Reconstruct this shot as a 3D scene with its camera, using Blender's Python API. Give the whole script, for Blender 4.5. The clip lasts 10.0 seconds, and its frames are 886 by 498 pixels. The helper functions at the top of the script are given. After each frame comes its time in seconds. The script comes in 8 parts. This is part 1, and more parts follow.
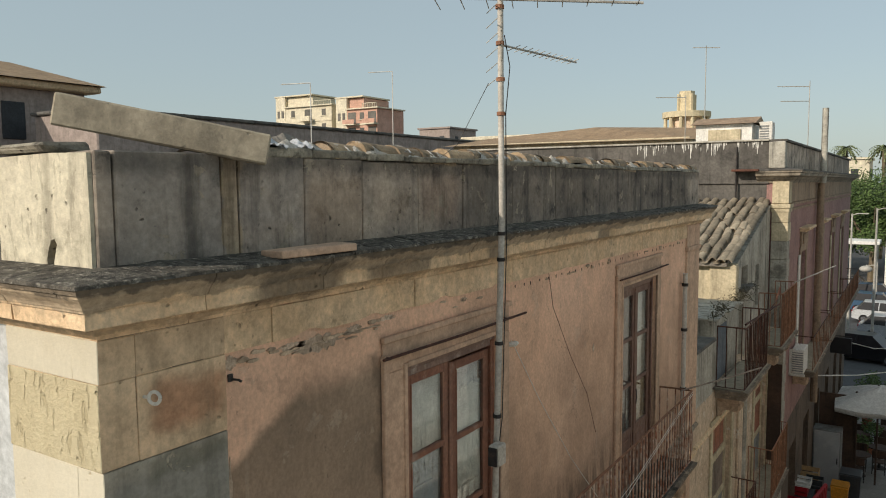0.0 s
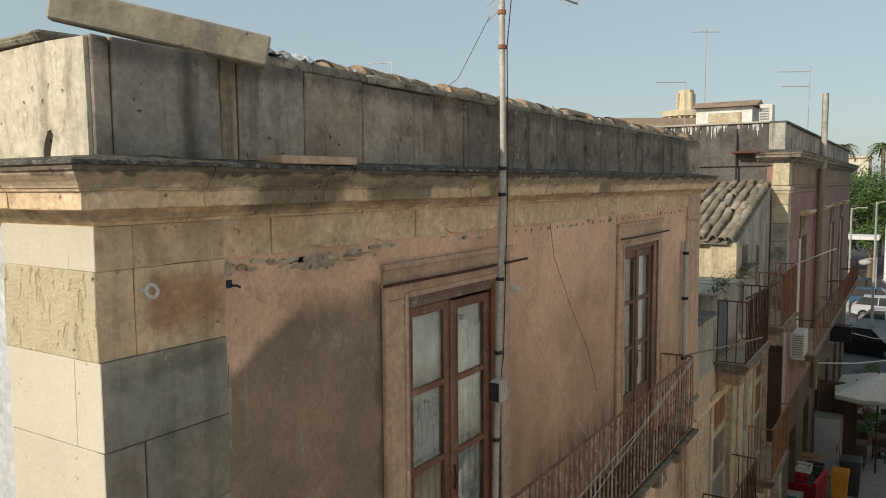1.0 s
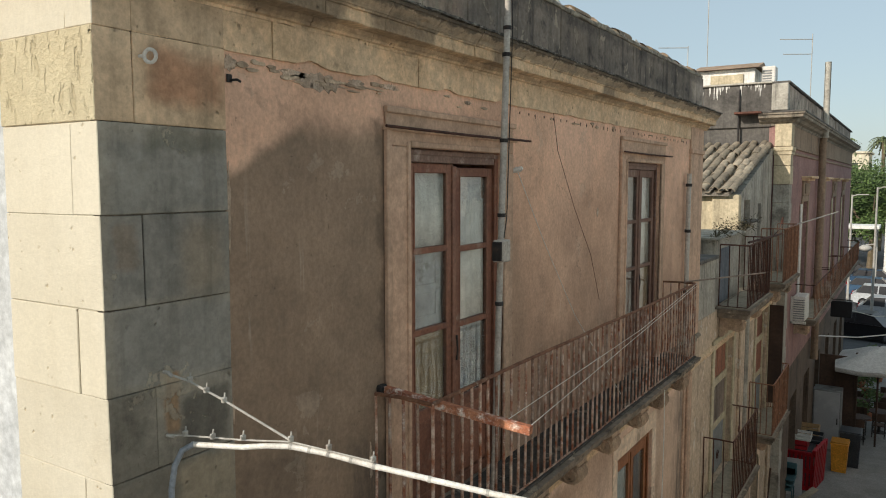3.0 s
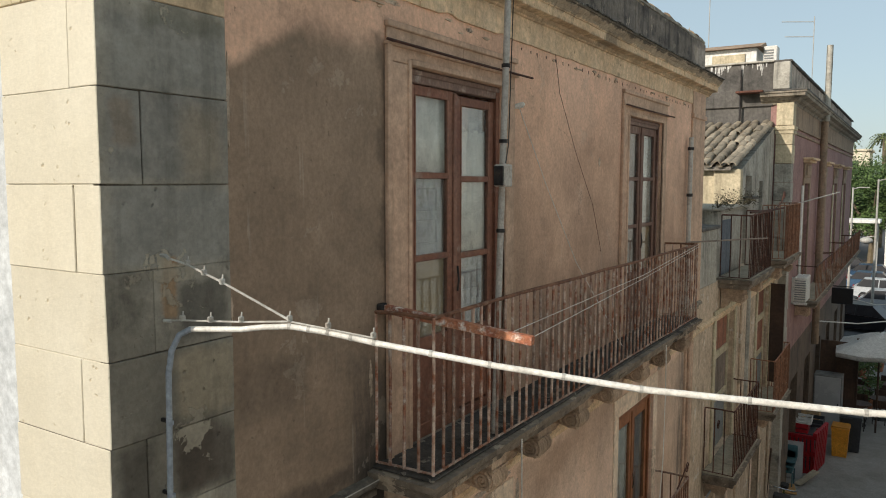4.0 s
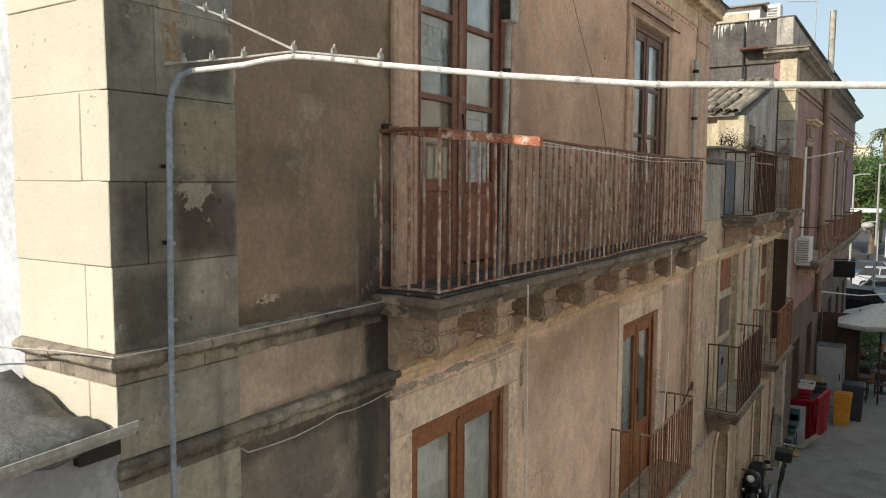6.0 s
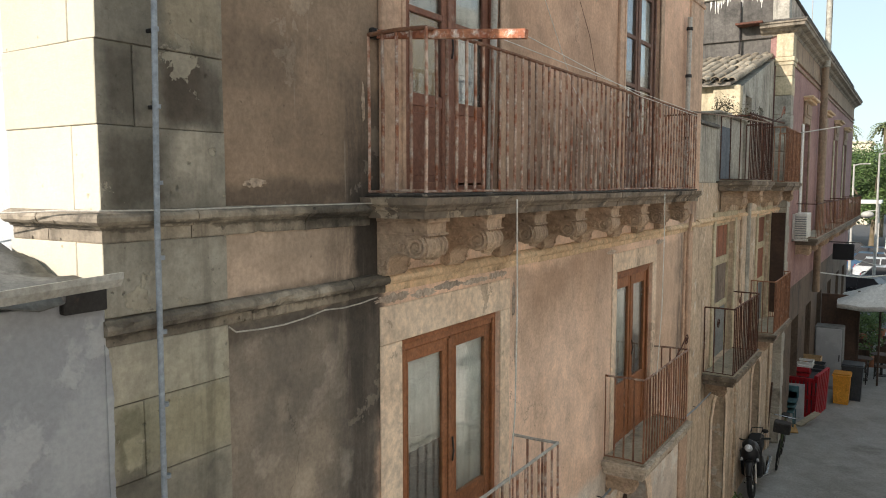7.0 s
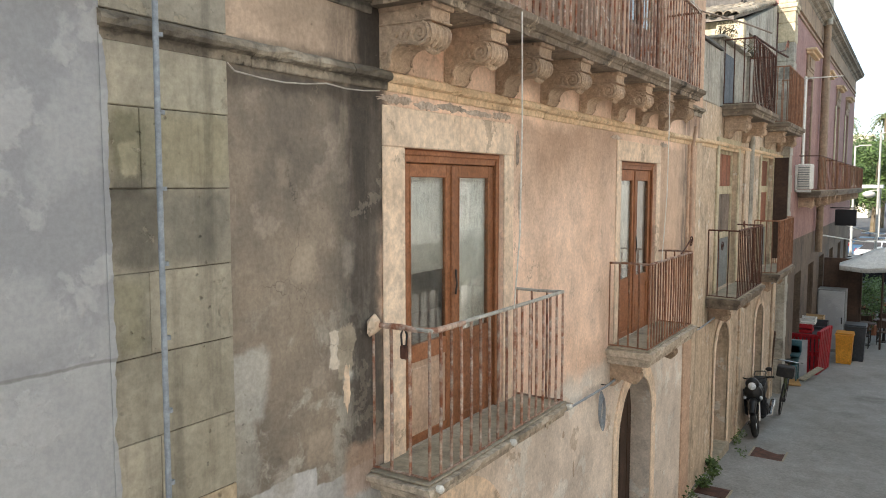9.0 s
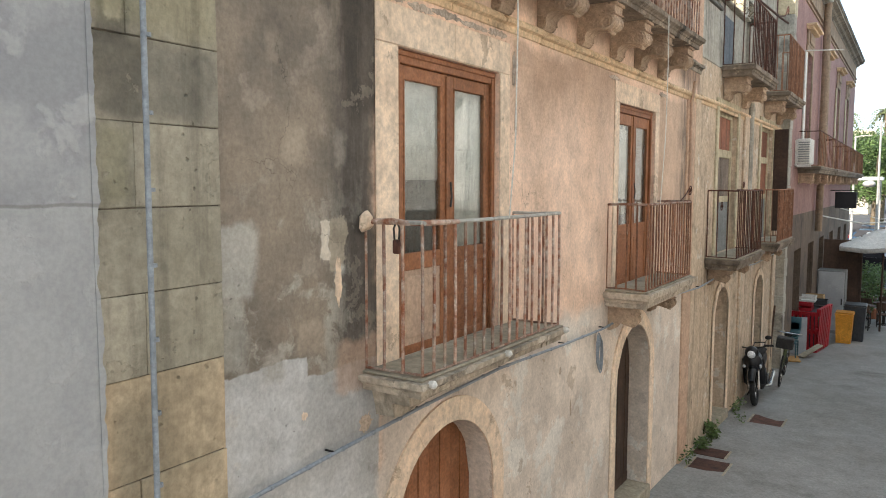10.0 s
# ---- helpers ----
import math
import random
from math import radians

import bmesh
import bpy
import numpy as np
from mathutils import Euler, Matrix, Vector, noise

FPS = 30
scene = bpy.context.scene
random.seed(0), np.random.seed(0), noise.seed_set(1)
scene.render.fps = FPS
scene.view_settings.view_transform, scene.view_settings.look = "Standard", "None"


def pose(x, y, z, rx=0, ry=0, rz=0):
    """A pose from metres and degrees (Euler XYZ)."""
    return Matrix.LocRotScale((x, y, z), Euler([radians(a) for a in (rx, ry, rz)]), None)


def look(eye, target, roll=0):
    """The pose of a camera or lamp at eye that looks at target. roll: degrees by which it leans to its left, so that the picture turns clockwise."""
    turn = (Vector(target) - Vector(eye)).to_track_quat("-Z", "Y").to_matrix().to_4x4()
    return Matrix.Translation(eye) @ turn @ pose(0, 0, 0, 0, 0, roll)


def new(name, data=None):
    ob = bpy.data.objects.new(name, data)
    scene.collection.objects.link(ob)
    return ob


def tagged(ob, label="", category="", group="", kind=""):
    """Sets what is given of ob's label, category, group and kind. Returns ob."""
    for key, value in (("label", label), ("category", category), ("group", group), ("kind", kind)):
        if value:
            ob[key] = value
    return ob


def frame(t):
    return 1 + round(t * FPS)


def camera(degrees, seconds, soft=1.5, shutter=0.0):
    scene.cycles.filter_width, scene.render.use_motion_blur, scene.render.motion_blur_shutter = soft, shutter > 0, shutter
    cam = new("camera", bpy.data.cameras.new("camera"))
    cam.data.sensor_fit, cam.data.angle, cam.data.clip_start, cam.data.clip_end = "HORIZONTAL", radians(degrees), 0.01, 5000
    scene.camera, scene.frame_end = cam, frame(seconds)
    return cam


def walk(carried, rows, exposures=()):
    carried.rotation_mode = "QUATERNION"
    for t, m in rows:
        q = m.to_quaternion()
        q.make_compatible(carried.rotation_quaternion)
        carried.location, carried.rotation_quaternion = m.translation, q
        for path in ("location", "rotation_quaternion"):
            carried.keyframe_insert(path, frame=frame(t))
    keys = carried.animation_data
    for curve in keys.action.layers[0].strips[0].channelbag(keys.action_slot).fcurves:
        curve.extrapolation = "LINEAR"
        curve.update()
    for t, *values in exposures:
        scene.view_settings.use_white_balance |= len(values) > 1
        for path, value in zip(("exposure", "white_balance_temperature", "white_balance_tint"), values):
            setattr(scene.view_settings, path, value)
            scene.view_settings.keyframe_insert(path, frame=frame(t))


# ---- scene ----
cam = camera(61.7, 10.0, soft=1.0)
PATH = [
    (0, (2.581, -1.408, 8.948), (1.511, 0.273, 8.773), -0.4),
    (0.5, (2.577, -1.417, 8.733), (1.507, 0.265, 8.561), -0.5),
    (1, (2.568, -1.413, 8.515), (1.5, 0.269, 8.343), -0.4),
    (1.5, (2.556, -1.418, 8.291), (1.488, 0.264, 8.121), -0.4),
    (2, (2.536, -1.41, 8.082), (1.47, 0.273, 7.904), -0.1),
    (3.5, (2.558, -1.44, 7.388), (1.491, 0.242, 7.212), -0.0),
    (4, (2.546, -1.432, 7.155), (1.479, 0.25, 6.977), 0.1),
    (4.5, (2.517, -1.43, 6.917), (1.453, 0.254, 6.737), 0.3),
    (5, (2.513, -1.452, 6.669), (1.45, 0.232, 6.487), 0.5),
    (5.5, (2.501, -1.452, 6.409), (1.437, 0.232, 6.231), 0.4),
    (5.7, (2.5, -1.447, 6.297), (1.435, 0.237, 6.121), 0.4),
    (6.8, (2.632, -1.479, 5.707), (1.561, 0.201, 5.538), -0.1),
    (7, (2.629, -1.478, 5.591), (1.559, 0.203, 5.419), -0.0),
    (7.5, (2.639, -1.484, 5.314), (1.569, 0.197, 5.141), 0.0),
    (8, (2.63, -1.498, 5.009), (1.56, 0.182, 4.838), -0.0),
    (8.5, (2.632, -1.501, 4.711), (1.561, 0.18, 4.541), -0.1),
    (9, (2.61, -1.488, 4.413), (1.54, 0.193, 4.242), -0.0),
    (9.5, (2.611, -1.466, 4.119), (1.541, 0.215, 3.947), 0.0),
    (10, (2.631, -1.452, 3.822), (1.561, 0.229, 3.649), 0.1),
]
walk(cam, [(t, look(eye, target, roll)) for t, eye, target, roll in PATH], [(0.0, -0.02, 6720, 12), (2.0, 0.15, 6560, 12), (4.0, 0.20, 6440, 12), (5.5, 0.33, 6400, 13), (7.5, 1.02, 6420, 14), (8.5, 1.38, 6380, 15), (9.2, 1.47, 6320, 15), (10.0, 1.49, 6280, 15)])


# ---- sun, sky, exposure ----
SUN_AZ, SUN_EL = 204.0, 27.0  # degrees clockwise from +y, and above the horizon
world = bpy.data.worlds.new("world")
scene.world = world
world.use_nodes = True
sky = world.node_tree.nodes.new("ShaderNodeTexSky")
sky.sky_type = "NISHITA"
sky.sun_disc = False
sky.sun_elevation, sky.sun_rotation = radians(SUN_EL), radians(SUN_AZ)
sky.air_density, sky.dust_density, sky.ozone_density = 1.0, 1.2, 1.0
haze = world.node_tree.nodes.new("ShaderNodeMix")
haze.data_type = "RGBA"
haze.inputs[0].default_value = 0.74
haze.inputs[7].default_value = (2.62, 3.28, 3.42, 1.0)
world.node_tree.links.new(sky.outputs[0], haze.inputs[6])
world.node_tree.links.new(haze.outputs[2], world.node_tree.nodes["Background"].inputs[0])
world.node_tree.nodes["Background"].inputs[1].default_value = 0.15
lamp = new("sun", bpy.data.lights.new("sun", "SUN"))
lamp.data.energy, lamp.data.angle, lamp.data.color = 3.7, radians(0.6), (1.0, 0.92, 0.80)
toward = Vector((math.sin(radians(SUN_AZ)) * math.cos(radians(SUN_EL)), math.cos(radians(SUN_AZ)) * math.cos(radians(SUN_EL)), math.sin(radians(SUN_EL))))
lamp.matrix_world = look((0, 0, 30), Vector((0, 0, 30)) - toward)


# ---- mesh helpers ----
class Build:
    """Vertices and faces of one mesh."""

    def __init__(self):
        self.v, self.f = [], []

    def add(self, verts, faces):
        n = len(self.v)
        self.v += [tuple(p) for p in verts]
        self.f += [tuple(i + n for i in f) for f in faces]
        return self

    def box(self, x0, x1, y0, y1, z0, z1, c=0.0, jit=0.0, rnd=random):
        """A block, with its edges cut by c and its corners off by jit."""
        if c <= 0:
            p = [(x, y, z) for x in (x0, x1) for y in (y0, y1) for z in (z0, z1)]
            return self.add(p, [(0, 1, 3, 2), (4, 6, 7, 5), (0, 4, 5, 1), (2, 3, 7, 6), (0, 2, 6, 4), (1, 5, 7, 3)])
        c = min(c, abs(x1 - x0) * 0.45, abs(y1 - y0) * 0.45, abs(z1 - z0) * 0.45)
        at, pts = {}, []
        for sx in (0, 1):
            for sy in (0, 1):
                for sz in (0, 1):
                    o = [rnd.uniform(-jit, jit) for _ in range(3)]
                    px, py, pz = (x0, x1)[sx] + o[0], (y0, y1)[sy] + o[1], (z0, z1)[sz] + o[2]
                    ix, iy, iz = (c, -c)[sx], (c, -c)[sy], (c, -c)[sz]
                    at[sx, sy, sz] = len(pts)
                    pts += [(px, py + iy, pz + iz), (px + ix, py, pz + iz), (px + ix, py + iy, pz)]
        f = []
        for s in (0, 1):
            f.append([at[s, a, b] for a, b in ((0, 0), (0, 1), (1, 1), (1, 0))][:: 1 - 2 * s])
            f.append([at[a, s, b] + 1 for a, b in ((0, 0), (0, 1), (1, 1), (1, 0))][:: 2 * s - 1])
            f.append([at[a, b, s] + 2 for a, b in ((0, 0), (0, 1), (1, 1), (1, 0))][:: 1 - 2 * s])
        for a in (0, 1):
            for b in (0, 1):
                f.append((at[a, b, 0], at[a, b, 1], at[a, b, 1] + 1, at[a, b, 0] + 1))
                f.append((at[a, 0, b], at[a, 1, b], at[a, 1, b] + 2, at[a, 0, b] + 2))
                f.append((at[0, a, b] + 1, at[1, a, b] + 1, at[1, a, b] + 2, at[0, a, b] + 2))
                for s in (0, 1):
                    f.append((at[a, b, s], at[a, b, s] + 1, at[a, b, s] + 2))
        return self.add(pts, f)

    def tube(self, path, r, sides=8, cap=True):
        """A round bar along a line of points; r: one radius or one for each point."""
        path = [Vector(p) for p in path]
        rs = r if isinstance(r, (list, tuple)) else [r] * len(path)
        rings, up = [], None
        for i, p in enumerate(path):
            d = (path[min(i + 1, len(path) - 1)] - path[max(i - 1, 0)]).normalized()
            if up is None:
                up = d.orthogonal().normalized()
            up = (up - d * up.dot(d)).normalized()
            side = d.cross(up)
            rings.append([p + (up * math.cos(a) + side * math.sin(a)) * rs[i] for a in [2 * math.pi * k / sides for k in range(sides)]])
        v = [q for ring in rings for q in ring]
        f = [(i * sides + k, i * sides + (k + 1) % sides, (i + 1) * sides + (k + 1) % sides, (i + 1) * sides + k) for i in range(len(path) - 1) for k in range(sides)]
        if cap:
            f += [tuple(range(sides))[::-1], tuple((len(path) - 1) * sides + k for k in range(sides))]
        return self.add(v, f)

    def sweep(self, profile, path, close=False):
        """A moulding: the profile (outward, up) along a line of (x, y), outward to its right; mitred corners."""
        n, k = len(path), len(profile)
        for i, (x, y) in enumerate(path):
            dirs = []
            if i > 0:
                dirs.append(Vector((x - path[i - 1][0], y - path[i - 1][1])).normalized())
            if i < n - 1:
                dirs.append(Vector((path[i + 1][0] - x, path[i + 1][1] - y)).normalized())
            outs = [Vector((d.y, -d.x)) for d in dirs]
            m = outs[0] if len(outs) == 1 else (outs[0] + outs[1]) / (1 + outs[0].dot(outs[1]))
            self.v += [(x + m.x * o, y + m.y * o, z) for o, z in profile]
        base = len(self.v) - n * k
        for i in range(n - 1):
            for j in range(k):
                a, b = base + i * k + j, base + i * k + (j + 1) % k
                self.f.append((a, b, b + k, a + k))
        self.f.append(tuple(base + j for j in range(k))[::-1])
        self.f.append(tuple(base + (n - 1) * k + j for j in range(k)))
        return self

    def chipped(self, amount=0.05, least=0.03):
        """Knock the street edges back here and there."""
        for i, (x, y, z) in enumerate(self.v):
            n = noise.noise((x * 9, y * 13, z * 17)) + 0.6 * noise.noise((x * 25, y * 31, z * 37))
            d = max(0.0, n - 0.34) * amount * 1.2 + 0.001 * n
            if x > least:
                x -= min(d, x)
            elif y < 0.2:
                y += d
            self.v[i] = (x, y, z + 0.25 * d * (1 if n > 0.5 else -1))
        return self

    def prism(self, outline, x0, x1):
        """A plate: an outline of (y, z), from x0 to x1."""
        k = len(outline)
        v = [(x0, y, z) for y, z in outline] + [(x1, y, z) for y, z in outline]
        return self.add(v, [tuple(range(k)), tuple(range(k, 2 * k))[::-1]] + [(j, (j + 1) % k, k + (j + 1) % k, k + j) for j in range(k)])

    def turned(self, m):
        self.v = [tuple(m @ Vector(p)) for p in self.v]
        return self

    def mesh(self, name, material, smooth=False, weld=False):
        me = bpy.data.meshes.new(name)
        me.from_pydata(self.v, [], self.f)
        bm = bmesh.new()
        bm.from_mesh(me)
        if weld:
            bmesh.ops.remove_doubles(bm, verts=bm.verts, dist=0.0005)
        bmesh.ops.recalc_face_normals(bm, faces=bm.faces)
        bm.to_mesh(me)
        bm.free()
        if smooth:
            for p in me.polygons:
                p.use_smooth = True
            me.set_sharp_from_angle(angle=radians(40))
        for m in material if isinstance(material, (list, tuple)) else [material]:
            me.materials.append(m)
        return me


def thing(name, at, label, category, group="", kind=""):
    """An Empty at the base of a thing that has parts."""
    ob = new(name)
    ob.empty_display_size = 0.1
    ob.location = at
    return tagged(ob, label, category, group, kind)


def part(name, build, material, parent=None, label="", smooth=False):
    """One mesh object, laid out in world places, under a thing or a part."""
    me = build if isinstance(build, bpy.types.Mesh) else build.mesh(name, material, smooth)
    ob = new(name, me)
    if parent is not None:
        ob.parent = parent
        if parent.parent is None:
            ob.matrix_parent_inverse = Matrix.Translation(-Vector(parent.location))
    return tagged(ob, label)


def place(ob, x, y, z):
    ob.location = (x, y, z)
    return ob


# ---- materials ----
def srgb(h, sat=0.80):
    c = [int(h[i : i + 2], 16) / 255 for i in (0, 2, 4)]
    grey = 0.3 * c[0] + 0.59 * c[1] + 0.11 * c[2]
    c = [grey + (v - grey) * sat for v in c]
    return tuple(((v + 0.055) / 1.055) ** 2.4 if v > 0.04045 else v / 12.92 for v in c) + (1.0,)


class Shade:
    """A node material."""

    def __init__(self, name, rough=0.85, metal=0.0):
        self.m = bpy.data.materials.new(name)
        self.m.use_nodes = True
        self.t = self.m.node_tree
        self.b = self.t.nodes["Principled BSDF"]
        self.b.inputs["Roughness"].default_value = rough
        self.b.inputs["Metallic"].default_value = metal
        self.b.inputs["Specular IOR Level"].default_value = 0.3

    def plug(self, a, socket):
        if isinstance(a, bpy.types.NodeSocket):
            self.t.links.new(a, socket)
        elif a is not None:
            socket.default_value = a

    def pos(self, own=False):
        if own:
            return self.t.nodes.new("ShaderNodeTexCoord").outputs["Object"]
        return self.t.nodes.new("ShaderNodeNewGeometry").outputs["Position"]

    def island(self):
        return self.t.nodes.new("ShaderNodeNewGeometry").outputs["Random Per Island"]

    def random(self):
        return self.t.nodes.new("ShaderNodeObjectInfo").outputs["Random"]

    def scaled(self, v, s):
        n = self.t.nodes.new("ShaderNodeVectorMath")
        n.operation = "MULTIPLY"
        self.plug(v, n.inputs[0])
        n.inputs[1].default_value = s
        return n.outputs[0]

    def noise(self, v, scale, detail=4.0, rough=0.55, out=0):
        n = self.t.nodes.new("ShaderNodeTexNoise")
        self.plug(v, n.inputs["Vector"])
        n.inputs["Scale"].default_value, n.inputs["Detail"].default_value, n.inputs["Roughness"].default_value = scale, detail, rough
        return n.outputs[out]

    def cells(self, v, scale, out=0):
        n = self.t.nodes.new("ShaderNodeTexVoronoi")
        self.plug(v, n.inputs["Vector"])
        n.inputs["Scale"].default_value = scale
        return n.outputs[out]

    def calc(self, op, a, b=0.0):
        n = self.t.nodes.new("ShaderNodeMath")
        n.operation = op
        self.plug(a, n.inputs[0])
        self.plug(b, n.inputs[1])
        return n.outputs[0]

    def span(self, v, a, b, c=0.0, d=1.0):
        n = self.t.nodes.new("ShaderNodeMapRange")
        n.interpolation_type = "SMOOTHSTEP"
        self.plug(v, n.inputs[0])
        for i, x in enumerate((a, b, c, d)):
            n.inputs[i + 1].default_value = x
        return n.outputs[0]

    def mix(self, f, a, b):
        n = self.t.nodes.new("ShaderNodeMix")
        n.data_type = "RGBA"
        self.plug(f, n.inputs[0])
        self.plug(a, n.inputs[6])
        self.plug(b, n.inputs[7])
        return n.outputs[2]

    def gain(self, c, f):
        """A colour times a number."""
        n = self.t.nodes.new("ShaderNodeVectorMath")
        n.operation = "SCALE"
        self.plug(c[:3] if isinstance(c, tuple) else c, n.inputs[0])
        self.plug(f, n.inputs[3])
        return n.outputs[0]

    def dot(self, v, w):
        n = self.t.nodes.new("ShaderNodeVectorMath")
        n.operation = "DOT_PRODUCT"
        self.plug(v, n.inputs[0])
        n.inputs[1].default_value = w
        return n.outputs["Value"]

    def warp(self, v, scale, amount):
        n = self.t.nodes.new("ShaderNodeVectorMath")
        n.operation = "MULTIPLY_ADD"
        k = self.t.nodes.new("ShaderNodeVectorMath")
        k.operation = "SUBTRACT"
        self.plug(self.noise(v, scale, 5.0, 0.6, 1), k.inputs[0])
        k.inputs[1].default_value = (0.5, 0.5, 0.5)
        self.plug(k.outputs[0], n.inputs[0])
        n.inputs[1].default_value = (amount, amount, amount)
        self.plug(v, n.inputs[2])
        return n.outputs[0]

    def zone(self, v, *sides):
        """1 inside the half planes (a, b, c, soft) of (y, z): a * y + b * z > c."""
        out = None
        for a, b, c, soft in sides:
            s = self.span(self.dot(v, (0.0, a, b)), c - soft, c + soft)
            out = s if out is None else self.calc("MULTIPLY", out, s)
        return out

    def patch(self, v, y0, y1, z0, z1, soft):
        return self.zone(v, (1, 0, y0, soft), (-1, 0, -y1, soft), (0, 1, z0, soft), (0, -1, -z1, soft))

    def done(self, colour, height=None, strength=0.4, dist=0.01, rough=None):
        self.plug(colour, self.b.inputs["Base Color"])
        if height is not None:
            n = self.t.nodes.new("ShaderNodeBump")
            n.inputs["Strength"].default_value, n.inputs["Distance"].default_value = strength, dist
            self.plug(height, n.inputs["Height"])
            self.t.links.new(n.outputs[0], self.b.inputs["Normal"])
        if rough is not None:
            self.plug(rough, self.b.inputs["Roughness"])
        return self.m


def worn(name, main, second, dirt, big=1.2, fine=22.0, dirty=0.5, streak=0.0, rough=0.88, bump=0.5, depth=0.006, own=False, vary=0.25, pits=0.0, zones=(), chips=None, grit=0.18, gouges=0.0):
    """Stone, plaster, paint: two colours in clouds, dirt, streaks that run down, pits, and fine relief."""
    s = Shade(name, rough)
    v = s.pos(own)
    clouds = s.span(s.noise(v, big * 0.8, 9.0, 0.6), 0.32, 0.68)
    c = s.mix(clouds, srgb(main), srgb(second))
    spots = s.span(s.noise(s.warp(v, big * 2.0, 0.25 / big), big * 1.3, 11.0, 0.68), 0.60 - 0.10 * dirty, 0.72)
    c = s.mix(s.calc("MULTIPLY", spots, dirty), c, srgb(dirt))
    specks = s.span(s.noise(v, fine * 1.3, 2.0, 0.5), 0.70, 0.75)
    c = s.mix(s.calc("MULTIPLY", specks, 0.5 * dirty), c, srgb(dirt))
    if zones:
        w = s.warp(s.warp(v, 5.0, 0.12), 22.0, 0.035)
        for y0, y1, z0, z1, soft, colour, amount in zones:
            c = s.mix(s.calc("MULTIPLY", s.patch(w, y0, y1, z0, z1, soft), amount), c, srgb(colour))
    flaked = None
    if chips:
        flaked = s.span(s.noise(s.warp(v, 3.0, 0.2), big * 1.9, 13.0, 0.66), 0.60, 0.612)
        c = s.mix(s.calc("MULTIPLY", flaked, 0.75), c, srgb(chips))
    if streak:
        run = s.span(s.noise(s.scaled(v, (5.0, 5.0, 0.4)), 1.3, 8.0, 0.62), 0.50, 0.70)
        c = s.mix(s.calc("MULTIPLY", run, streak), c, srgb(dirt))
    grain = s.noise(v, fine, 6.0, 0.7)
    c = s.gain(c, s.span(grain, 0.28, 0.72, 1.0 - grit, 1.0 + grit))
    c = s.gain(c, s.span(s.noise(v, big * 5, 6.0, 0.6), 0.3, 0.7, 1.0 - 0.6 * grit, 1.0 + 0.55 * grit))
    c = s.gain(c, s.span(s.noise(s.warp(v, fine * 0.3, 0.5 / fine), fine * 0.45, 8.0, 0.72), 0.34, 0.66, 1.0 - 0.5 * grit, 1.0 + 0.4 * grit))
    if vary:
        c = s.gain(c, s.span(s.random(), 0.0, 1.0, 1.0 - vary, 1.0 + vary * 0.6))
    h = s.calc("ADD", grain, s.calc("MULTIPLY", s.noise(v, big * 3, 4.0), 1.5))
    if flaked is not None:
        h = s.calc("SUBTRACT", h, s.calc("MULTIPLY", flaked, 0.5))
    if gouges:
        cut = s.span(s.noise(s.scaled(s.warp(v, 7.0, 0.06), (26.0, 26.0, 7.0)), 1.0, 3.0, 0.5), 0.57, 0.63)
        c = s.mix(s.calc("MULTIPLY", cut, 0.24), c, srgb(dirt))
        h = s.calc("SUBTRACT", h, s.calc("MULTIPLY", cut, gouges))
    if pits:
        holes = s.span(s.cells(s.warp(v, 9.0, 0.08), 17.0), 0.06, 0.2)
        deep = s.calc("MULTIPLY", s.calc("SUBTRACT", 1.0, holes), s.span(s.noise(v, 4.0), 0.5, 0.62))
        h = s.calc("SUBTRACT", h, s.calc("MULTIPLY", deep, pits * 2))
        c = s.mix(s.calc("MULTIPLY", deep, min(1.0, pits * 0.7)), c, srgb(dirt))
    return s.done(c, h, bump, depth)


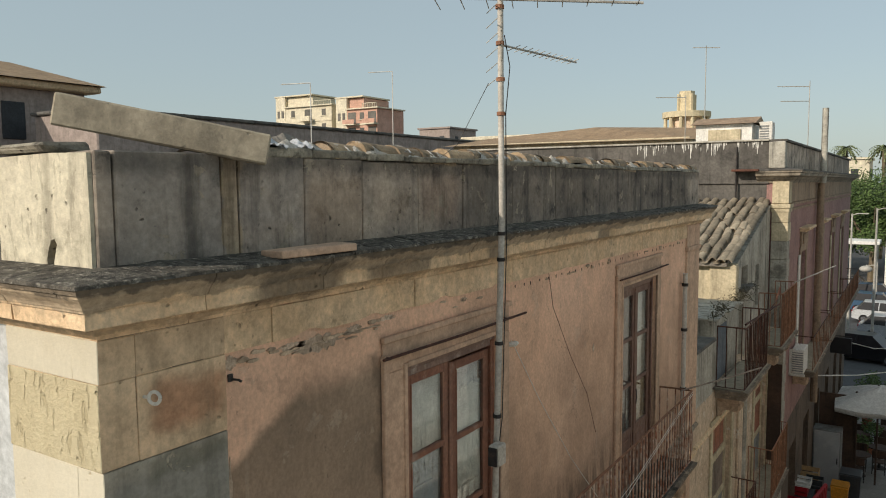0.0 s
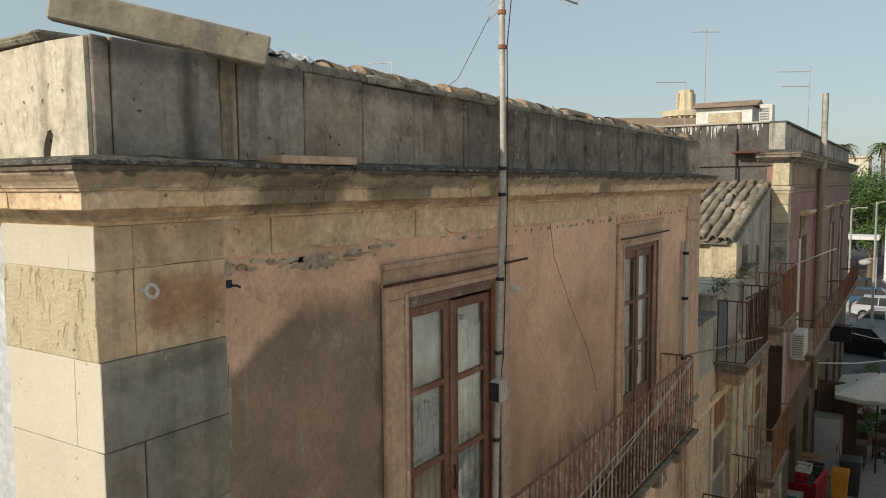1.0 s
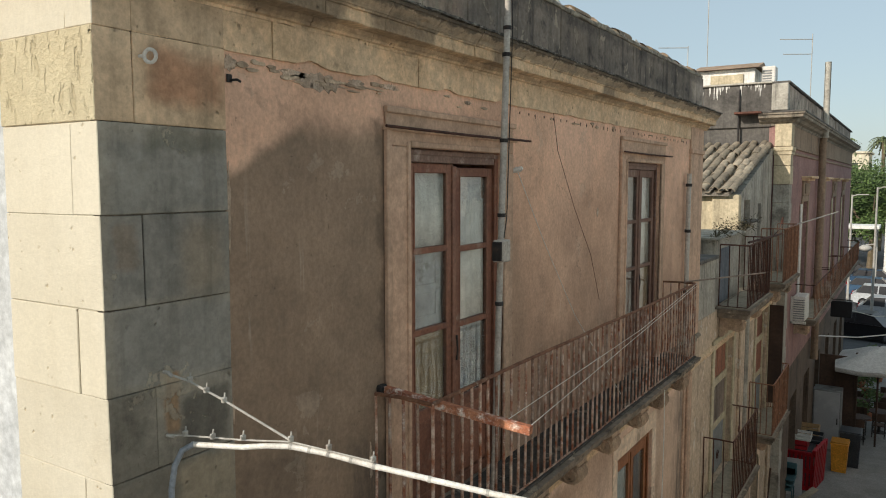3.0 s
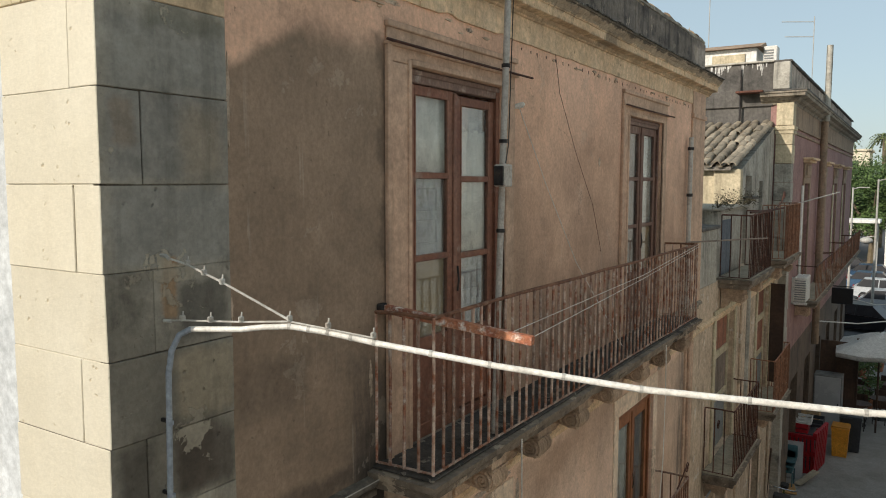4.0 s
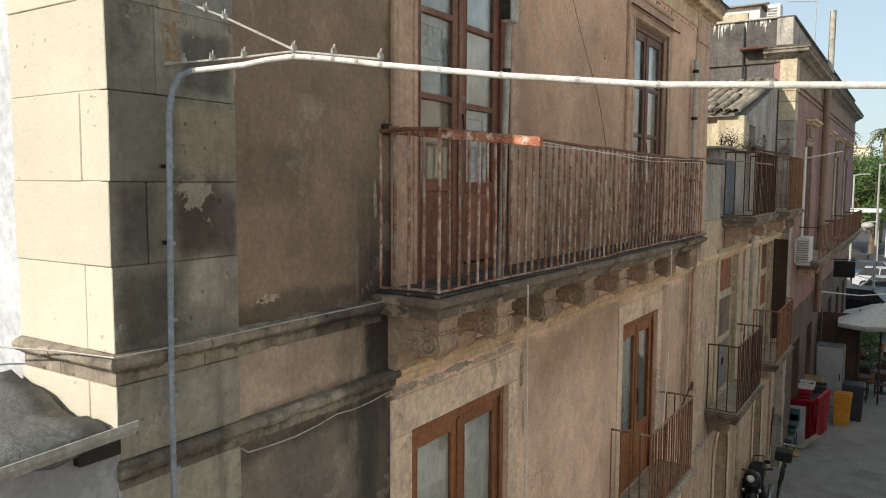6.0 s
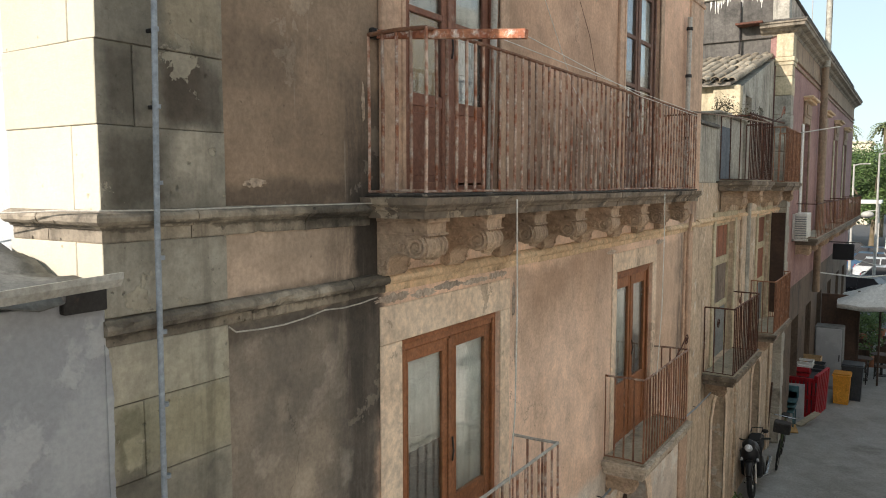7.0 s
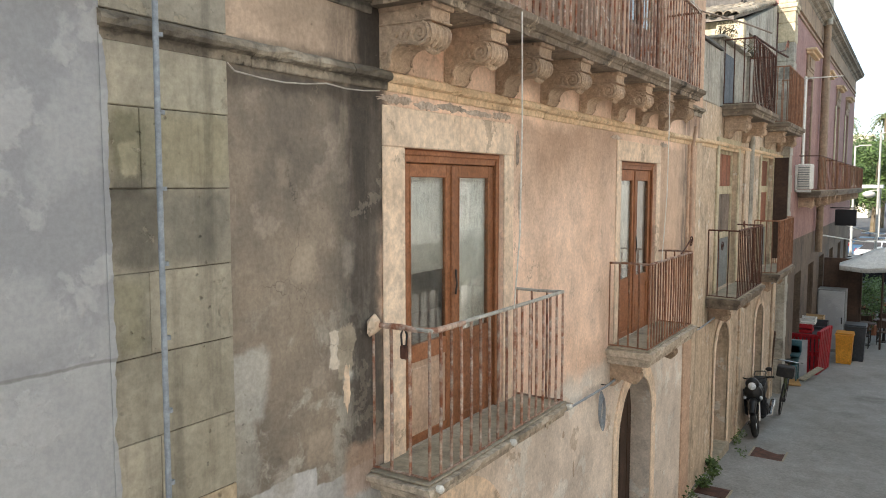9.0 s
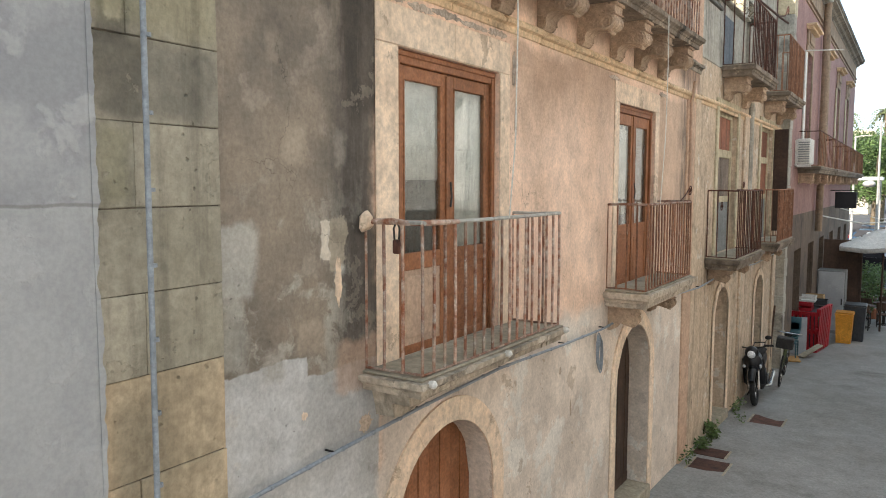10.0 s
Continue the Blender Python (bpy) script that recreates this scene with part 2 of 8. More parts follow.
def facade_plaster():
    """Salmon lime plaster, browned and blackened, patched grey at the foot."""
    s = Shade("facade_plaster", 0.92)
    v = s.pos()
    w = s.warp(s.warp(v, 1.1, 0.5), 6.0, 0.13)
    pink = s.mix(s.span(s.noise(v, 0.9, 6.0), 0.35, 0.65), srgb("e6b492"), srgb("dba986"))
    pale = s.mix(s.span(s.noise(v, 1.6, 6.0), 0.4, 0.65), srgb("ebc5a7"), srgb("deb798"))
    low = s.zone(v, (0, -1, -5.2, 0.1))
    c = s.mix(low, pink, pale)
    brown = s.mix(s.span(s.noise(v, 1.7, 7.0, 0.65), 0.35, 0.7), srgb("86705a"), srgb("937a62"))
    # the darker brown of the upper floor, below a slanting edge, and thinner towards the far end
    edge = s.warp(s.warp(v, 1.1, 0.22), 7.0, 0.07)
    below_slant = s.zone(edge, (0.56, -1, -7.19, 0.05), (0, -1, -7.93, 0.09), (0, 1, 5.2, 0.1), (-1, 0, -2.25, 0.4))
    c = s.mix(s.calc("MULTIPLY", below_slant, 0.95), c, brown)
    far = s.zone(w, (0, -1, -7.35, 0.5), (0, 1, 5.2, 0.1), (1, 0, 3.3, 0.5))
    c = s.mix(s.calc("MULTIPLY", far, 0.4), c, brown)
    foot = s.zone(w, (0, -1, -6.35, 0.5), (0, 1, 5.2, 0.1), (1, 0, 2.9, 0.3))
    c = s.mix(s.calc("MULTIPLY", foot, 0.2), c, srgb("6d5f50"))
    # pale band between the string courses, dark plaster below them
    band = s.zone(v, (0, 1, 5.0, 0.03), (0, -1, -5.42, 0.03), (-1, 0, -1.95, 0.04))
    c = s.mix(s.calc("MULTIPLY", band, 0.85), c, s.mix(s.span(s.noise(v, 2.0, 7.0, 0.65), 0.38, 0.66), srgb("b59c84"), srgb("a18b75")))
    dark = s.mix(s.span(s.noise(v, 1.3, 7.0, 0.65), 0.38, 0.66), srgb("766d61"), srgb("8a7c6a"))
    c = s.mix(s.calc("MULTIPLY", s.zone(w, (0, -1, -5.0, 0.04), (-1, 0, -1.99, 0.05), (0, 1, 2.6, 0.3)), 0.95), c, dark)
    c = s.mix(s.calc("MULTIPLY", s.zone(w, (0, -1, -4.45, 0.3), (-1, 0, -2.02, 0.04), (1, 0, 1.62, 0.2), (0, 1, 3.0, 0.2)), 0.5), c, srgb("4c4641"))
    wash = s.span(s.noise(s.warp(w, 5.0, 0.1), 2.2, 12.0, 0.72), 0.51, 0.60)
    c = s.mix(s.calc("MULTIPLY", wash, s.calc("MULTIPLY", s.zone(w, (0, -1, -3.75, 0.35), (-1, 0, -1.98, 0.1), (0, 1, 2.7, 0.2)), 0.75)), c, srgb("b0a898"))
    pale_blot = s.span(s.noise(s.warp(v, 3.0, 0.25), 2.4, 9.0, 0.6), 0.57, 0.63)
    c = s.mix(s.calc("MULTIPLY", pale_blot, s.calc("MULTIPLY", s.zone(w, (0, -1, -4.9, 0.1), (-1, 0, -1.75, 0.1), (0, 1, 2.9, 0.2)), 0.45)), c, srgb("a89886"))
    # grey cement render at the foot
    grey = s.mix(s.span(s.noise(v, 2.3, 6.0, 0.6), 0.35, 0.65), srgb("bdbbb8"), srgb("b0ada8"))
    cut = s.warp(s.warp(v, 3.0, 0.09), 17.0, 0.035)
    c = s.mix(s.zone(cut, (0, -1, -2.82, 0.006), (-1, 0, -1.97, 0.01)), c, grey)
    c = s.mix(s.zone(cut, (0, -1, -2.93, 0.006), (-1, 0, -1.36, 0.006)), c, grey)
    beige = s.mix(s.span(s.noise(v, 1.5, 7.0, 0.65), 0.38, 0.66), srgb("dccdbb"), srgb("c6b7a6"))
    c = s.mix(s.calc("MULTIPLY", s.zone(w, (0, -1, -2.62, 0.08), (1, 0, 1.98, 0.05)), 0.85), c, beige)
    c = s.mix(s.calc("MULTIPLY", s.zone(w, (0, -1, -4.93, 0.05), (0, 1, 4.45, 0.3), (1, 0, 3.62, 0.06), (-1, 0, -6.0, 0.4)), 0.55), c, srgb("a07c60"))
    c = s.mix(s.calc("MULTIPLY", s.zone(w, (0, -1, -4.9, 0.05), (0, 1, 2.9, 0.3), (1, 0, 7.5, 0.1), (-1, 0, -9.3, 0.3)), 0.45), c, srgb("a08266"))
    peel = s.span(s.noise(s.warp(v, 3.0, 0.25), 1.7, 12.0, 0.64), 0.555, 0.567)
    c = s.mix(s.calc("MULTIPLY", peel, s.calc("MULTIPLY", s.zone(w, (0, -1, -2.5, 0.1), (1, 0, 3.2, 0.2)), 0.6)), c, srgb("dcd6ca"))
    bare = s.span(s.noise(s.warp(v, 4.0, 0.2), 2.3, 12.0, 0.64), 0.385, 0.375)
    c = s.mix(s.calc("MULTIPLY", bare, s.calc("MULTIPLY", s.zone(w, (0, -1, -2.5, 0.1), (1, 0, 3.2, 0.2)), 0.55)), c, srgb("a3896c"))
    # bare pale patches, soot round the balcony ends, darker bands along the mouldings
    soot = s.span(s.noise(s.scaled(v, (4.0, 4.0, 0.7)), 1.5, 7.0, 0.7), 0.36, 0.58)
    c = s.mix(s.calc("MULTIPLY", soot, s.calc("MULTIPLY", s.patch(w, 1.60, 2.02, 2.7, 6.2, 0.14), 0.62)), c, srgb("48423c"))
    c = s.mix(s.calc("MULTIPLY", soot, s.calc("MULTIPLY", s.patch(w, 4.0, 6.3, 5.5, 6.25, 0.25), 0.65)), c, srgb("3f362e"))
    c = s.mix(s.calc("MULTIPLY", s.patch(w, 1.91, 2.0, 5.6, 7.95, 0.03), 0.55), c, srgb("54473a"))
    c = s.mix(s.calc("MULTIPLY", s.patch(w, 3.4, 3.75, 5.6, 7.3, 0.12), 0.3), c, srgb("7d6a56"))
    c = s.mix(s.calc("MULTIPLY", soot, s.calc("MULTIPLY", s.patch(w, 8.4, 9.5, 2.6, 5.6, 0.2), 0.7)), c, srgb("5a5048"))
    scar = s.warp(s.warp(v, 7.0, 0.14), 24.0, 0.05)
    c = s.mix(s.calc("MULTIPLY", s.patch(scar, 1.485, 1.565, 3.42, 3.63, 0.008), 0.9), c, srgb("d9cbb6"))
    c = s.mix(s.calc("MULTIPLY", s.patch(scar, 1.565, 1.69, 3.36, 3.64, 0.008), 0.75), c, srgb("b3a48c"))
    torn = s.warp(s.warp(v, 4.0, 0.16), 18.0, 0.05)
    for y0, y1, z0, z1, colour, amount in ((0.80, 1.03, 3.30, 3.64, "b3b0a6", 0.7), (0.80, 0.95, 2.95, 3.3, "a8a599", 0.55), (1.22, 1.38, 3.92, 4.12, "a89680", 0.7), (1.12, 1.2, 4.4, 4.55, "a0917c", 0.5), (1.60, 1.68, 3.93, 4.1, "b0a595", 0.45), (1.60, 1.66, 3.31, 3.37, "cfc8bc", 0.9), (1.3, 1.5, 2.95, 3.1, "b29d86", 0.5), (1.6, 1.98, 2.65, 2.95, "c9a285", 0.6), (1.05, 1.2, 2.85, 3.0, "a99f90", 0.5)):
        c = s.mix(s.calc("MULTIPLY", s.patch(torn, y0, y1, z0, z1, 0.03), amount), c, srgb(colour))
    for y0, y1, z0, z1, soft, amount in ((0.8, 1.98, 5.48, 5.60, 0.04, 0.55), (0.8, 2.0, 4.87, 4.96, 0.03, 0.45), (1.74, 2.02, 5.0, 5.44, 0.04, 0.9), (1.70, 2.0, 5.46, 5.80, 0.08, 0.65), (1.66, 2.0, 4.2, 4.95, 0.08, 0.6), (0.9, 1.7, 4.99, 5.10, 0.03, 0.4), (2.0, 9.0, 8.31, 8.40, 0.03, 0.4), (0.84, 1.3, 6.05, 6.30, 0.06, 0.3)):
        c = s.mix(s.calc("MULTIPLY", s.patch(torn, y0, y1, z0, z1, soft), amount), c, srgb("37322d"))
    crack = s.t.nodes.new("ShaderNodeTexVoronoi")
    crack.feature = "DISTANCE_TO_EDGE"
    s.plug(s.warp(v, 2.0, 0.6), crack.inputs["Vector"])
    crack.inputs["Scale"].default_value = 0.9
    lines = s.calc("MULTIPLY", s.span(crack.outputs[0], 0.003, 0.0), s.span(s.noise(v, 1.2), 0.5, 0.62))
    c = s.mix(s.calc("MULTIPLY", lines, 0.5), c, srgb("4a4038"))
    flakes = s.span(s.noise(s.warp(v, 2.5, 0.25), 1.9, 14.0, 0.66), 0.615, 0.622)
    c = s.mix(s.calc("MULTIPLY", flakes, 0.18), c, srgb("c4b29a"))
    scabs = s.span(s.noise(s.warp(v, 2.0, 0.3), 2.6, 14.0, 0.7), 0.40, 0.388)
    c = s.mix(s.calc("MULTIPLY", scabs, 0.16), c, srgb("6b5c4d"))
    dots = s.calc("MULTIPLY", s.span(s.cells(s.warp(v, 12.0, 0.1), 13.0), 0.11, 0.06), s.span(s.noise(v, 1.6), 0.48, 0.58))
    c = s.mix(s.calc("MULTIPLY", dots, 0.4), c, srgb("4a4036"))
    drip = s.calc("MULTIPLY", s.span(s.noise(s.scaled(v, (9.0, 9.0, 0.5)), 1.7, 8.0, 0.65), 0.60, 0.70), s.span(s.noise(v, 0.8), 0.45, 0.6))
    c = s.mix(s.calc("MULTIPLY", drip, 0.35), c, srgb("b9ab98"))
    spots = s.span(s.noise(v, 30.0, 3.0, 0.6), 0.72, 0.76)
    c = s.mix(s.calc("MULTIPLY", spots, 0.55), c, srgb("4a4038"))
    grain = s.noise(v, 35.0, 6.0, 0.7)
    c = s.gain(c, s.span(grain, 0.28, 0.72, 0.85, 1.14))
    c = s.gain(c, s.span(s.noise(s.scaled(s.warp(v, 6.0, 0.1), (1.0, 1.0, 0.6)), 12.0, 9.0, 0.75), 0.3, 0.7, 0.93, 1.06))
    c = s.gain(c, s.span(s.noise(s.warp(v, 1.5, 0.5), 1.3, 10.0, 0.62), 0.32, 0.68, 0.86, 1.15))
    c = s.gain(c, s.span(s.noise(v, 9.0, 5.0, 0.6), 0.3, 0.7, 0.95, 1.05))
    h = s.calc("ADD", s.calc("MULTIPLY", grain, 0.5), s.calc("MULTIPLY", s.noise(v, 4.0, 5.0), 2.0))
    h = s.calc("SUBTRACT", h, s.calc("MULTIPLY", flakes, 0.4))
    h = s.calc("SUBTRACT", h, s.calc("MULTIPLY", dots, 0.9))
    return s.done(c, h, 0.6, 0.007)


PLASTER = facade_plaster()
QUOIN_MARKS = (
    (0.2, 0.84, 5.4, 6.5, 0.12, "6d6556", 0.5), (0.22, 0.50, 5.50, 5.80, 0.05, "3d362c", 0.65), (0.50, 0.70, 5.86, 6.12, 0.04, "4a3d2e", 0.6),
    (0.2, 0.84, 2.4, 4.95, 0.12, "aca28a", 0.65),
    (0.24, 0.82, 7.16, 7.50, 0.02, "828079", 0.6), (0.56, 0.78, 7.16, 7.46, 0.06, "97876f", 0.7), (0.24, 0.82, 6.82, 7.13, 0.03, "7d7c76", 0.6), (0.24, 0.82, 7.51, 7.80, 0.04, "7e7d76", 0.6), (0.40, 0.80, 7.74, 7.84, 0.03, "5f5c48", 0.5), (0.26, 0.36, 7.30, 7.48, 0.02, "8a6a48", 0.35),
    (0.45, 0.52, 6.60, 6.85, 0.015, "a67c50", 0.75), (0.53, 0.80, 6.50, 6.74, 0.03, "35312d", 0.6), (0.50, 0.80, 6.16, 6.45, 0.03, "a8977a", 0.7),
    (0.50, 0.80, 5.84, 6.10, 0.04, "463a30", 0.6), (0.24, 0.40, 5.84, 6.12, 0.04, "3f362d", 0.5), (0.55, 0.72, 5.62, 5.82, 0.03, "b0a48e", 0.5),
    (0.22, 0.36, 4.36, 4.70, 0.03, "3a352c", 0.65), (0.26, 0.34, 4.44, 4.58, 0.012, "b3a88c", 0.7), (0.22, 0.80, 4.45, 4.72, 0.05, "8d8862", 0.4), (0.42, 0.80, 4.72, 4.93, 0.04, "a09a84", 0.4), (0.22, 0.44, 4.08, 4.39, 0.04, "47433d", 0.6), (0.44, 0.80, 4.10, 4.39, 0.05, "6a675e", 0.5), (0.22, 0.36, 3.75, 4.04, 0.04, "8c875f", 0.4),
    (0.44, 0.80, 4.42, 4.70, 0.04, "a39778", 0.5), (0.44, 0.80, 3.05, 3.70, 0.05, "9c937c", 0.5))
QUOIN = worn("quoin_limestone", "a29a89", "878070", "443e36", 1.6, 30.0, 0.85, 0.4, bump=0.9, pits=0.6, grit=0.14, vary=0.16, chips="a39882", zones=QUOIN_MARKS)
QUOIN_TAN = worn("tan_limestone", "d8b992", "c8a780", "75674f", 1.5, 26.0, 0.6, 0.4, bump=0.8, pits=0.9, vary=0.12, zones=((0.42, 0.80, 7.95, 8.15, 0.05, "ab6f4a", 0.7), (0.2, 0.84, -0.5, 3.1, 0.1, "ab9a7c", 0.75), (0.26, 0.5, 2.5, 2.9, 0.05, "7e745f", 0.5)))
DIRT_JOINT = worn("dirt_filled_joint", "7a7061", "5c5448", "35302a", 6.0, 40.0, 0.6, bump=0.8, vary=0.0)
# soot on tops and ends; lines under the rolls are shade put in colour
SOOT_AND_SHADE_LINES = ((-3.0, 9.5, 5.412, 5.436, 0.006, "3a352f", 0.55), (-3.0, 9.5, 5.484, 5.50, 0.005, "453f37", 0.35), (-3.0, 9.5, 4.992, 5.010, 0.006, "3a352f", 0.5), (-3.0, 2.0, 5.060, 5.085, 0.006, "453f37", 0.4), (1.3, 2.1, 5.35, 5.5, 0.08, "2b2723", 0.75), (1.5, 2.1, 4.95, 5.09, 0.08, "2b2723", 0.7), (0.2, 0.7, 4.95, 5.07, 0.05, "403a34", 0.5))
SOOTSTONE = worn("sooty_moulding", "a59782", "897d6b", "38342f", 1.9, 24.0, 0.95, 0.55, bump=0.9, depth=0.01, pits=0.8, vary=0.1, zones=SOOT_AND_SHADE_LINES)
# paler copies of the quoin stone, for faces turned to the sun
SUNLIT_STONE = worn("sunlit_pale_limestone", "cdc4ac", "c6bca2", "a8926a", 1.0, 60.0, 0.16, 0.06, bump=0.5, depth=0.006, pits=0.9, vary=0.06, grit=0.05)
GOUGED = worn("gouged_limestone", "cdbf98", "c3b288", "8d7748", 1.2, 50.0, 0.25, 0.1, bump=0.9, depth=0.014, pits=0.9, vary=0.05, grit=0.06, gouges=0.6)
# mould and lichen patches; the z 8.39 band is undercut shade put in colour
MOULD_AND_SHADE = ((-3.0, 9.8, 8.508, 8.62, 0.008, "7a7263", 0.6), (-3.0, 9.8, 8.565, 8.62, 0.008, "39342e", 0.7), (-3.0, 9.8, 8.39, 8.434, 0.012, "6e5c48", 0.4), (0.9, 1.5, 8.40, 8.56, 0.06, "3f3932", 0.7), (1.7, 2.3, 8.43, 8.53, 0.04, "453e36", 0.6), (3.0, 3.3, 8.42, 8.52, 0.03, "453e36", 0.6), (5.1, 5.4, 8.42, 8.52, 0.03, "453e36", 0.6))
CORNICE = worn("cornice_stone", "e8c69a", "dab486", "4b4238", 2.6, 30.0, 0.6, 0.12, bump=0.9, depth=0.01, pits=0.8, vary=0.08, zones=MOULD_AND_SHADE)
BALCONY_EDGE = worn("blackened_balcony_stone", "94826e", "776857", "302b26", 2.2, 24.0, 0.95, 0.3, bump=0.9, depth=0.01, pits=0.8, vary=0.06, chips="bba68a")
RUBBLE = worn("broken_rubble", "cbb090", "a88f74", "5a4c3e", 7.0, 30.0, 0.6, bump=1.0, depth=0.01, pits=0.6, vary=0.25)
END_PLASTER = worn("flaking_end_plaster", "d2c8ab", "c6baa0", "5b5242", 2.6, 26.0, 0.6, 0.4, grit=0.10, gouges=0.25, bump=0.8, depth=0.008, pits=1.0, vary=0.05)
SLATE = worn("blackened_cement", "76716a", "5b5751", "2f2d2b", 1.6, 20.0, 0.9, 0.5, bump=0.7, depth=0.01, pits=0.5, vary=0.1)
LEDGE = worn("lichen_ledge", "6f685c", "3c3832", "b8b09e", 18.0, 48.0, 0.9, 0.0, bump=1.0, depth=0.012, pits=0.8, vary=0.05)
CAPSTONE = worn("lichened_cap_stone", "a59c87", "7d7566", "38342d", 9.0, 40.0, 0.9, 0.0, bump=1.0, depth=0.012, pits=0.9, vary=0.1)
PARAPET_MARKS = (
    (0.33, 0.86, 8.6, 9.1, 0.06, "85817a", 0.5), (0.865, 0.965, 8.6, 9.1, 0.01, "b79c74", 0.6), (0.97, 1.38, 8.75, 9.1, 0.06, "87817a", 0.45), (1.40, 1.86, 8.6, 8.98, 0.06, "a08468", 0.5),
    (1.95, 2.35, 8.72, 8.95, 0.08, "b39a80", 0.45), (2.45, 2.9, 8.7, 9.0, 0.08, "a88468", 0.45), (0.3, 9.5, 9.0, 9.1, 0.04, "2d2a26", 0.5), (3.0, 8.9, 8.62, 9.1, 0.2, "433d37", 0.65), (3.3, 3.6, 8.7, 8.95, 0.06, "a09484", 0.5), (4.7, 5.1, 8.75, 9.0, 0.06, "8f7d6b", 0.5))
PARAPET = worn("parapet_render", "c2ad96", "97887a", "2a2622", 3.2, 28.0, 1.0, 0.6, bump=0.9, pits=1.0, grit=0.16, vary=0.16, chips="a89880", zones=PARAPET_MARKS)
SURROUND = worn("door_surround_render", "eed3b4", "e2c3a2", "9a836c", 1.2, 26.0, 0.4, 0.25, bump=0.5, pits=0.5, vary=0.06, chips="b89e82")
SURROUND_UP = worn("door_surround_grey", "c29e80", "cba283", "75654f", 0.9, 26.0, 0.45, 0.3, bump=0.35, pits=0.2, vary=0.06)
WHITEWALL = worn("white_plaster", "e4e1d8", "dad7cd", "b7b1a4", 1.2, 20.0, 0.35, 0.25, bump=0.35, vary=0.0)


def trowelled():
    """Fresh cement render in trowelled patches, with a day joint."""
    s = Shade("cement_render", 0.9)
    v = s.pos()
    w = s.warp(v, 1.6, 0.5)
    a = s.span(s.noise(w, 1.5, 5.0, 0.55), 0.44, 0.56)
    b = s.span(s.noise(s.warp(v, 4.0, 0.2), 3.4, 5.0, 0.55), 0.53, 0.61)
    c = s.mix(a, srgb("929396"), srgb("a1a2a3"))
    c = s.mix(s.calc("MULTIPLY", b, 0.6), c, srgb("b1b1b1"))
    low = s.zone(s.warp(v, 3.0, 0.06), (0, -1, -3.74, 0.006))
    c = s.mix(s.calc("MULTIPLY", low, 0.5), c, srgb("adaead"))
    joint = s.zone(s.warp(v, 3.0, 0.06), (0, -1, -3.752, 0.004), (0, 1, 3.738, 0.004))
    c = s.mix(s.calc("MULTIPLY", joint, 0.6), c, srgb("77766f"))
    grain = s.noise(v, 40.0, 5.0, 0.65)
    c = s.gain(c, s.span(grain, 0.3, 0.7, 0.93, 1.07))
    h = s.calc("ADD", s.calc("MULTIPLY", grain, 0.4), s.calc("ADD", a, b))
    return s.done(c, h, 0.5, 0.006)


GREYWALL = trowelled()
CONCRETE = worn("old_concrete", "a99c84", "968a74", "554e44", 2.5, 26.0, 0.7, 0.2, bump=0.6, pits=0.6, own=True, vary=0.05)
# past y 37: dark asphalt, with the square's shade put in its colour
ASPHALT = worn("street_concrete", "918f8c", "84817c", "64615c", 0.5, 30.0, 0.6, 0.0, bump=0.3, vary=0.0, zones=((37.0, 400.0, -9.0, 9.0, 0.3, "484a4d", 0.95),))


RUST = worn("rusted_iron", "a06a4a", "7e5038", "bba894", 14.0, 60.0, 0.6, 0.0, rough=0.8, bump=0.6, depth=0.003, vary=0.3)
RUST_PALE = worn("rusted_iron_with_pale_paint", "c0a692", "93502f", "d9cdbf", 15.0, 60.0, 0.7, 0.0, rough=0.75, bump=0.6, depth=0.003, vary=0.3)
RUST_DARK = worn("dark_rusted_iron", "6b4030", "4d3026", "2b2320", 12.0, 60.0, 0.6, 0.0, rough=0.8, bump=0.5, depth=0.003, vary=0.3)
IRON = worn("dark_iron", "3a3633", "2b2827", "6a4a3a", 10.0, 50.0, 0.5, rough=0.7, bump=0.4, depth=0.002)
GREYHEAD = worn("weathered_grey_brown_wood", "8c6f60", "7a5f52", "b5a698", 7.0, 50.0, 0.7, 0.0, rough=0.8, bump=0.6, depth=0.003, vary=0.1)
DULLWOOD = worn("dull_brown_painted_wood", "84604f", "745142", "a08c7c", 5.0, 44.0, 0.6, 0.2, rough=0.7, bump=0.5, depth=0.003, vary=0.1)
REDWOOD = worn("red_brown_painted_wood", "945d44", "834f3a", "b09a88", 5.0, 44.0, 0.45, 0.12, rough=0.62, bump=0.4, depth=0.003, vary=0.15)
ORANGEWOOD = worn("orange_brown_painted_wood", "a9683f", "98592f", "6a4028", 4.0, 40.0, 0.35, 0.3, rough=0.58, bump=0.35, depth=0.003, vary=0.12)
PEELWOOD = worn("peeling_blue_white_wood", "c2c6cb", "a4abb4", "5d564f", 7.0, 40.0, 0.9, 0.6, rough=0.8, bump=0.6, depth=0.003, vary=0.1)
DARKWOOD = worn("dark_brown_boards", "5c4334", "4a372c", "2e2520", 3.0, 40.0, 0.5, 0.6, rough=0.75, bump=0.4, depth=0.003, vary=0.2)
BEIGEBOARD = worn("pale_pink_beige_board", "cba98c", "bf9c80", "8a6c54", 2.0, 30.0, 0.3, 0.3, rough=0.7, bump=0.3, vary=0.05)
BEIGEWOOD = worn("beige_board", "bd9a68", "b08d5e", "705a42", 2.0, 30.0, 0.3, 0.3, rough=0.7, bump=0.3, vary=0.1)
MASTPAINT = worn("weathered_pale_paint", "bdb5a8", "aca497", "80604a", 7.0, 50.0, 0.5, 0.3, rough=0.6, bump=0.2, depth=0.001, vary=0.05)
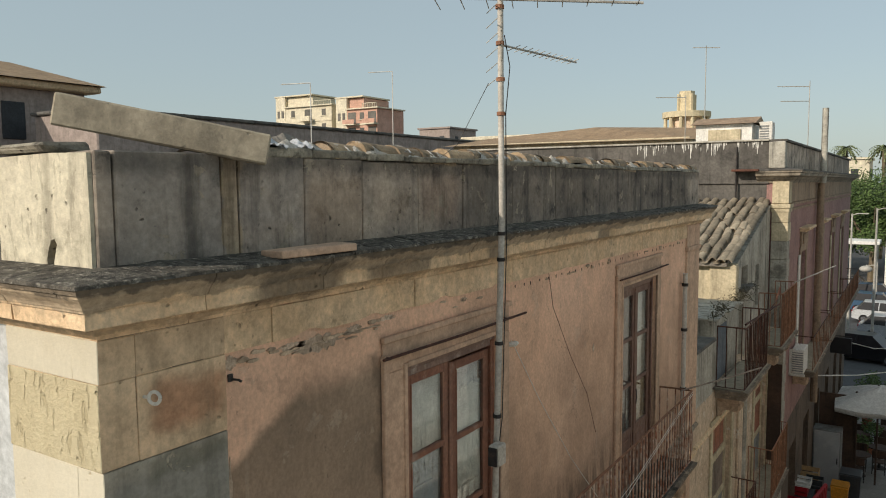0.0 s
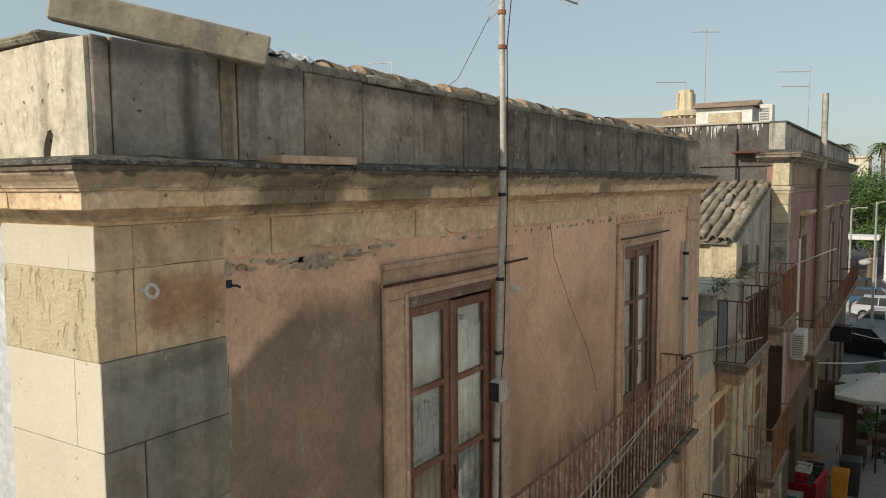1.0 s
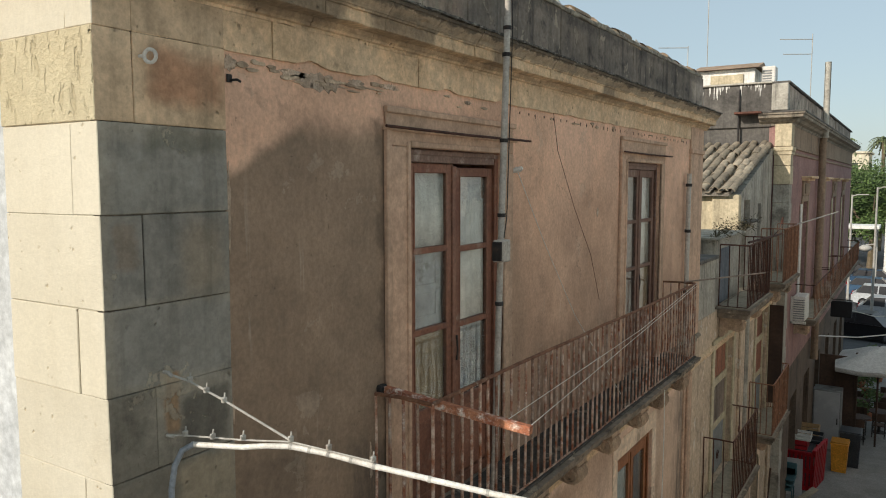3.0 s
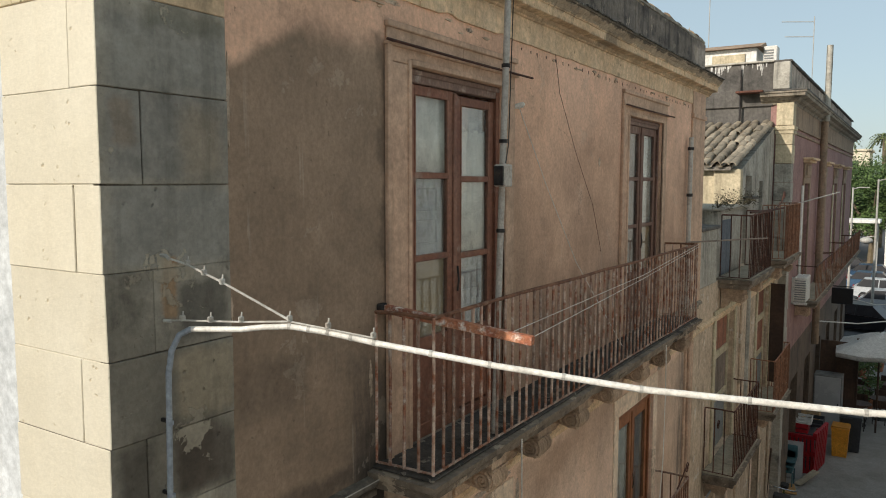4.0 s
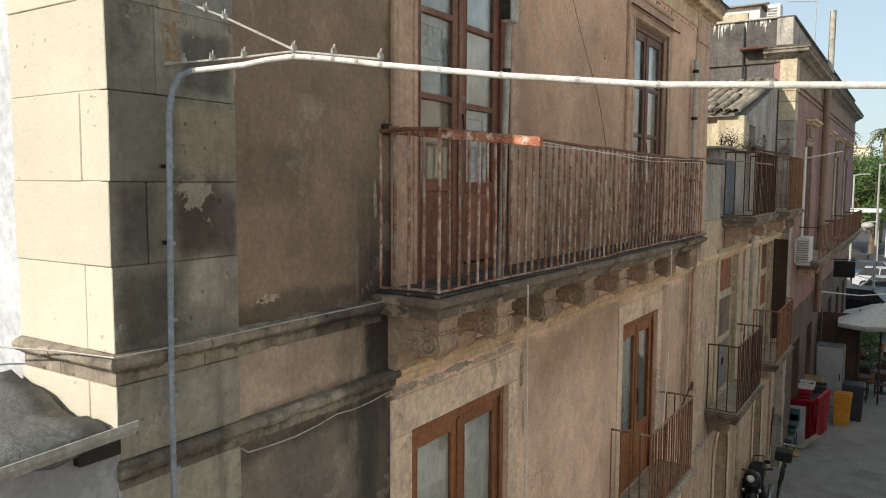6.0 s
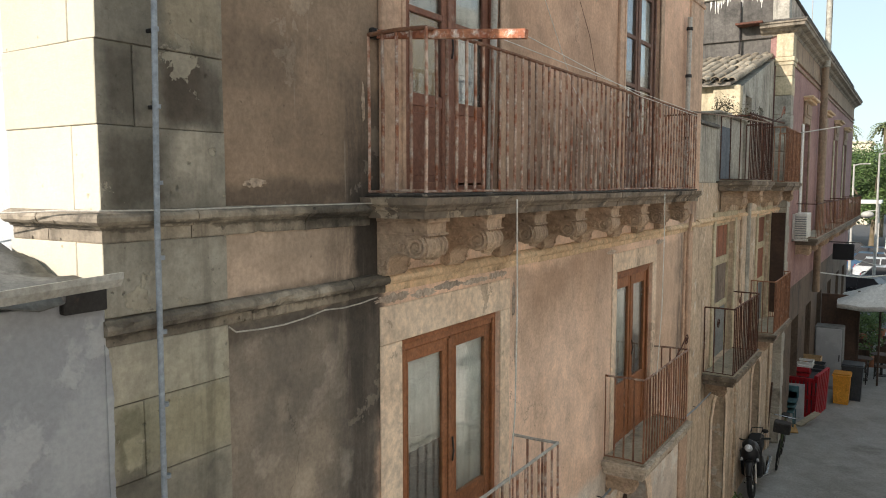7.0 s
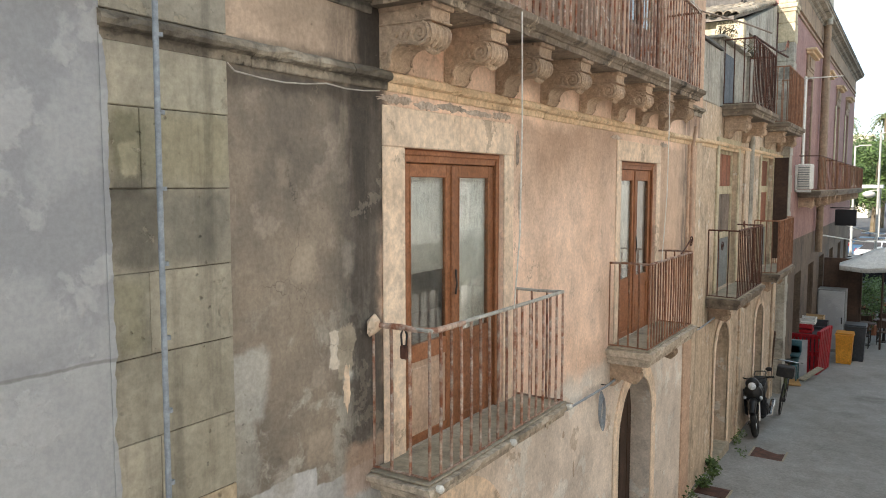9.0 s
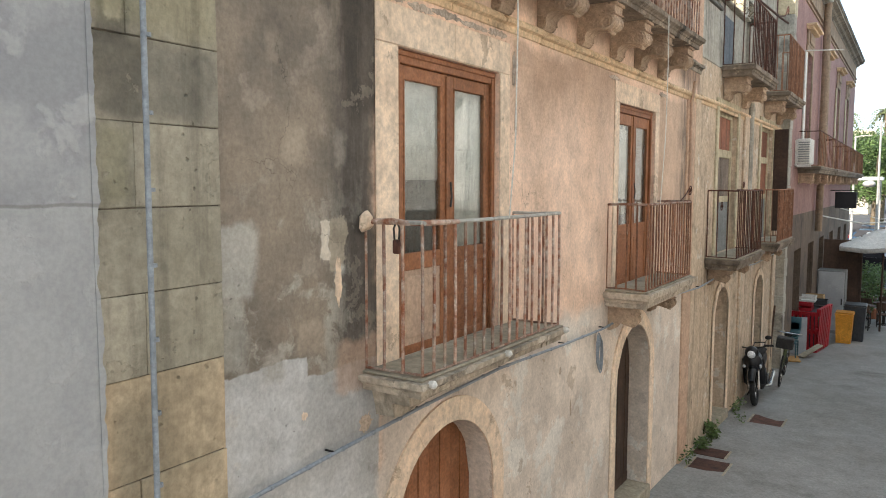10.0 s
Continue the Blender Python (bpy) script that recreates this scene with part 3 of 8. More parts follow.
RIDGE = worn("limy_ridge_tile", "b39670", "8f7a62", "3f3a34", 5.0, 36.0, 1.0, 0.0, bump=0.9, depth=0.008, vary=0.3, chips="c2b8a8")
LUMP = worn("pale_mortar_lump", "cfc7ba", "b8aea0", "766d62", 7.0, 30.0, 0.6, 0.0, bump=1.0, depth=0.012, vary=0.12)
PVC = worn("grey_pvc", "8f979f", "848c94", "6c6c6a", 6.0, 50.0, 0.3, 0.2, rough=0.5, bump=0.15, depth=0.001, vary=0.05)
CABLE = worn("white_sheathing", "dcd8ce", "cfc9bc", "8d867a", 6.0, 50.0, 0.3, 0.0, rough=0.5, bump=0.15, depth=0.001, vary=0.05)
ZINC = worn("galvanised_steel", "b5b2a8", "a09b90", "8a6a50", 6.0, 50.0, 0.45, 0.0, rough=0.55, bump=0.2, depth=0.001, vary=0.1)
TILE = worn("clay_roof_tile", "aa9a80", "91826c", "544b40", 3.0, 40.0, 0.7, 0.0, bump=0.6, depth=0.004, vary=0.35)
MORTAR = worn("grey_mortar", "9a9183", "857c70", "554f47", 5.0, 30.0, 0.6, 0.0, bump=0.9, depth=0.012, vary=0.1)
FOIL = worn("silver_flashing", "b9bcc0", "a2a6ab", "6f7072", 8.0, 30.0, 0.4, rough=0.45, bump=0.8, depth=0.01, vary=0.1)
INSIDE = worn("room_plaster", "b0a596", "a2978a", "7c7268", 1.0, 20.0, 0.3, vary=0.0)


def glass_material():
    """A thin pane: see-through, with dusty gloss that grows at grazing angles."""
    s = Shade("dusty_pane", 0.03)
    v = s.pos()
    n = s.t.nodes
    clear, gloss, dust, blend, film, bend, fres = (n.new("ShaderNode" + k) for k in ("BsdfTransparent", "BsdfGlossy", "BsdfDiffuse", "MixShader", "MixShader", "Bump", "LayerWeight"))
    clear.inputs[0].default_value = (0.90, 0.92, 0.91, 1.0)
    dust.inputs[0].default_value = srgb("c9c4b8")
    bend.inputs["Strength"].default_value, bend.inputs["Distance"].default_value = 0.1, 0.01
    s.plug(s.noise(v, 2.2, 2.0), bend.inputs["Height"])
    fres.inputs["Blend"].default_value = 0.5
    s.t.links.new(bend.outputs[0], gloss.inputs["Normal"])
    s.plug(s.span(s.noise(v, 6.0, 6.0, 0.7), 0.45, 0.75, 0.01, 0.08), gloss.inputs["Roughness"])
    s.plug(s.span(s.noise(v, 5.0, 8.0, 0.7), 0.30, 0.75, 0.02, 0.18), film.inputs[0])
    s.t.links.new(clear.outputs[0], film.inputs[1])
    s.t.links.new(dust.outputs[0], film.inputs[2])
    s.plug(s.calc("ADD", 0.06, s.calc("MULTIPLY", s.calc("POWER", fres.outputs["Facing"], 4.0), 0.9)), blend.inputs[0])
    s.t.links.new(film.outputs[0], blend.inputs[1])
    s.t.links.new(gloss.outputs[0], blend.inputs[2])
    n.remove(s.b)
    s.t.links.new(blend.outputs[0], n["Material Output"].inputs["Surface"])
    return s.m


GLASS = glass_material()
rnd = random.Random(7)


def ground_z(y):
    return -0.045 * (min(y, 30.0) - 8.0)


# ---- ground ----
def ground():
    b = Build()
    xs = [-1500, -60, -20, -8, -4, -2] + [i * 0.4 for i in range(-4, 18)] + [8, 12, 20, 60, 1500]
    ys = [-1500, -60, -20, -8, -4, -2] + [i * 0.5 for i in range(-3, 61)] + [32, 36, 42, 50, 70, 150, 1500]
    for y in ys:
        for x in xs:
            b.v.append((x, y, ground_z(max(y, -10)) + (0.012 * noise.noise((x * 0.9, y * 0.9, 0)) if abs(x) < 8 and -5 < y < 30 else 0.0)))
    n = len(xs)
    b.f = [(j * n + i, j * n + i + 1, (j + 1) * n + i + 1, (j + 1) * n + i) for j in range(len(ys) - 1) for i in range(n - 1)]
    return tagged(part("ground", b, ASPHALT, smooth=True), "worn grey concrete street sloping gently away", "street", kind="structure")


ground()


# ---- walls with openings ----
def pierced(y0, y1, z0, z1, x0, x1, holes):
    """A wall of x0 to x1 with holes (y0, y1, z0, z1, rise of an arched head)."""
    b = Build()
    ys = sorted({y0, y1, *(h[0] for h in holes), *(h[1] for h in holes)})
    zs = sorted({z0, z1, *(h[2] for h in holes), *(h[3] for h in holes)})
    ys, zs = [y for y in ys if y0 <= y <= y1], [z for z in zs if z0 <= z <= z1]
    solid = {}
    for i in range(len(ys) - 1):
        for j in range(len(zs) - 1):
            cy, cz = (ys[i] + ys[i + 1]) / 2, (zs[j] + zs[j + 1]) / 2
            solid[i, j] = not any(h[0] < cy < h[1] and h[2] < cz < h[3] for h in holes)
    for (i, j), full in solid.items():
        if not full:
            continue
        a, c, d, e = ys[i], ys[i + 1], zs[j], zs[j + 1]
        b.add([(x1, a, d), (x1, c, d), (x1, c, e), (x1, a, e)], [(0, 1, 2, 3)])
        b.add([(x0, a, d), (x0, c, d), (x0, c, e), (x0, a, e)], [(3, 2, 1, 0)])
        for di, dj, q in ((-1, 0, [(a, d), (a, e)]), (1, 0, [(c, d), (c, e)]), (0, -1, [(a, d), (c, d)]), (0, 1, [(a, e), (c, e)])):
            if not solid.get((i + di, j + dj), False):
                (p, r), (s, t) = q
                b.add([(x0, p, r), (x1, p, r), (x1, s, t), (x0, s, t)], [(0, 1, 2, 3)])
    for h in holes:
        if len(h) > 4 and h[4]:
            m, half, spring = (h[0] + h[1]) / 2, (h[1] - h[0]) / 2, h[3] - h[4]
            for side in (-1, 1):
                arc = [(m + side * half * math.cos(k * math.pi / 20), spring + h[4] * math.sin(k * math.pi / 20)) for k in range(11)]
                b.prism([*arc, (arc[0][0], h[3])], x0, x1)
    return b


HOLES_A = [(2.20, 3.40, 5.48, 7.84), (6.15, 7.38, 5.48, 7.85), (2.17, 3.45, 2.72, 4.64), (6.06, 7.31, 2.72, 4.67),
           (2.12, 3.38, -0.6, 2.20, 0.62), (6.14, 7.32, -0.6, 2.24, 0.58)]
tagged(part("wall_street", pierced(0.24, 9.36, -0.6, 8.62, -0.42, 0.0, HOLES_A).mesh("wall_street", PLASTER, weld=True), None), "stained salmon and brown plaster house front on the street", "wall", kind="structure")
tagged(part("wall_south", Build().box(-8, -0.42, 0.24, 0.6, -0.6, 8.62), worn("pale_blue_white_plaster", "c3c6c6", "b8bcbc", "a9a9a2", 1.2, 20.0, 0.35, 0.25, bump=0.35, vary=0.0)), "white plastered end wall in the sun", "wall", kind="structure")
tagged(part("wall_north", Build().box(-8, -0.42, 9.0, 9.36, -0.6, 8.62), WHITEWALL), "plain plaster end wall of the house", "wall", kind="structure")
tagged(part("wall_back", Build().box(-8.3, -8, 0.24, 9.36, -0.6, 8.62), WHITEWALL), "plain plaster back wall of the house", "wall", kind="structure")
tagged(part("wall_inner", Build().box(-3.2, -3.0, 0.6, 9.0, -0.6, 8.4), INSIDE), "plain room wall behind the windows", "wall", kind="structure")
for i, z in enumerate((2.5, 5.28)):
    tagged(part(f"floor_{i + 1}", Build().box(-8, -0.42, 0.6, 9.0, z, z + 0.2), INSIDE), "plain floor inside the house", "floor", kind="structure")
tagged(part("roof_deck", Build().box(-8.3, -0.4, 0.24, 9.36, 8.62, 8.74), SLATE), "flat dark roof behind the parapet", "roof", kind="structure")


# ---- quoins ----
def quoins():
    q = thing("quoin", (0, 0.22, 0), "dressed limestone corner blocks with open joints", "corner stones", kind="structure")
    top = [8.37, 8.20, 7.855, 7.505, 7.145, 6.81, 6.475, 6.14, 5.82, 5.49]
    low = [4.96, 4.72, 4.40, 4.066, 3.727, 3.383, 3.045, 2.62, 2.2, 1.8, 1.4, 1.0, 0.6, 0.2, -0.3]
    r = random.Random(3)
    mid = [5.365, 5.075]
    for zs in (top, mid, low):
        for i, (z1, z0) in enumerate(zip(zs, zs[1:])):
            s = (0.38, 0.36, 0.41)[i % 3] if i % 2 else 0.81
            back = -0.63 if i % 2 else -0.15
            if zs is top and i == 0:
                s, back = 0.36, -0.15
            g = 0.0016
            blocks = [(back, 0.02, 0.20, s)]
            if s < 0.8:
                blocks.append((-0.1, 0.02, s, 0.81))
            if back > -0.5:
                blocks.append((-0.63, back, 0.20, 0.36))
            for x0, x1, y0, y1 in blocks:
                o = r.uniform(-0.003, 0.003)
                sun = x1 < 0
                block = part("stone_block", Build().box(x0 + g, x1 + (o if not sun else -g), y0 + (o if y0 < 0.21 else g), y1 - g, z0 + g, z1 - g, 0.003, 0.002, r), (GOUGED if 7.8 < z0 < 7.9 else SUNLIT_STONE) if sun else [QUOIN_TAN if z0 > 7.8 or z0 < 2.7 else QUOIN, GOUGED if 7.8 < z0 < 7.9 else SUNLIT_STONE], q)
                # sun-side faces take the pale copy, lit side put in colour; street side grimy
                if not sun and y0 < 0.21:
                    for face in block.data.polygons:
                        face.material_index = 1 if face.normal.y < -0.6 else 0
    for z0, z1 in ((-0.3, 4.96), (5.07, 5.365), (5.49, 8.37)):
        part("joint_mortar", Build().box(-0.62, -0.03, 0.2055, 0.6, z0, z1), SUNLIT_STONE, q)
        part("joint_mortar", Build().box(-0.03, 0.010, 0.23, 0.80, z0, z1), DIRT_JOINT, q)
    # far corner pilaster
    f = thing("pilaster", (0, 9.0, 0), "ochre plastered corner pilaster, worn", "pilaster", kind="structure")
    part("shaft", Build().box(-0.1, 0.025, 8.72, 9.38, 5.49, 8.37, 0.008), SURROUND_UP, f)
    part("shaft", Build().box(-0.1, 0.025, 8.72, 9.38, -0.5, 4.96, 0.008), SURROUND_UP, f)
    part("band", Build().box(-0.1, 0.045, 8.70, 9.40, 8.02, 8.08, 0.006), SURROUND_UP, f)


quoins()


# ---- cornice and string courses ----
def moulding(name, profile, y0, y1, label, material, step, corner=True, category="moulding", back=-3.0, rough=0.006, wear=0.05):
    """A run of moulded stones along the street, round the near corner and along the end wall."""
    t = thing(name, (0, y0, profile[0][1]), label, category, kind="structure")
    r = random.Random(len(name))
    y = y0
    if corner:
        part("corner_stone", Build().sweep(profile, [(-0.35, 0.22), (-0.23, 0.22), (-0.12, 0.22), (0, 0.22), (0, 0.32), (0, 0.42), (0, 0.52), (0, 0.62)]).chipped(wear * 0.6), material, t)
        x = -0.355
        while x > back + 0.02:
            w = min(r.uniform(0.6, 1.0), x - back)
            part("moulded_stone", Build().sweep(profile, [(x - w, 0.22), (x, 0.22)]), material, t)
            x -= w + 0.005
        y = 0.625
    while y < y1 - 0.01:
        w = min(r.uniform(*step), y1 - y)
        if y1 - y - w < 0.25:
            w = y1 - y
        o = r.uniform(-rough, rough)
        n = max(2, int(w / (0.05 if y < 5 else 0.12)))
        part("moulded_stone", Build().sweep([(a + (o if a > 0.03 else 0), z + o * 0.5) for a, z in profile], [(0, y + (w - 0.004) * k / n) for k in range(n + 1)]).chipped(wear), material, t)
        y += w
    return t


CORN = [(-0.04, 8.37), (0.012, 8.37), (0.014, 8.385), (0.030, 8.390), (0.034, 8.402), (0.045, 8.410), (0.050, 8.430), (0.124, 8.434), (0.130, 8.438), (0.131, 8.500), (0.142, 8.502), (0.144, 8.512), (0.150, 8.514), (0.152, 8.522), (0.160, 8.535), (0.175, 8.550), (0.186, 8.562), (0.188, 8.574), (0.198, 8.576), (0.199, 8.594), (-0.04, 8.602)]
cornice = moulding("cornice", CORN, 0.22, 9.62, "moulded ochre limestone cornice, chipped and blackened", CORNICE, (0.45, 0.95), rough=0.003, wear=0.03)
LED = [(-0.04, 8.602), (0.195, 8.594), (0.21, 8.596), (0.208, 8.610), (0.185, 8.616), (0.09, 8.625), (-0.04, 8.64)]
moulding("cornice_ledge", LED, 0.22, 9.64, "black lichened capping of the cornice", LEDGE, (0.1, 0.4), rough=0.008, wear=0.09)
STR1 = [(-0.02, 5.365), (0.010, 5.365), (0.013, 5.372), (0.014, 5.418), (0.026, 5.422), (0.030, 5.432), (0.052, 5.438), (0.064, 5.450), (0.066, 5.466), (0.058, 5.480), (0.03, 5.492), (-0.02, 5.497)]
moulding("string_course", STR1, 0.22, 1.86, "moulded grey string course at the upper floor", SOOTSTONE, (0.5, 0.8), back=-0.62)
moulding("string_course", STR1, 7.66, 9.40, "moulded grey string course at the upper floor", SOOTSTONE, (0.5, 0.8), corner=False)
STR2 = [(-0.02, 4.955), (0.010, 4.955), (0.014, 4.962), (0.016, 5.000), (0.026, 5.004), (0.044, 5.012), (0.052, 5.030), (0.046, 5.050), (0.03, 5.066), (-0.02, 5.076)]
moulding("lower_string_course", STR2, 0.19, 2.0, "dark weathered lower string course", SOOTSTONE, (0.5, 0.9), corner=False)
moulding("lower_string_course", STR2, 2.0, 9.40, "worn peach moulding under the balcony brackets", CORNICE, (0.5, 0.9), corner=False)


def frieze():
    """The broken stone course under the cornice."""
    t = thing("frieze", (0, 0.81, 8.2), "ochre stone course with a broken lower edge", "stone course", kind="structure")
    r = random.Random(5)
    cuts = [0.362, 0.81, 1.10, 1.86, 2.30, 2.95, 3.6, 4.3, 5.1, 5.9, 6.8, 7.7, 8.72]
    for a, c in zip(cuts, cuts[1:]):
        n = max(4, int((c - a) / 0.05))
        low = []
        for k in range(n + 1):
            y = a + 0.002 + (c - a - 0.004) * k / n
            broken = max(0.0, noise.noise((y * 4.0, 3.0, 5.0)) - 0.1) * (0.07 if 0.85 < y < 3.4 else 0.02)
            low.append((y, 8.20 + broken + r.uniform(-0.0015, 0.0015)))
        part("stone_slab", Build().prism([*low, (c - 0.002, 8.368), (a + 0.002, 8.368)], -0.02, 0.014 + r.uniform(-0.003, 0.003)), CORNICE, t)
    # crumbs of lost plaster along the edge
    for k in range(46):
        y = r.uniform(0.85, 2.35) if k < 30 else r.uniform(2.4, 8.6)
        w, h = r.uniform(0.04, 0.16), r.uniform(0.008, 0.035)
        z = 8.18 - r.uniform(0, 0.06) - (0.03 if 1.2 < y < 1.7 else 0)
        pts = [(y + w * 0.5 * math.cos(u) * r.uniform(0.6, 1), z + h * 0.5 * math.sin(u) * r.uniform(0.6, 1)) for u in [i * 0.785 for i in range(8)]]
        part("plaster_crumb", Build().prism(pts, -0.005, r.uniform(0.004, 0.012)), RUBBLE, t)


frieze()


# ---- parapet ----
def parapet():
    t = thing("parapet", (0, 0.25, 8.62), "blackened rendered parapet in slabs with open joints", "parapet", kind="structure")
    r = random.Random(9)
    cuts = [0.25, 0.335, 0.86, 0.965, 1.39, 1.86, 2.42, 2.96, 3.7, 4.5, 5.4, 6.4, 7.5, 8.7, 9.02, 9.50]
    for i, (a, c) in enumerate(zip(cuts, cuts[1:])):
        o = r.uniform(-0.006, 0.006)
        g = 0.006 if i in (0, 2, 5) else 0.002
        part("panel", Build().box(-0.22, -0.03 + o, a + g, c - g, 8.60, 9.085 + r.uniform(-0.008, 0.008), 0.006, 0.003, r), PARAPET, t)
    part("joint_fill", Build().box(-0.21, -0.05, 0.27, 9.48, 8.60, 9.06), MORTAR, t)
    jag = [(-0.345, 8.60), (-0.35, 8.66), (-0.335, 8.70), (-0.315, 8.735), (-0.29, 8.742), (-0.275, 8.72), (-0.285, 8.69), (-0.30, 8.65), (-0.30, 8.60)]
    face = [(-0.70, 8.60), *jag, (-0.045, 8.60), (-0.045, 8.80), (-0.05, 9.075), (-0.30, 9.08), (-0.70, 9.07)]
    part("end_face", Build().prism([(-x, z) for x, z in face], 0.0, 0.04).turned(pose(0, 0.238, 0, 0, 0, 90)), END_PLASTER, t, "sunlit pale plaster end, flaking")
    part("end_core", Build().box(-0.69, -0.22, 0.285, 0.32, 8.60, 9.06), RUST_DARK, t)
    part("end_wall", Build().box(-6.0, -0.70, 0.26, 0.34, 8.60, 8.98, 0.008), SUNLIT_STONE, t)
    part("cap_stone", Build().box(-0.75, -0.30, 0.21, 0.42, 9.08, 9.125, 0.012, 0.008, r), CAPSTONE, t)
    y = 0.98
    while y < 9.4:
        w = r.uniform(0.25, 0.6)
        part("coping", Build().box(-0.26, -0.012 + r.uniform(-0.01, 0.008), y, min(9.52, y + w - 0.006), 9.085, 9.122 + r.uniform(-0.006, 0.006), 0.006, 0.006, r), CAPSTONE, t)
        y += w
    # the bed of mortar and the row of clay tiles laid across the wall
    m = Build()
    n = 160
    for k in range(n):
        y = 0.95 + 8.5 * k / (n - 1)
        for j in range(5):
            m.v.append((-0.06 - 0.1 * j, y, 9.112 + (0.085 * math.sin(j * 0.78)) * (0.8 + 0.9 * noise.noise((y * 3, j, 0))) + 0.03 * noise.noise((y * 9, j * 2, 5))))
    m.f = [(k * 5 + j, k * 5 + j + 1, (k + 1) * 5 + j + 1, (k + 1) * 5 + j) for k in range(n - 1) for j in range(4)]
    part("mortar_bed", m, MORTAR, t)
    tile = Build()
    ring = 8
    for e, rad in ((0.0, 0.098), (0.38, 0.078)):
        for rr in (rad, rad - 0.016):
            tile.v += [(rr * math.cos(math.pi * k / ring), e, rr * 0.8 * math.sin(math.pi * k / ring)) for k in range(ring + 1)]
    q = ring + 1
    for k in range(ring):
        tile.f += [(k, k + 1, 2 * q + k + 1, 2 * q + k), (q + k, 3 * q + k, 3 * q + k + 1, q + k + 1), (k, q + k, q + k + 1, k + 1), (2 * q + k, 2 * q + k + 1, 3 * q + k + 1, 3 * q + k)]
    tile.f += [(0, 2 * q, 3 * q, q), (ring, q + ring, 3 * q + ring, 2 * q + ring)]
    tile.f += [tuple(range(ring + 1)), tuple(range(2 * q, 3 * q))[::-1]]
    me = tile.mesh("ridge_tile", RIDGE)
    y = 1.62
    while y < 9.2:
        ob = part("ridge_tile", me, None, t)
        ob.matrix_basis = pose(-0.135 + r.uniform(-0.02, 0.02), y, 9.108 + r.uniform(-0.012, 0.012), r.uniform(-4, 3), r.uniform(-12, 12), r.uniform(-5, 5))
        y += r.uniform(0.24, 0.32)
    # lumps of pale mortar along the foot of the ridge
    y = 1.1
    while y < 9.3:
        w, h = r.uniform(0.08, 0.24), r.uniform(0.03, 0.075)
        lump = Build()
        for i in range(7):
            for j in range(5):
                u, s = i / 6 - 0.5, j / 4 - 0.5
                lump.v.append((-0.075 + s * 0.09, y + u * w, 9.110 + h * (1 - 1.9 * max(abs(u), abs(s))) + 0.02 * noise.noise((y * 7 + u * 4, s * 4, 1))))
        lump.f = [(i * 5 + j, i * 5 + j + 1, (i + 1) * 5 + j + 1, (i + 1) * 5 + j) for i in range(6) for j in range(4)]
        part("mortar_lump", lump, LUMP, t)
        y += w * r.uniform(0.8, 1.9)
    for k, (y, w, d) in enumerate(((1.18, 0.16, 0.2), (1.42, 0.1, 0.16), (2.35, 0.12, 0.1), (3.62, 0.22, 0.1), (4.6, 0.1, 0.08))):
        f = Build()
        for i in range(9):
            for j in range(9):
                u, s = i / 8 - 0.5, j / 8 - 0.5
                f.v.append((-0.10 + u * d, y + s * w, 9.135 + (0.05 if k < 2 else 0.03) * (1 - 2 * max(abs(u), abs(s))) + 0.03 * noise.noise((u * 5, s * 5, k))))
        f.f = [(i * 9 + j, i * 9 + j + 1, (i + 1) * 9 + j + 1, (i + 1) * 9 + j) for i in range(8) for j in range(8)]
        part("flashing", f, FOIL, t, "crumpled silver flashing")


parapet()


def beam():
    """The tilted concrete beam that lies on the parapet's corner."""
    b = Build().box(-0.045, 0.045, 0.0, 0.88, -0.01, 0.125, 0.008, 0.004)
    a, c = Vector((-0.47, 0.36, 9.215)), Vector((0.10, 0.99, 9.05))
    d = (c - a)
    yaw = math.degrees(math.atan2(-d.x, d.y))
    b.turned(Matrix.Translation(a) @ pose(0, 0, 0, 0, 0, yaw) @ pose(0, 0, 0, math.degrees(math.atan2(d.z, math.hypot(d.x, d.y))), 0, 0))
    tagged(part("concrete_beam", b, CONCRETE), "loose tilted grey concrete beam lying on the parapet", "beam")


beam()
s = Build().box(-0.075, 0.075, -0.25, 0.25, 0.0, 0.035, 0.005, 0.003)
tagged(part("stone_board", s.turned(pose(0.13, 1.26, 8.617, 0, 0, -3)), SURROUND_UP), "loose pale stone board lying on the cornice", "board")


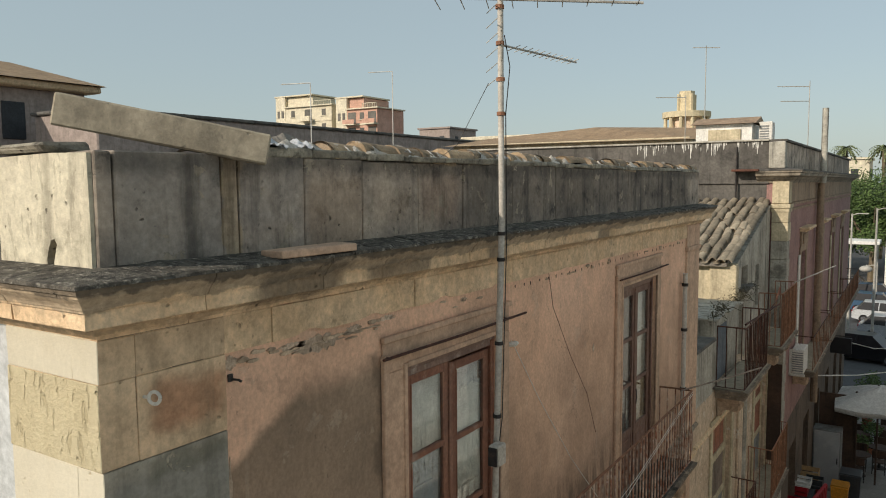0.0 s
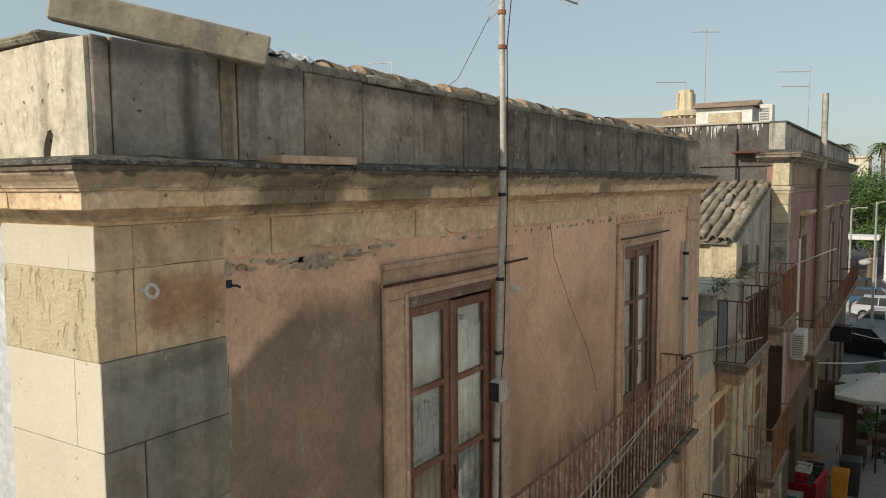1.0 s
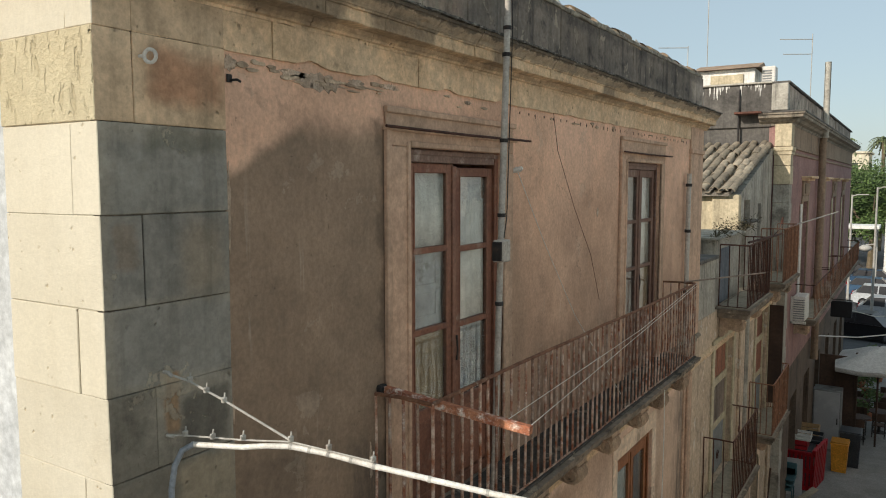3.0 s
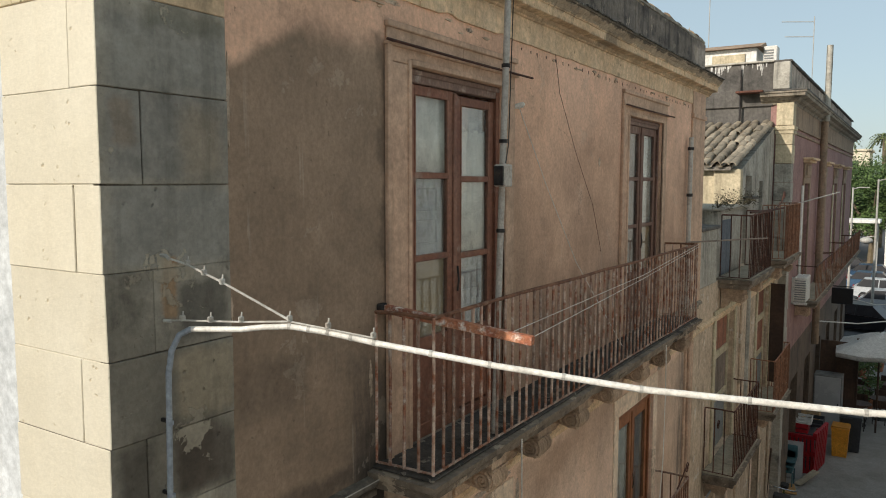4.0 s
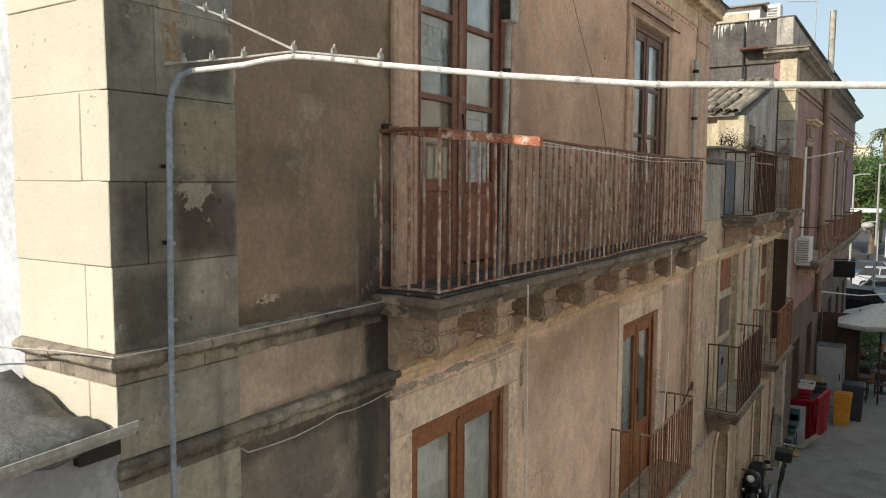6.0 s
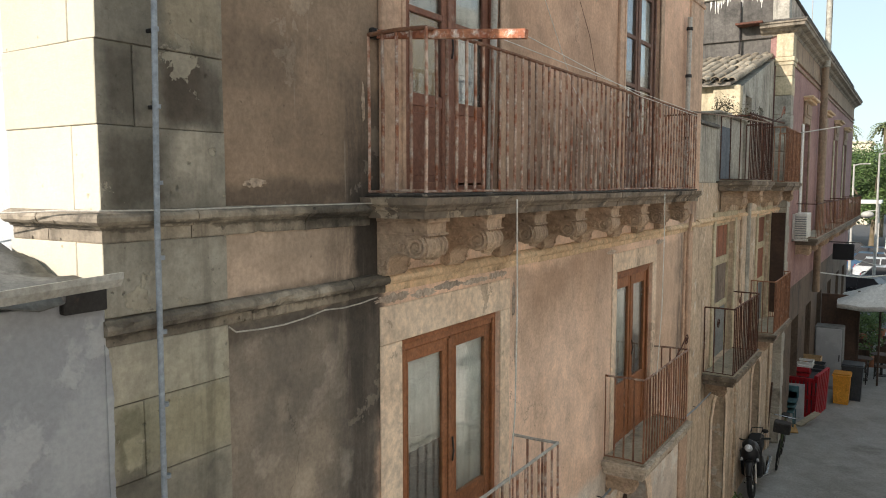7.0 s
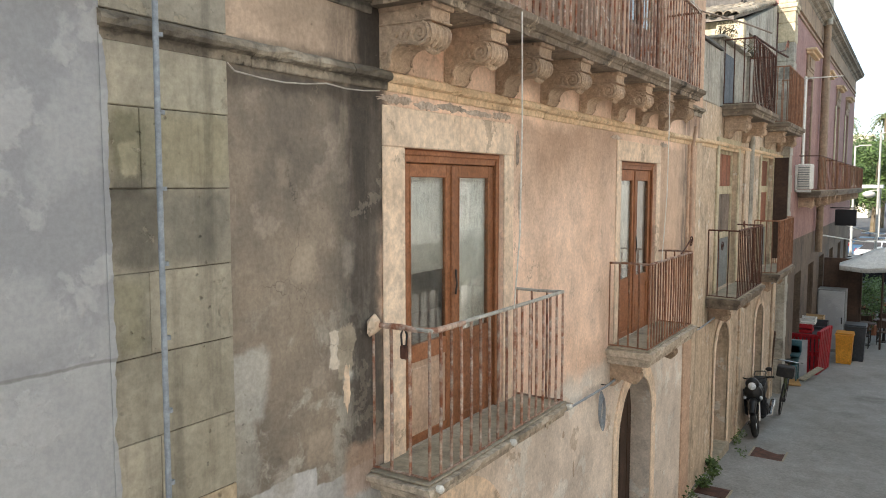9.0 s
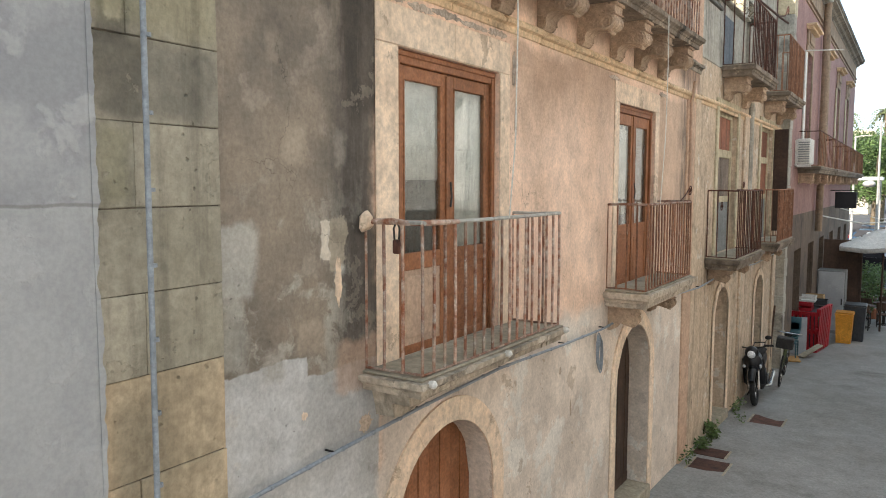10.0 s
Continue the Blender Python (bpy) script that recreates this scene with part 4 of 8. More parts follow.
# ---- doors of the house front ----
def french_door(name, y0, y1, z0, z1, label, wood, panes, panel, header=0.0, lower=None, head=None, drop=0.0, x=-0.045):
    """Two glazed leaves in a frame; panes: (bottom, top) of each pane; panel: (bottom, top) of the solid foot."""
    d = thing(name, (x, (y0 + y1) / 2, z0), label, "door", kind="structure")
    fw = 0.055
    part("door_frame", Build().box(x - 0.07, x + 0.012, y0, y0 + fw, z0, z1, 0.005).box(x - 0.07, x + 0.012, y1 - fw, y1, z0, z1, 0.005), wood, d)
    part("frame_strip", Build().box(x + 0.012, x + 0.022, y1 - fw - 0.012, y1 - 0.03, z0, z1 - 0.05, 0.004).box(x + 0.012, x + 0.022, y0 + 0.03, y0 + fw + 0.012, z0, z1 - 0.05, 0.004), wood, d)
    part("frame_head", Build().box(x - 0.07, x + 0.012, y0 + fw, y1 - fw, z1 - fw - header, z1, 0.005).box(x + 0.012, x + 0.024, y0 + 0.02, y1 - 0.02, z1 - 0.04, z1 - 0.008, 0.004), head or wood, d)
    top = z1 - fw - header - 0.004
    mid = (y0 + y1) / 2
    for k, (a, c) in enumerate(((y0 + fw + 0.003, mid - 0.003), (mid + 0.003, y1 - fw - 0.003))):
        st = 0.075
        low = drop * k
        b = Build().box(x - 0.045, x - 0.004, a, a + st, z0 + 0.01, top - low, 0.004).box(x - 0.045, x - 0.004, c - st, c, z0 + 0.01, top - low, 0.004)
        zs = [z0 + 0.01, panel[0] - low, panel[1] - low, *[z - low for p in panes for z in p], top - low]
        zs = sorted(zs)
        for lo, hi in zip(zs[0::2], zs[1::2]):
            b.box(x - 0.043, x - 0.006, a + st, c - st, lo, hi, 0.004)
        leaf = part("door_leaf", b, wood, d)
        for j, (lo, hi) in enumerate(panes):
            pane = part("pane", Build().box(x - 0.028, x - 0.023, a + st - 0.005, c - st + 0.005, lo - low - 0.005, hi - low + 0.005), GLASS, leaf)
            part("glazing_bead", Build().box(x - 0.012, x - 0.001, a + st, a + st + 0.012, lo - low, hi - low, 0.003).box(x - 0.012, x - 0.001, c - st - 0.012, c - st, lo - low, hi - low, 0.003), wood, leaf)
            pane.visible_shadow = False
        part("lower_panel", Build().box(x - 0.032, x - 0.014, a + st - 0.004, c - st + 0.004, panel[0] - 0.004, panel[1] + 0.004).box(x - 0.03, x - 0.009, a + st + 0.03, c - st - 0.03, panel[0] + 0.04, panel[1] - 0.04, 0.006), (lower[k] if lower else wood), leaf)
    part("cover_strip", Build().box(x - 0.004, x + 0.008, mid - 0.026, mid + 0.020, z0 + 0.02, top - 0.01, 0.006), wood, d)
    part("handle", Build().tube([(x + 0.02, mid + 0.004, z0 + 0.95), (x + 0.03, mid + 0.004, z0 + 1.02), (x + 0.02, mid + 0.004, z0 + 1.12)], 0.007, 6), IRON, d)
    return d


UP_PANES = [(6.17, 6.66), (6.70, 7.18), (7.22, 7.69)]
LOW_PANES = [(3.39, 4.465)]
french_door("door_1", 2.20, 3.40, 5.48, 7.84, "weathered red-brown glazed balcony door with peeling shutters behind", REDWOOD, UP_PANES, (5.61, 6.09), 0.03, head=GREYHEAD, drop=0.02)
french_door("door_2", 6.15, 7.38, 5.48, 7.85, "dull brown glazed balcony door of the upper floor, ajar", DULLWOOD, UP_PANES, (5.61, 6.09), 0.02, head=GREYHEAD)
french_door("door_3", 2.17, 3.45, 2.72, 4.64, "orange-brown glazed balcony door with a beige lower board", ORANGEWOOD, LOW_PANES, (2.80, 3.28), 0.03, (BEIGEBOARD, ORANGEWOOD))
french_door("door_4", 6.06, 7.31, 2.72, 4.67, "orange-brown glazed balcony door with panelled foot", ORANGEWOOD, LOW_PANES, (2.80, 3.28), 0.03)


def inner_shutter(y0, y1, z0, z1, x=-0.084):
    t = thing("window_shutter", (x, y0, z0), "peeling blue-white inner shutter behind the glass", "shutter", "inner shutters")
    part("shutter_frame", Build().box(x - 0.025, x, y0, y0 + 0.06, z0, z1, 0.004).box(x - 0.025, x, y1 - 0.06, y1, z0, z1, 0.004).box(x - 0.025, x, y0 + 0.06, y1 - 0.06, z0, z0 + 0.08, 0.004).box(x - 0.025, x, y0 + 0.06, y1 - 0.06, z1 - 0.08, z1, 0.004), PEELWOOD, t)
    m = (z0 + z1) / 2
    part("shutter_panel", Build().box(x - 0.02, x - 0.010, y0 + 0.06, y1 - 0.06, z0 + 0.08, m - 0.03, 0.003), PEELWOOD, t)
    part("shutter_panel", Build().box(x - 0.02, x - 0.010, y0 + 0.06, y1 - 0.06, m + 0.03, z1 - 0.08, 0.003), PEELWOOD, t)
    part("shutter_rail", Build().box(x - 0.025, x, y0 + 0.06, y1 - 0.06, m - 0.03, m + 0.03, 0.004), PEELWOOD, t)


inner_shutter(2.29, 2.70, 6.69, 7.20)
inner_shutter(2.86, 3.24, 6.10, 6.66)
inner_shutter(2.86, 3.24, 7.50, 7.70)
inner_shutter(6.26, 6.62, 2.8, 4.5)
inner_shutter(6.26, 6.66, 6.1, 7.7, -0.2)
tagged(part("paper_sheet", Build().box(-0.082, -0.078, 2.31, 2.71, 6.15, 6.68), BEIGEWOOD), "beige card closing the lower pane of the door", "card")
tagged(part("paper_sheet", Build().box(-0.082, -0.078, 6.80, 7.25, 6.15, 6.68), BEIGEWOOD), "beige card closing the lower pane of the door", "card")


def curtain(y0, y1, z0, z1, x):
    b = Build()
    n = 40
    for k in range(n + 1):
        y = y0 + (y1 - y0) * k / n
        o = 0.006 * math.sin(k * 0.5) + 0.003 * math.sin(k * 1.3)
        b.v += [(x + o, y, z0), (x + o * 0.5, y, z1)]
    b.f = [(2 * k, 2 * k + 2, 2 * k + 3, 2 * k + 1) for k in range(n)]
    ob = part("curtain", b, worn("white_curtain", "eeece4", "e6e3da", "cfcbc2", 0.8, 60.0, 0.1, bump=0.05, vary=0.0), smooth=True)
    mod = ob.modifiers.new("thickness", "SOLIDIFY")
    mod.thickness = 0.004
    return tagged(ob, "pale hanging curtain behind the glazed door", "curtain", "curtains")


curtain(2.28, 2.73, 7.2, 7.70, -0.088)
curtain(2.86, 3.26, 6.68, 7.52, -0.088)
curtain(6.80, 7.26, 6.68, 7.72, -0.088)
curtain(2.24, 2.74, 3.85, 4.48, -0.088)
curtain(6.16, 6.6, 3.5, 4.5, -0.088)
curtain(2.87, 3.34, 3.38, 4.48, -0.088)


def plain_surround(name, y0, y1, z0, z1, o0, o1, top, proud, material, label, step):
    t = thing(name, (0, y0, z0), label, "door surround", kind="structure")
    part("jamb", Build().box(0.001, proud, o0, y0, z0, z1, 0.005), material, t)
    part("jamb", Build().box(0.001, proud, y1, o1, z0, z1, 0.005), material, t)
    m = (y0 + y1) / 2
    part("lintel", Build().box(0.001, proud, o0, m - 0.001, z1 + 0.002, top, 0.005), material, t)
    part("lintel", Build().box(0.001, proud - 0.002, m + 0.001, o1, z1 + 0.002, top, 0.005), material, t)
    if step:
        part("moulding", Build().box(0.0, proud + 0.018, o0 - 0.012, o1 + 0.012, top - 0.03, top + 0.008, 0.006).box(0, proud + 0.015, o0 - 0.01, o0 + 0.035, z0, top - 0.1, 0.006), material, t)
        part("inner_moulding", Build().box(0.001, proud + 0.012, y0 - 0.035, y0, z0, z1 + 0.03, 0.005).box(0.001, proud + 0.012, y1, y1 + 0.035, z0, z1 + 0.03, 0.005).box(0.001, proud + 0.012, y0, y1, z1, z1 + 0.035, 0.005), material, t)
        part("ledge", Build().box(0.0, proud + 0.022, o0 - 0.02, o1 + 0.02, z1 + 0.085, z1 + 0.105, 0.005), material, t)


plain_surround("door_surround", 2.20, 3.40, 5.53, 7.84, 1.97, 3.55, 8.055, 0.018, SURROUND_UP, "moulded grey-ochre surround of the upper door", True)
plain_surround("door_surround", 6.15, 7.38, 5.53, 7.85, 5.96, 7.54, 8.095, 0.018, SURROUND_UP, "moulded grey-ochre surround of the upper door", True)
plain_surround("door_surround", 2.17, 3.45, 2.75, 4.64, 1.95, 3.60, 4.875, 0.014, SURROUND, "plain cream stone surround of the balcony door", False)
plain_surround("door_surround", 6.06, 7.31, 2.75, 4.67, 5.92, 7.46, 4.88, 0.012, SURROUND, "plain cream stone surround of the balcony door", False)


def arch_door(name, y0, y1, top, rise, ring, wood, label, foot, x=-0.2):
    d = thing(name, (x, (y0 + y1) / 2, foot), label, "door", kind="structure")
    m, half, spring = (y0 + y1) / 2, (y1 - y0) / 2, top - rise
    n = max(5, int((y1 - y0) / 0.13))
    for k in range(n):
        a, c = y0 + (y1 - y0) * k / n, y0 + (y1 - y0) * (k + 1) / n
        up = [spring + rise * math.sqrt(max(0.0, 1 - ((q - m) / half) ** 2)) for q in (a, (a + c) / 2, c)]
        part("board", Build().prism([(a + 0.004, foot), (c - 0.004, foot), (c - 0.004, up[2] + 0.01), ((a + c) / 2, up[1] + 0.01), (a + 0.004, up[0] + 0.01)], x - 0.03, x - 0.004 * (k % 2)), wood, d)
    part("backing", Build().box(x - 0.05, x - 0.03, y0, y1, foot, top), DARKWOOD, d)
    part("cross_rail", Build().box(x - 0.005, x + 0.012, y0 + 0.02, y1 - 0.02, foot + 0.12, foot + 0.24, 0.004), wood, d)
    part("lock", Build().box(x, x + 0.03, m - 0.03, m + 0.03, foot + 0.9, foot + 1.02, 0.005), IRON, d)
    s = thing("arch_surround", (0, m, foot), "worn cream stone arch round the street door", "door surround", kind="structure")
    count = 9
    for k in range(count):
        u0, u1 = math.pi * k / count, math.pi * (k + 1) / count
        us = [u0 + (u1 - u0) * i / 3 for i in range(4)]
        pts = [(m - (half + 0.0) * math.cos(u), spring + rise * math.sin(u)) for u in us] + [(m - (half + ring) * math.cos(u), spring + (rise + ring) * math.sin(u)) for u in us[::-1]]
        part("arch_stone", Build().prism(pts, 0.001, 0.016 + 0.003 * (k % 2)), SURROUND, s)
    part("jamb", Build().box(0.001, 0.016, y0 - ring, y0, foot, spring, 0.006), SURROUND, s)
    part("jamb", Build().box(0.001, 0.016, y1, y1 + ring, foot, spring, 0.006), SURROUND, s)


arch_door("door_5", 2.12, 3.38, 2.20, 0.62, 0.17, ORANGEWOOD, "red-brown boarded arched street door", 0.12)
arch_door("door_6", 6.14, 7.32, 2.24, 0.58, 0.17, DARKWOOD, "dark brown boarded arched street door", 0.05, -0.24)


# ---- balconies ----
def railing(t, pts, z0, z1, gap, material, r=0.0098, top=None, lean=0.006, name="bar", seed=1):
    """Upright bars between rails along a line of (x, y)."""
    q = random.Random(seed)
    h = z1 - z0
    mesh = Build().tube([(0, 0, 0), (0.003, 0, h * 0.5), (0, 0, h)], r, 6).mesh("bar", material, True)
    for (x0, y0), (x1, y1) in zip(pts, pts[1:]):
        d = math.hypot(x1 - x0, y1 - y0)
        n = max(1, round(d / gap))
        for k in range(n + 1):
            if k == 0 and (x0, y0) != pts[0]:
                continue
            u = k / n
            ob = part(name, mesh, None, t)
            lx, ly = q.uniform(-lean, lean), q.uniform(-lean, lean)
            ob.matrix_basis = pose(x0 + (x1 - x0) * u, y0 + (y1 - y0) * u, z0) @ Matrix(((1, 0, lx / h, 0), (0, 1, ly / h, 0), (0, 0, 1, 0), (0, 0, 0, 1)))
    for z, w, nm in ((z1, 0.0125, "top_rail"), (z0 + 0.004, 0.008, "bottom_rail")):
        b = Build()
        for (x0, y0), (x1, y1) in zip(pts, pts[1:]):
            n = max(2, int(math.hypot(x1 - x0, y1 - y0) / 0.5))
            b.tube([(x0 + (x1 - x0) * k / n, y0 + (y1 - y0) * k / n, z + q.uniform(-0.006, 0.006)) for k in range(n + 1)], w, 6)
        part(nm, b, top if (top and z == z1) else material, t)


def console(width, depth, high, material_name="console"):
    """A scrolled stone bracket: its top is at z 0, its back at x 0, centred on y 0."""
    b = Build()
    rad = 0.2 * high
    cx, cz = depth - rad - 0.022, -0.10 - rad
    pts = [(0, 0), (depth - 0.02, 0), (depth - 0.024, -0.095)]
    for k in range(9):
        u = radians(75 - 195 * k / 8)
        pts.append((cx + rad * math.cos(u), cz + rad * math.sin(u)))
    x0, z0 = pts[-1]
    x2, z2 = 0.2 * depth, -high + 0.06
    for k in range(1, 8):
        u = k / 7
        pts.append(((1 - u) ** 2 * x0 + 2 * u * (1 - u) * (0.28 * depth) + u * u * x2, (1 - u) ** 2 * z0 + 2 * u * (1 - u) * (z0 + 0.04) + u * u * z2))
    pts += [(0.21 * depth, -high + 0.03), (0.15 * depth, -high + 0.004), (0.05 * depth, -high), (0, -high)]
    n = len(pts)
    for y in (-width / 2, width / 2):
        b.v += [(x, y, z) for x, z in pts]
    b.f += [tuple(range(n)), tuple(range(n, 2 * n))[::-1]] + [(j, (j + 1) % n, n + (j + 1) % n, n + j) for j in range(n)]
    b.box(0, depth, -width / 2 - 0.012, width / 2 + 0.012, -0.03, 0.0, 0.005)
    b.box(0, depth - 0.010, -width / 2 - 0.008, width / 2 + 0.008, -0.104, -0.092, 0.003)
    for side in (-1, 1):
        y = side * (width / 2 + 0.006)
        spiral = [(cx + rad * (0.9 - u * 0.72) * math.cos(1.2 - u * 13), y, cz + rad * (0.9 - u * 0.72) * math.sin(1.2 - u * 13)) for u in [i / 34 for i in range(35)]]
        b.tube(spiral, [0.013 - 0.005 * i / 34 for i in range(35)], 6)
        b.tube([(cx, y, cz), (cx, y + side * 0.014, cz)], [rad * 0.2, rad * 0.12], 10)
        sweep_line = [(x, y, z + 0.012) for x, z in pts[10:20]]
        b.tube(sweep_line, 0.010, 6)
        b.tube([(0.10 * depth + 0.022 * math.cos(u), y, -high + 0.085 + 0.022 * math.sin(u)) for u in [i * 0.7 for i in range(10)]], 0.007, 5)
        for k in range(3):
            b.tube([(cx - rad * (1.2 + 0.5 * k), y, cz + 0.02), (cx - rad * (1.3 + 0.5 * k), y, cz - 0.03 + 0.012 * k)], [0.014, 0.006], 6)
    # the leaf that hangs over the front of the scroll
    for k in range(5):
        y = (k - 2) * 0.2 * width
        droop = 0.9 - 0.12 * abs(k - 2)
        ribs = [(cx + (rad + 0.004) * math.cos(u), y, cz + (rad + 0.004) * math.sin(u)) for u in [1.2 - 2.9 * droop * i / 11 for i in range(12)]]
        b.tube(ribs, [0.010 + 0.010 * math.sin(math.pi * i / 11) for i in range(12)], 6)
    b.tube([(cx + rad * 0.25, -0.3 * width, cz - rad * 1.06), (cx + rad * 0.3, 0, cz - rad * 1.16), (cx + rad * 0.25, 0.3 * width, cz - rad * 1.06)], [0.014, 0.022, 0.014], 6)
    return b


CONSOLE = worn("carved_console_stone", "cfae8c", "b5967a", "54483c", 5.0, 30.0, 0.85, 0.0, bump=1.0, depth=0.014, pits=0.8, own=True, vary=0.25)


def balcony(label, y0, y1, depth, top, profile, consoles, cw, cd, ch, rail_h, gap, rail_mat, top_mat, seed, deck=0.03, group="balconies", edge=None):
    edge = edge or (BALCONY_EDGE, BALCONY_EDGE)
    t = thing("balcony", (0, (y0 + y1) / 2, top - 0.15), label, "balcony", group)
    part("slab", Build().box(-0.05, depth - 0.02, y0 + 0.02, y1 - 0.02, top + profile[0][1], top - 0.004, 0.004), edge[0], t)
    r = random.Random(seed)
    path = [(depth * k / 6, y0) for k in range(7)] + [(depth, y0 + 0.06 * k) for k in range(1, 6)]
    part("edge_stone", Build().sweep([(a, top + z) for a, z in profile], path).chipped(0.05), edge[0], t)
    y = y0 + 0.304
    while y < y1 - 0.3:
        w = min(r.uniform(0.5, 0.9), y1 - 0.25 - y)
        o = r.uniform(-0.005, 0.005)
        part("edge_stone", Build().sweep([(a + o, top + z) for a, z in profile], [(depth, y + (w - 0.003) * k / 8) for k in range(9)]).chipped(0.06), edge[0] if r.random() < 0.6 else edge[1], t)
        y += w
    part("edge_stone", Build().sweep([(a, top + z) for a, z in profile], [(depth, y), (depth, y1), (0, y1)]), edge[0], t)
    part("deck", Build().box(0.0, depth + 0.015, y0 - 0.01, y1 + 0.01, top - 0.003, top + 0.012, 0.004), BLACKRIM if deck > 0.02 else CONCRETE, t)
    me = console(cw, cd, ch).mesh("console", CONSOLE)
    for y in consoles:
        ob = part("console", me, None, t)
        place(ob, 0, y, top + profile[0][1] + 0.005)
    railing(t, [(0.0, y0 + 0.03), (depth - 0.01, y0 + 0.03), (depth - 0.01, y1 - 0.03), (0.0, y1 - 0.03)], top + 0.02, top + rail_h, gap, rail_mat, top=top_mat, seed=seed)
    return t


BLACKRIM = worn("soot_blackened_rim", "5c554c", "433e38", "211e1b", 5.0, 34.0, 0.9, 0.2, bump=1.0, depth=0.01, pits=0.8, vary=0.05, chips="9a8d7a")
PALE_EDGE = worn("streaked_balcony_stone", "c4b29a", "b09e88", "453d34", 2.6, 26.0, 0.95, 0.55, bump=0.7, pits=0.5, vary=0.1)
EDGE_UP = [(-0.03, -0.125), (-0.005, -0.125), (0.0, -0.085), (0.012, -0.08), (0.02, -0.065), (0.045, -0.05), (0.05, -0.045), (0.058, -0.008), (-0.03, -0.005)]
EDGE_LOW = [(-0.03, -0.165), (0.0, -0.16), (0.004, -0.115), (0.018, -0.11), (0.022, -0.085), (0.035, -0.075), (0.05, -0.07), (0.058, -0.01), (-0.03, -0.006)]
up = balcony("long stone balcony on carved brackets with a rusty railing", 1.84, 7.66, 0.40, 5.53, EDGE_UP, [2.04, 2.72, 3.42, 4.18, 5.0, 5.85, 6.6, 7.45], 0.2, 0.37, 0.35, 0.90, 0.105, RUST_PALE, RUST, 11)
EDGE_THIN = [(-0.03, -0.10), (0.0, -0.10), (0.006, -0.066), (0.02, -0.06), (0.03, -0.045), (0.046, -0.04), (0.05, -0.008), (-0.03, -0.006)]
low1 = balcony("small stone balcony with a peeling rusty railing", 1.83, 3.72, 0.40, 2.75, EDGE_THIN, [], 0.2, 0.3, 0.26, 0.86, 0.115, RUST_PALE, ZINC, 12, 0.0, edge=(PALE_EDGE, PALE_EDGE))
low2 = balcony("small stone balcony with an orange-brown rusty railing", 5.76, 7.48, 0.42, 2.75, EDGE_LOW, [5.95, 7.28], 0.2, 0.3, 0.26, 0.88, 0.1, RUST, RUST_PALE, 13, 0.0, edge=(PALE_EDGE, PALE_EDGE))
part("corbel", Build().prism([(1.90, 2.648), (3.60, 2.648), (3.58, 2.60), (1.93, 2.56)], -0.02, 0.26).chipped(0.06), PALE_EDGE, low1)
part("corbel", Build().prism([(1.93, 2.56), (2.6, 2.575), (2.5, 2.52), (2.02, 2.46), (1.95, 2.47)], -0.02, 0.13).chipped(0.06), PALE_EDGE, low1)
# white knobs and the wrapped rail of the lower balcony
for y in (1.86, 2.75, 3.68):
    part("knob", Build().tube([(0.44, y, 2.735), (0.47, y, 2.735), (0.485, y, 2.735)], [0.02, 0.024, 0.008], 10), CABLE, low1, "white ceramic knob", True)
part("rail_wrap", Build().tube([(0.05, 1.86, 3.615), (0.2, 1.86, 3.618), (0.3, 1.86, 3.612), (0.41, 1.9, 3.615), (0.41, 2.2, 3.61)], [0.016, 0.019, 0.015, 0.018, 0.014], 8), RUST_PALE, low1)
part("wall_socket", Build().box(-0.01, 0.06, 1.77, 1.89, 3.56, 3.67, 0.025, 0.012), SURROUND, low1, "lump of pale mortar at the rail's end")
lock = thing("padlock", (0.22, 1.85, 3.5), "dark hanging padlock and chain on the balcony rail", "padlock")
part("lock_body", Build().box(0.2, 0.25, 1.84, 1.865, 3.44, 3.52, 0.008), RUST_DARK, lock)
part("shackle", Build().tube([(0.21, 1.852, 3.52), (0.205, 1.852, 3.58), (0.225, 1.852, 3.62), (0.245, 1.852, 3.58), (0.24, 1.852, 3.52)], 0.006, 6), IRON, lock)


def scroll(t, x, y, z, size, material, flip=1, name="scroll"):
    pts = [(x, y + flip * size * (1 - u * 0.8) * math.cos(u * 10), z + size * (1 - u * 0.8) * math.sin(u * 10)) for u in [i / 24 for i in range(25)]]
    part(name, Build().tube(pts, 0.007, 5), material, t)


scroll(low2, 0.40, 7.43, 3.75, 0.07, RUST_DARK)
part("scroll_arm", Build().tube([(0.40, 7.0, 3.64), (0.40, 7.2, 3.70), (0.40, 7.36, 3.77)], 0.008, 6), RUST_DARK, low2)

# rods over the upper doors, iron bracket bar by the balcony
for y0, y1 in ((1.92, 3.76), (5.95, 7.70)):
    t = thing("curtain_rod", (0.05, y0, 7.95), "dark iron rod fixed across the door head", "iron rod", "curtain rods")
    part("rod", Build().tube([(0.055, y0, 7.945), (0.06, (y0 + y1) / 2, 7.94), (0.055, y1, 7.945)], 0.009, 6), RUST_DARK, t)
    for y in (y0 + 0.06, y1 - 0.3):
        part("holder", Build().tube([(0.0, y, 7.945), (0.055, y, 7.945)], 0.007, 6), RUST_DARK, t)
t = thing("bracket_bar", (0, 1.9, 6.5), "rusty flat iron bar sticking out from the wall, flaking paint", "iron bar")
bar = Build().box(-0.02, 0.02, 0.0, 0.94, -0.024, 0.024, 0.003)
FLAKE = worn("flaking_rust", "c07a52", "a5573a", "efe4d6", 12.0, 60.0, 1.0, rough=0.8, bump=0.8, depth=0.004, vary=0.0)
a, c = Vector((0.0, 1.93, 6.44)), Vector((0.93, 1.97, 6.35))
d = c - a
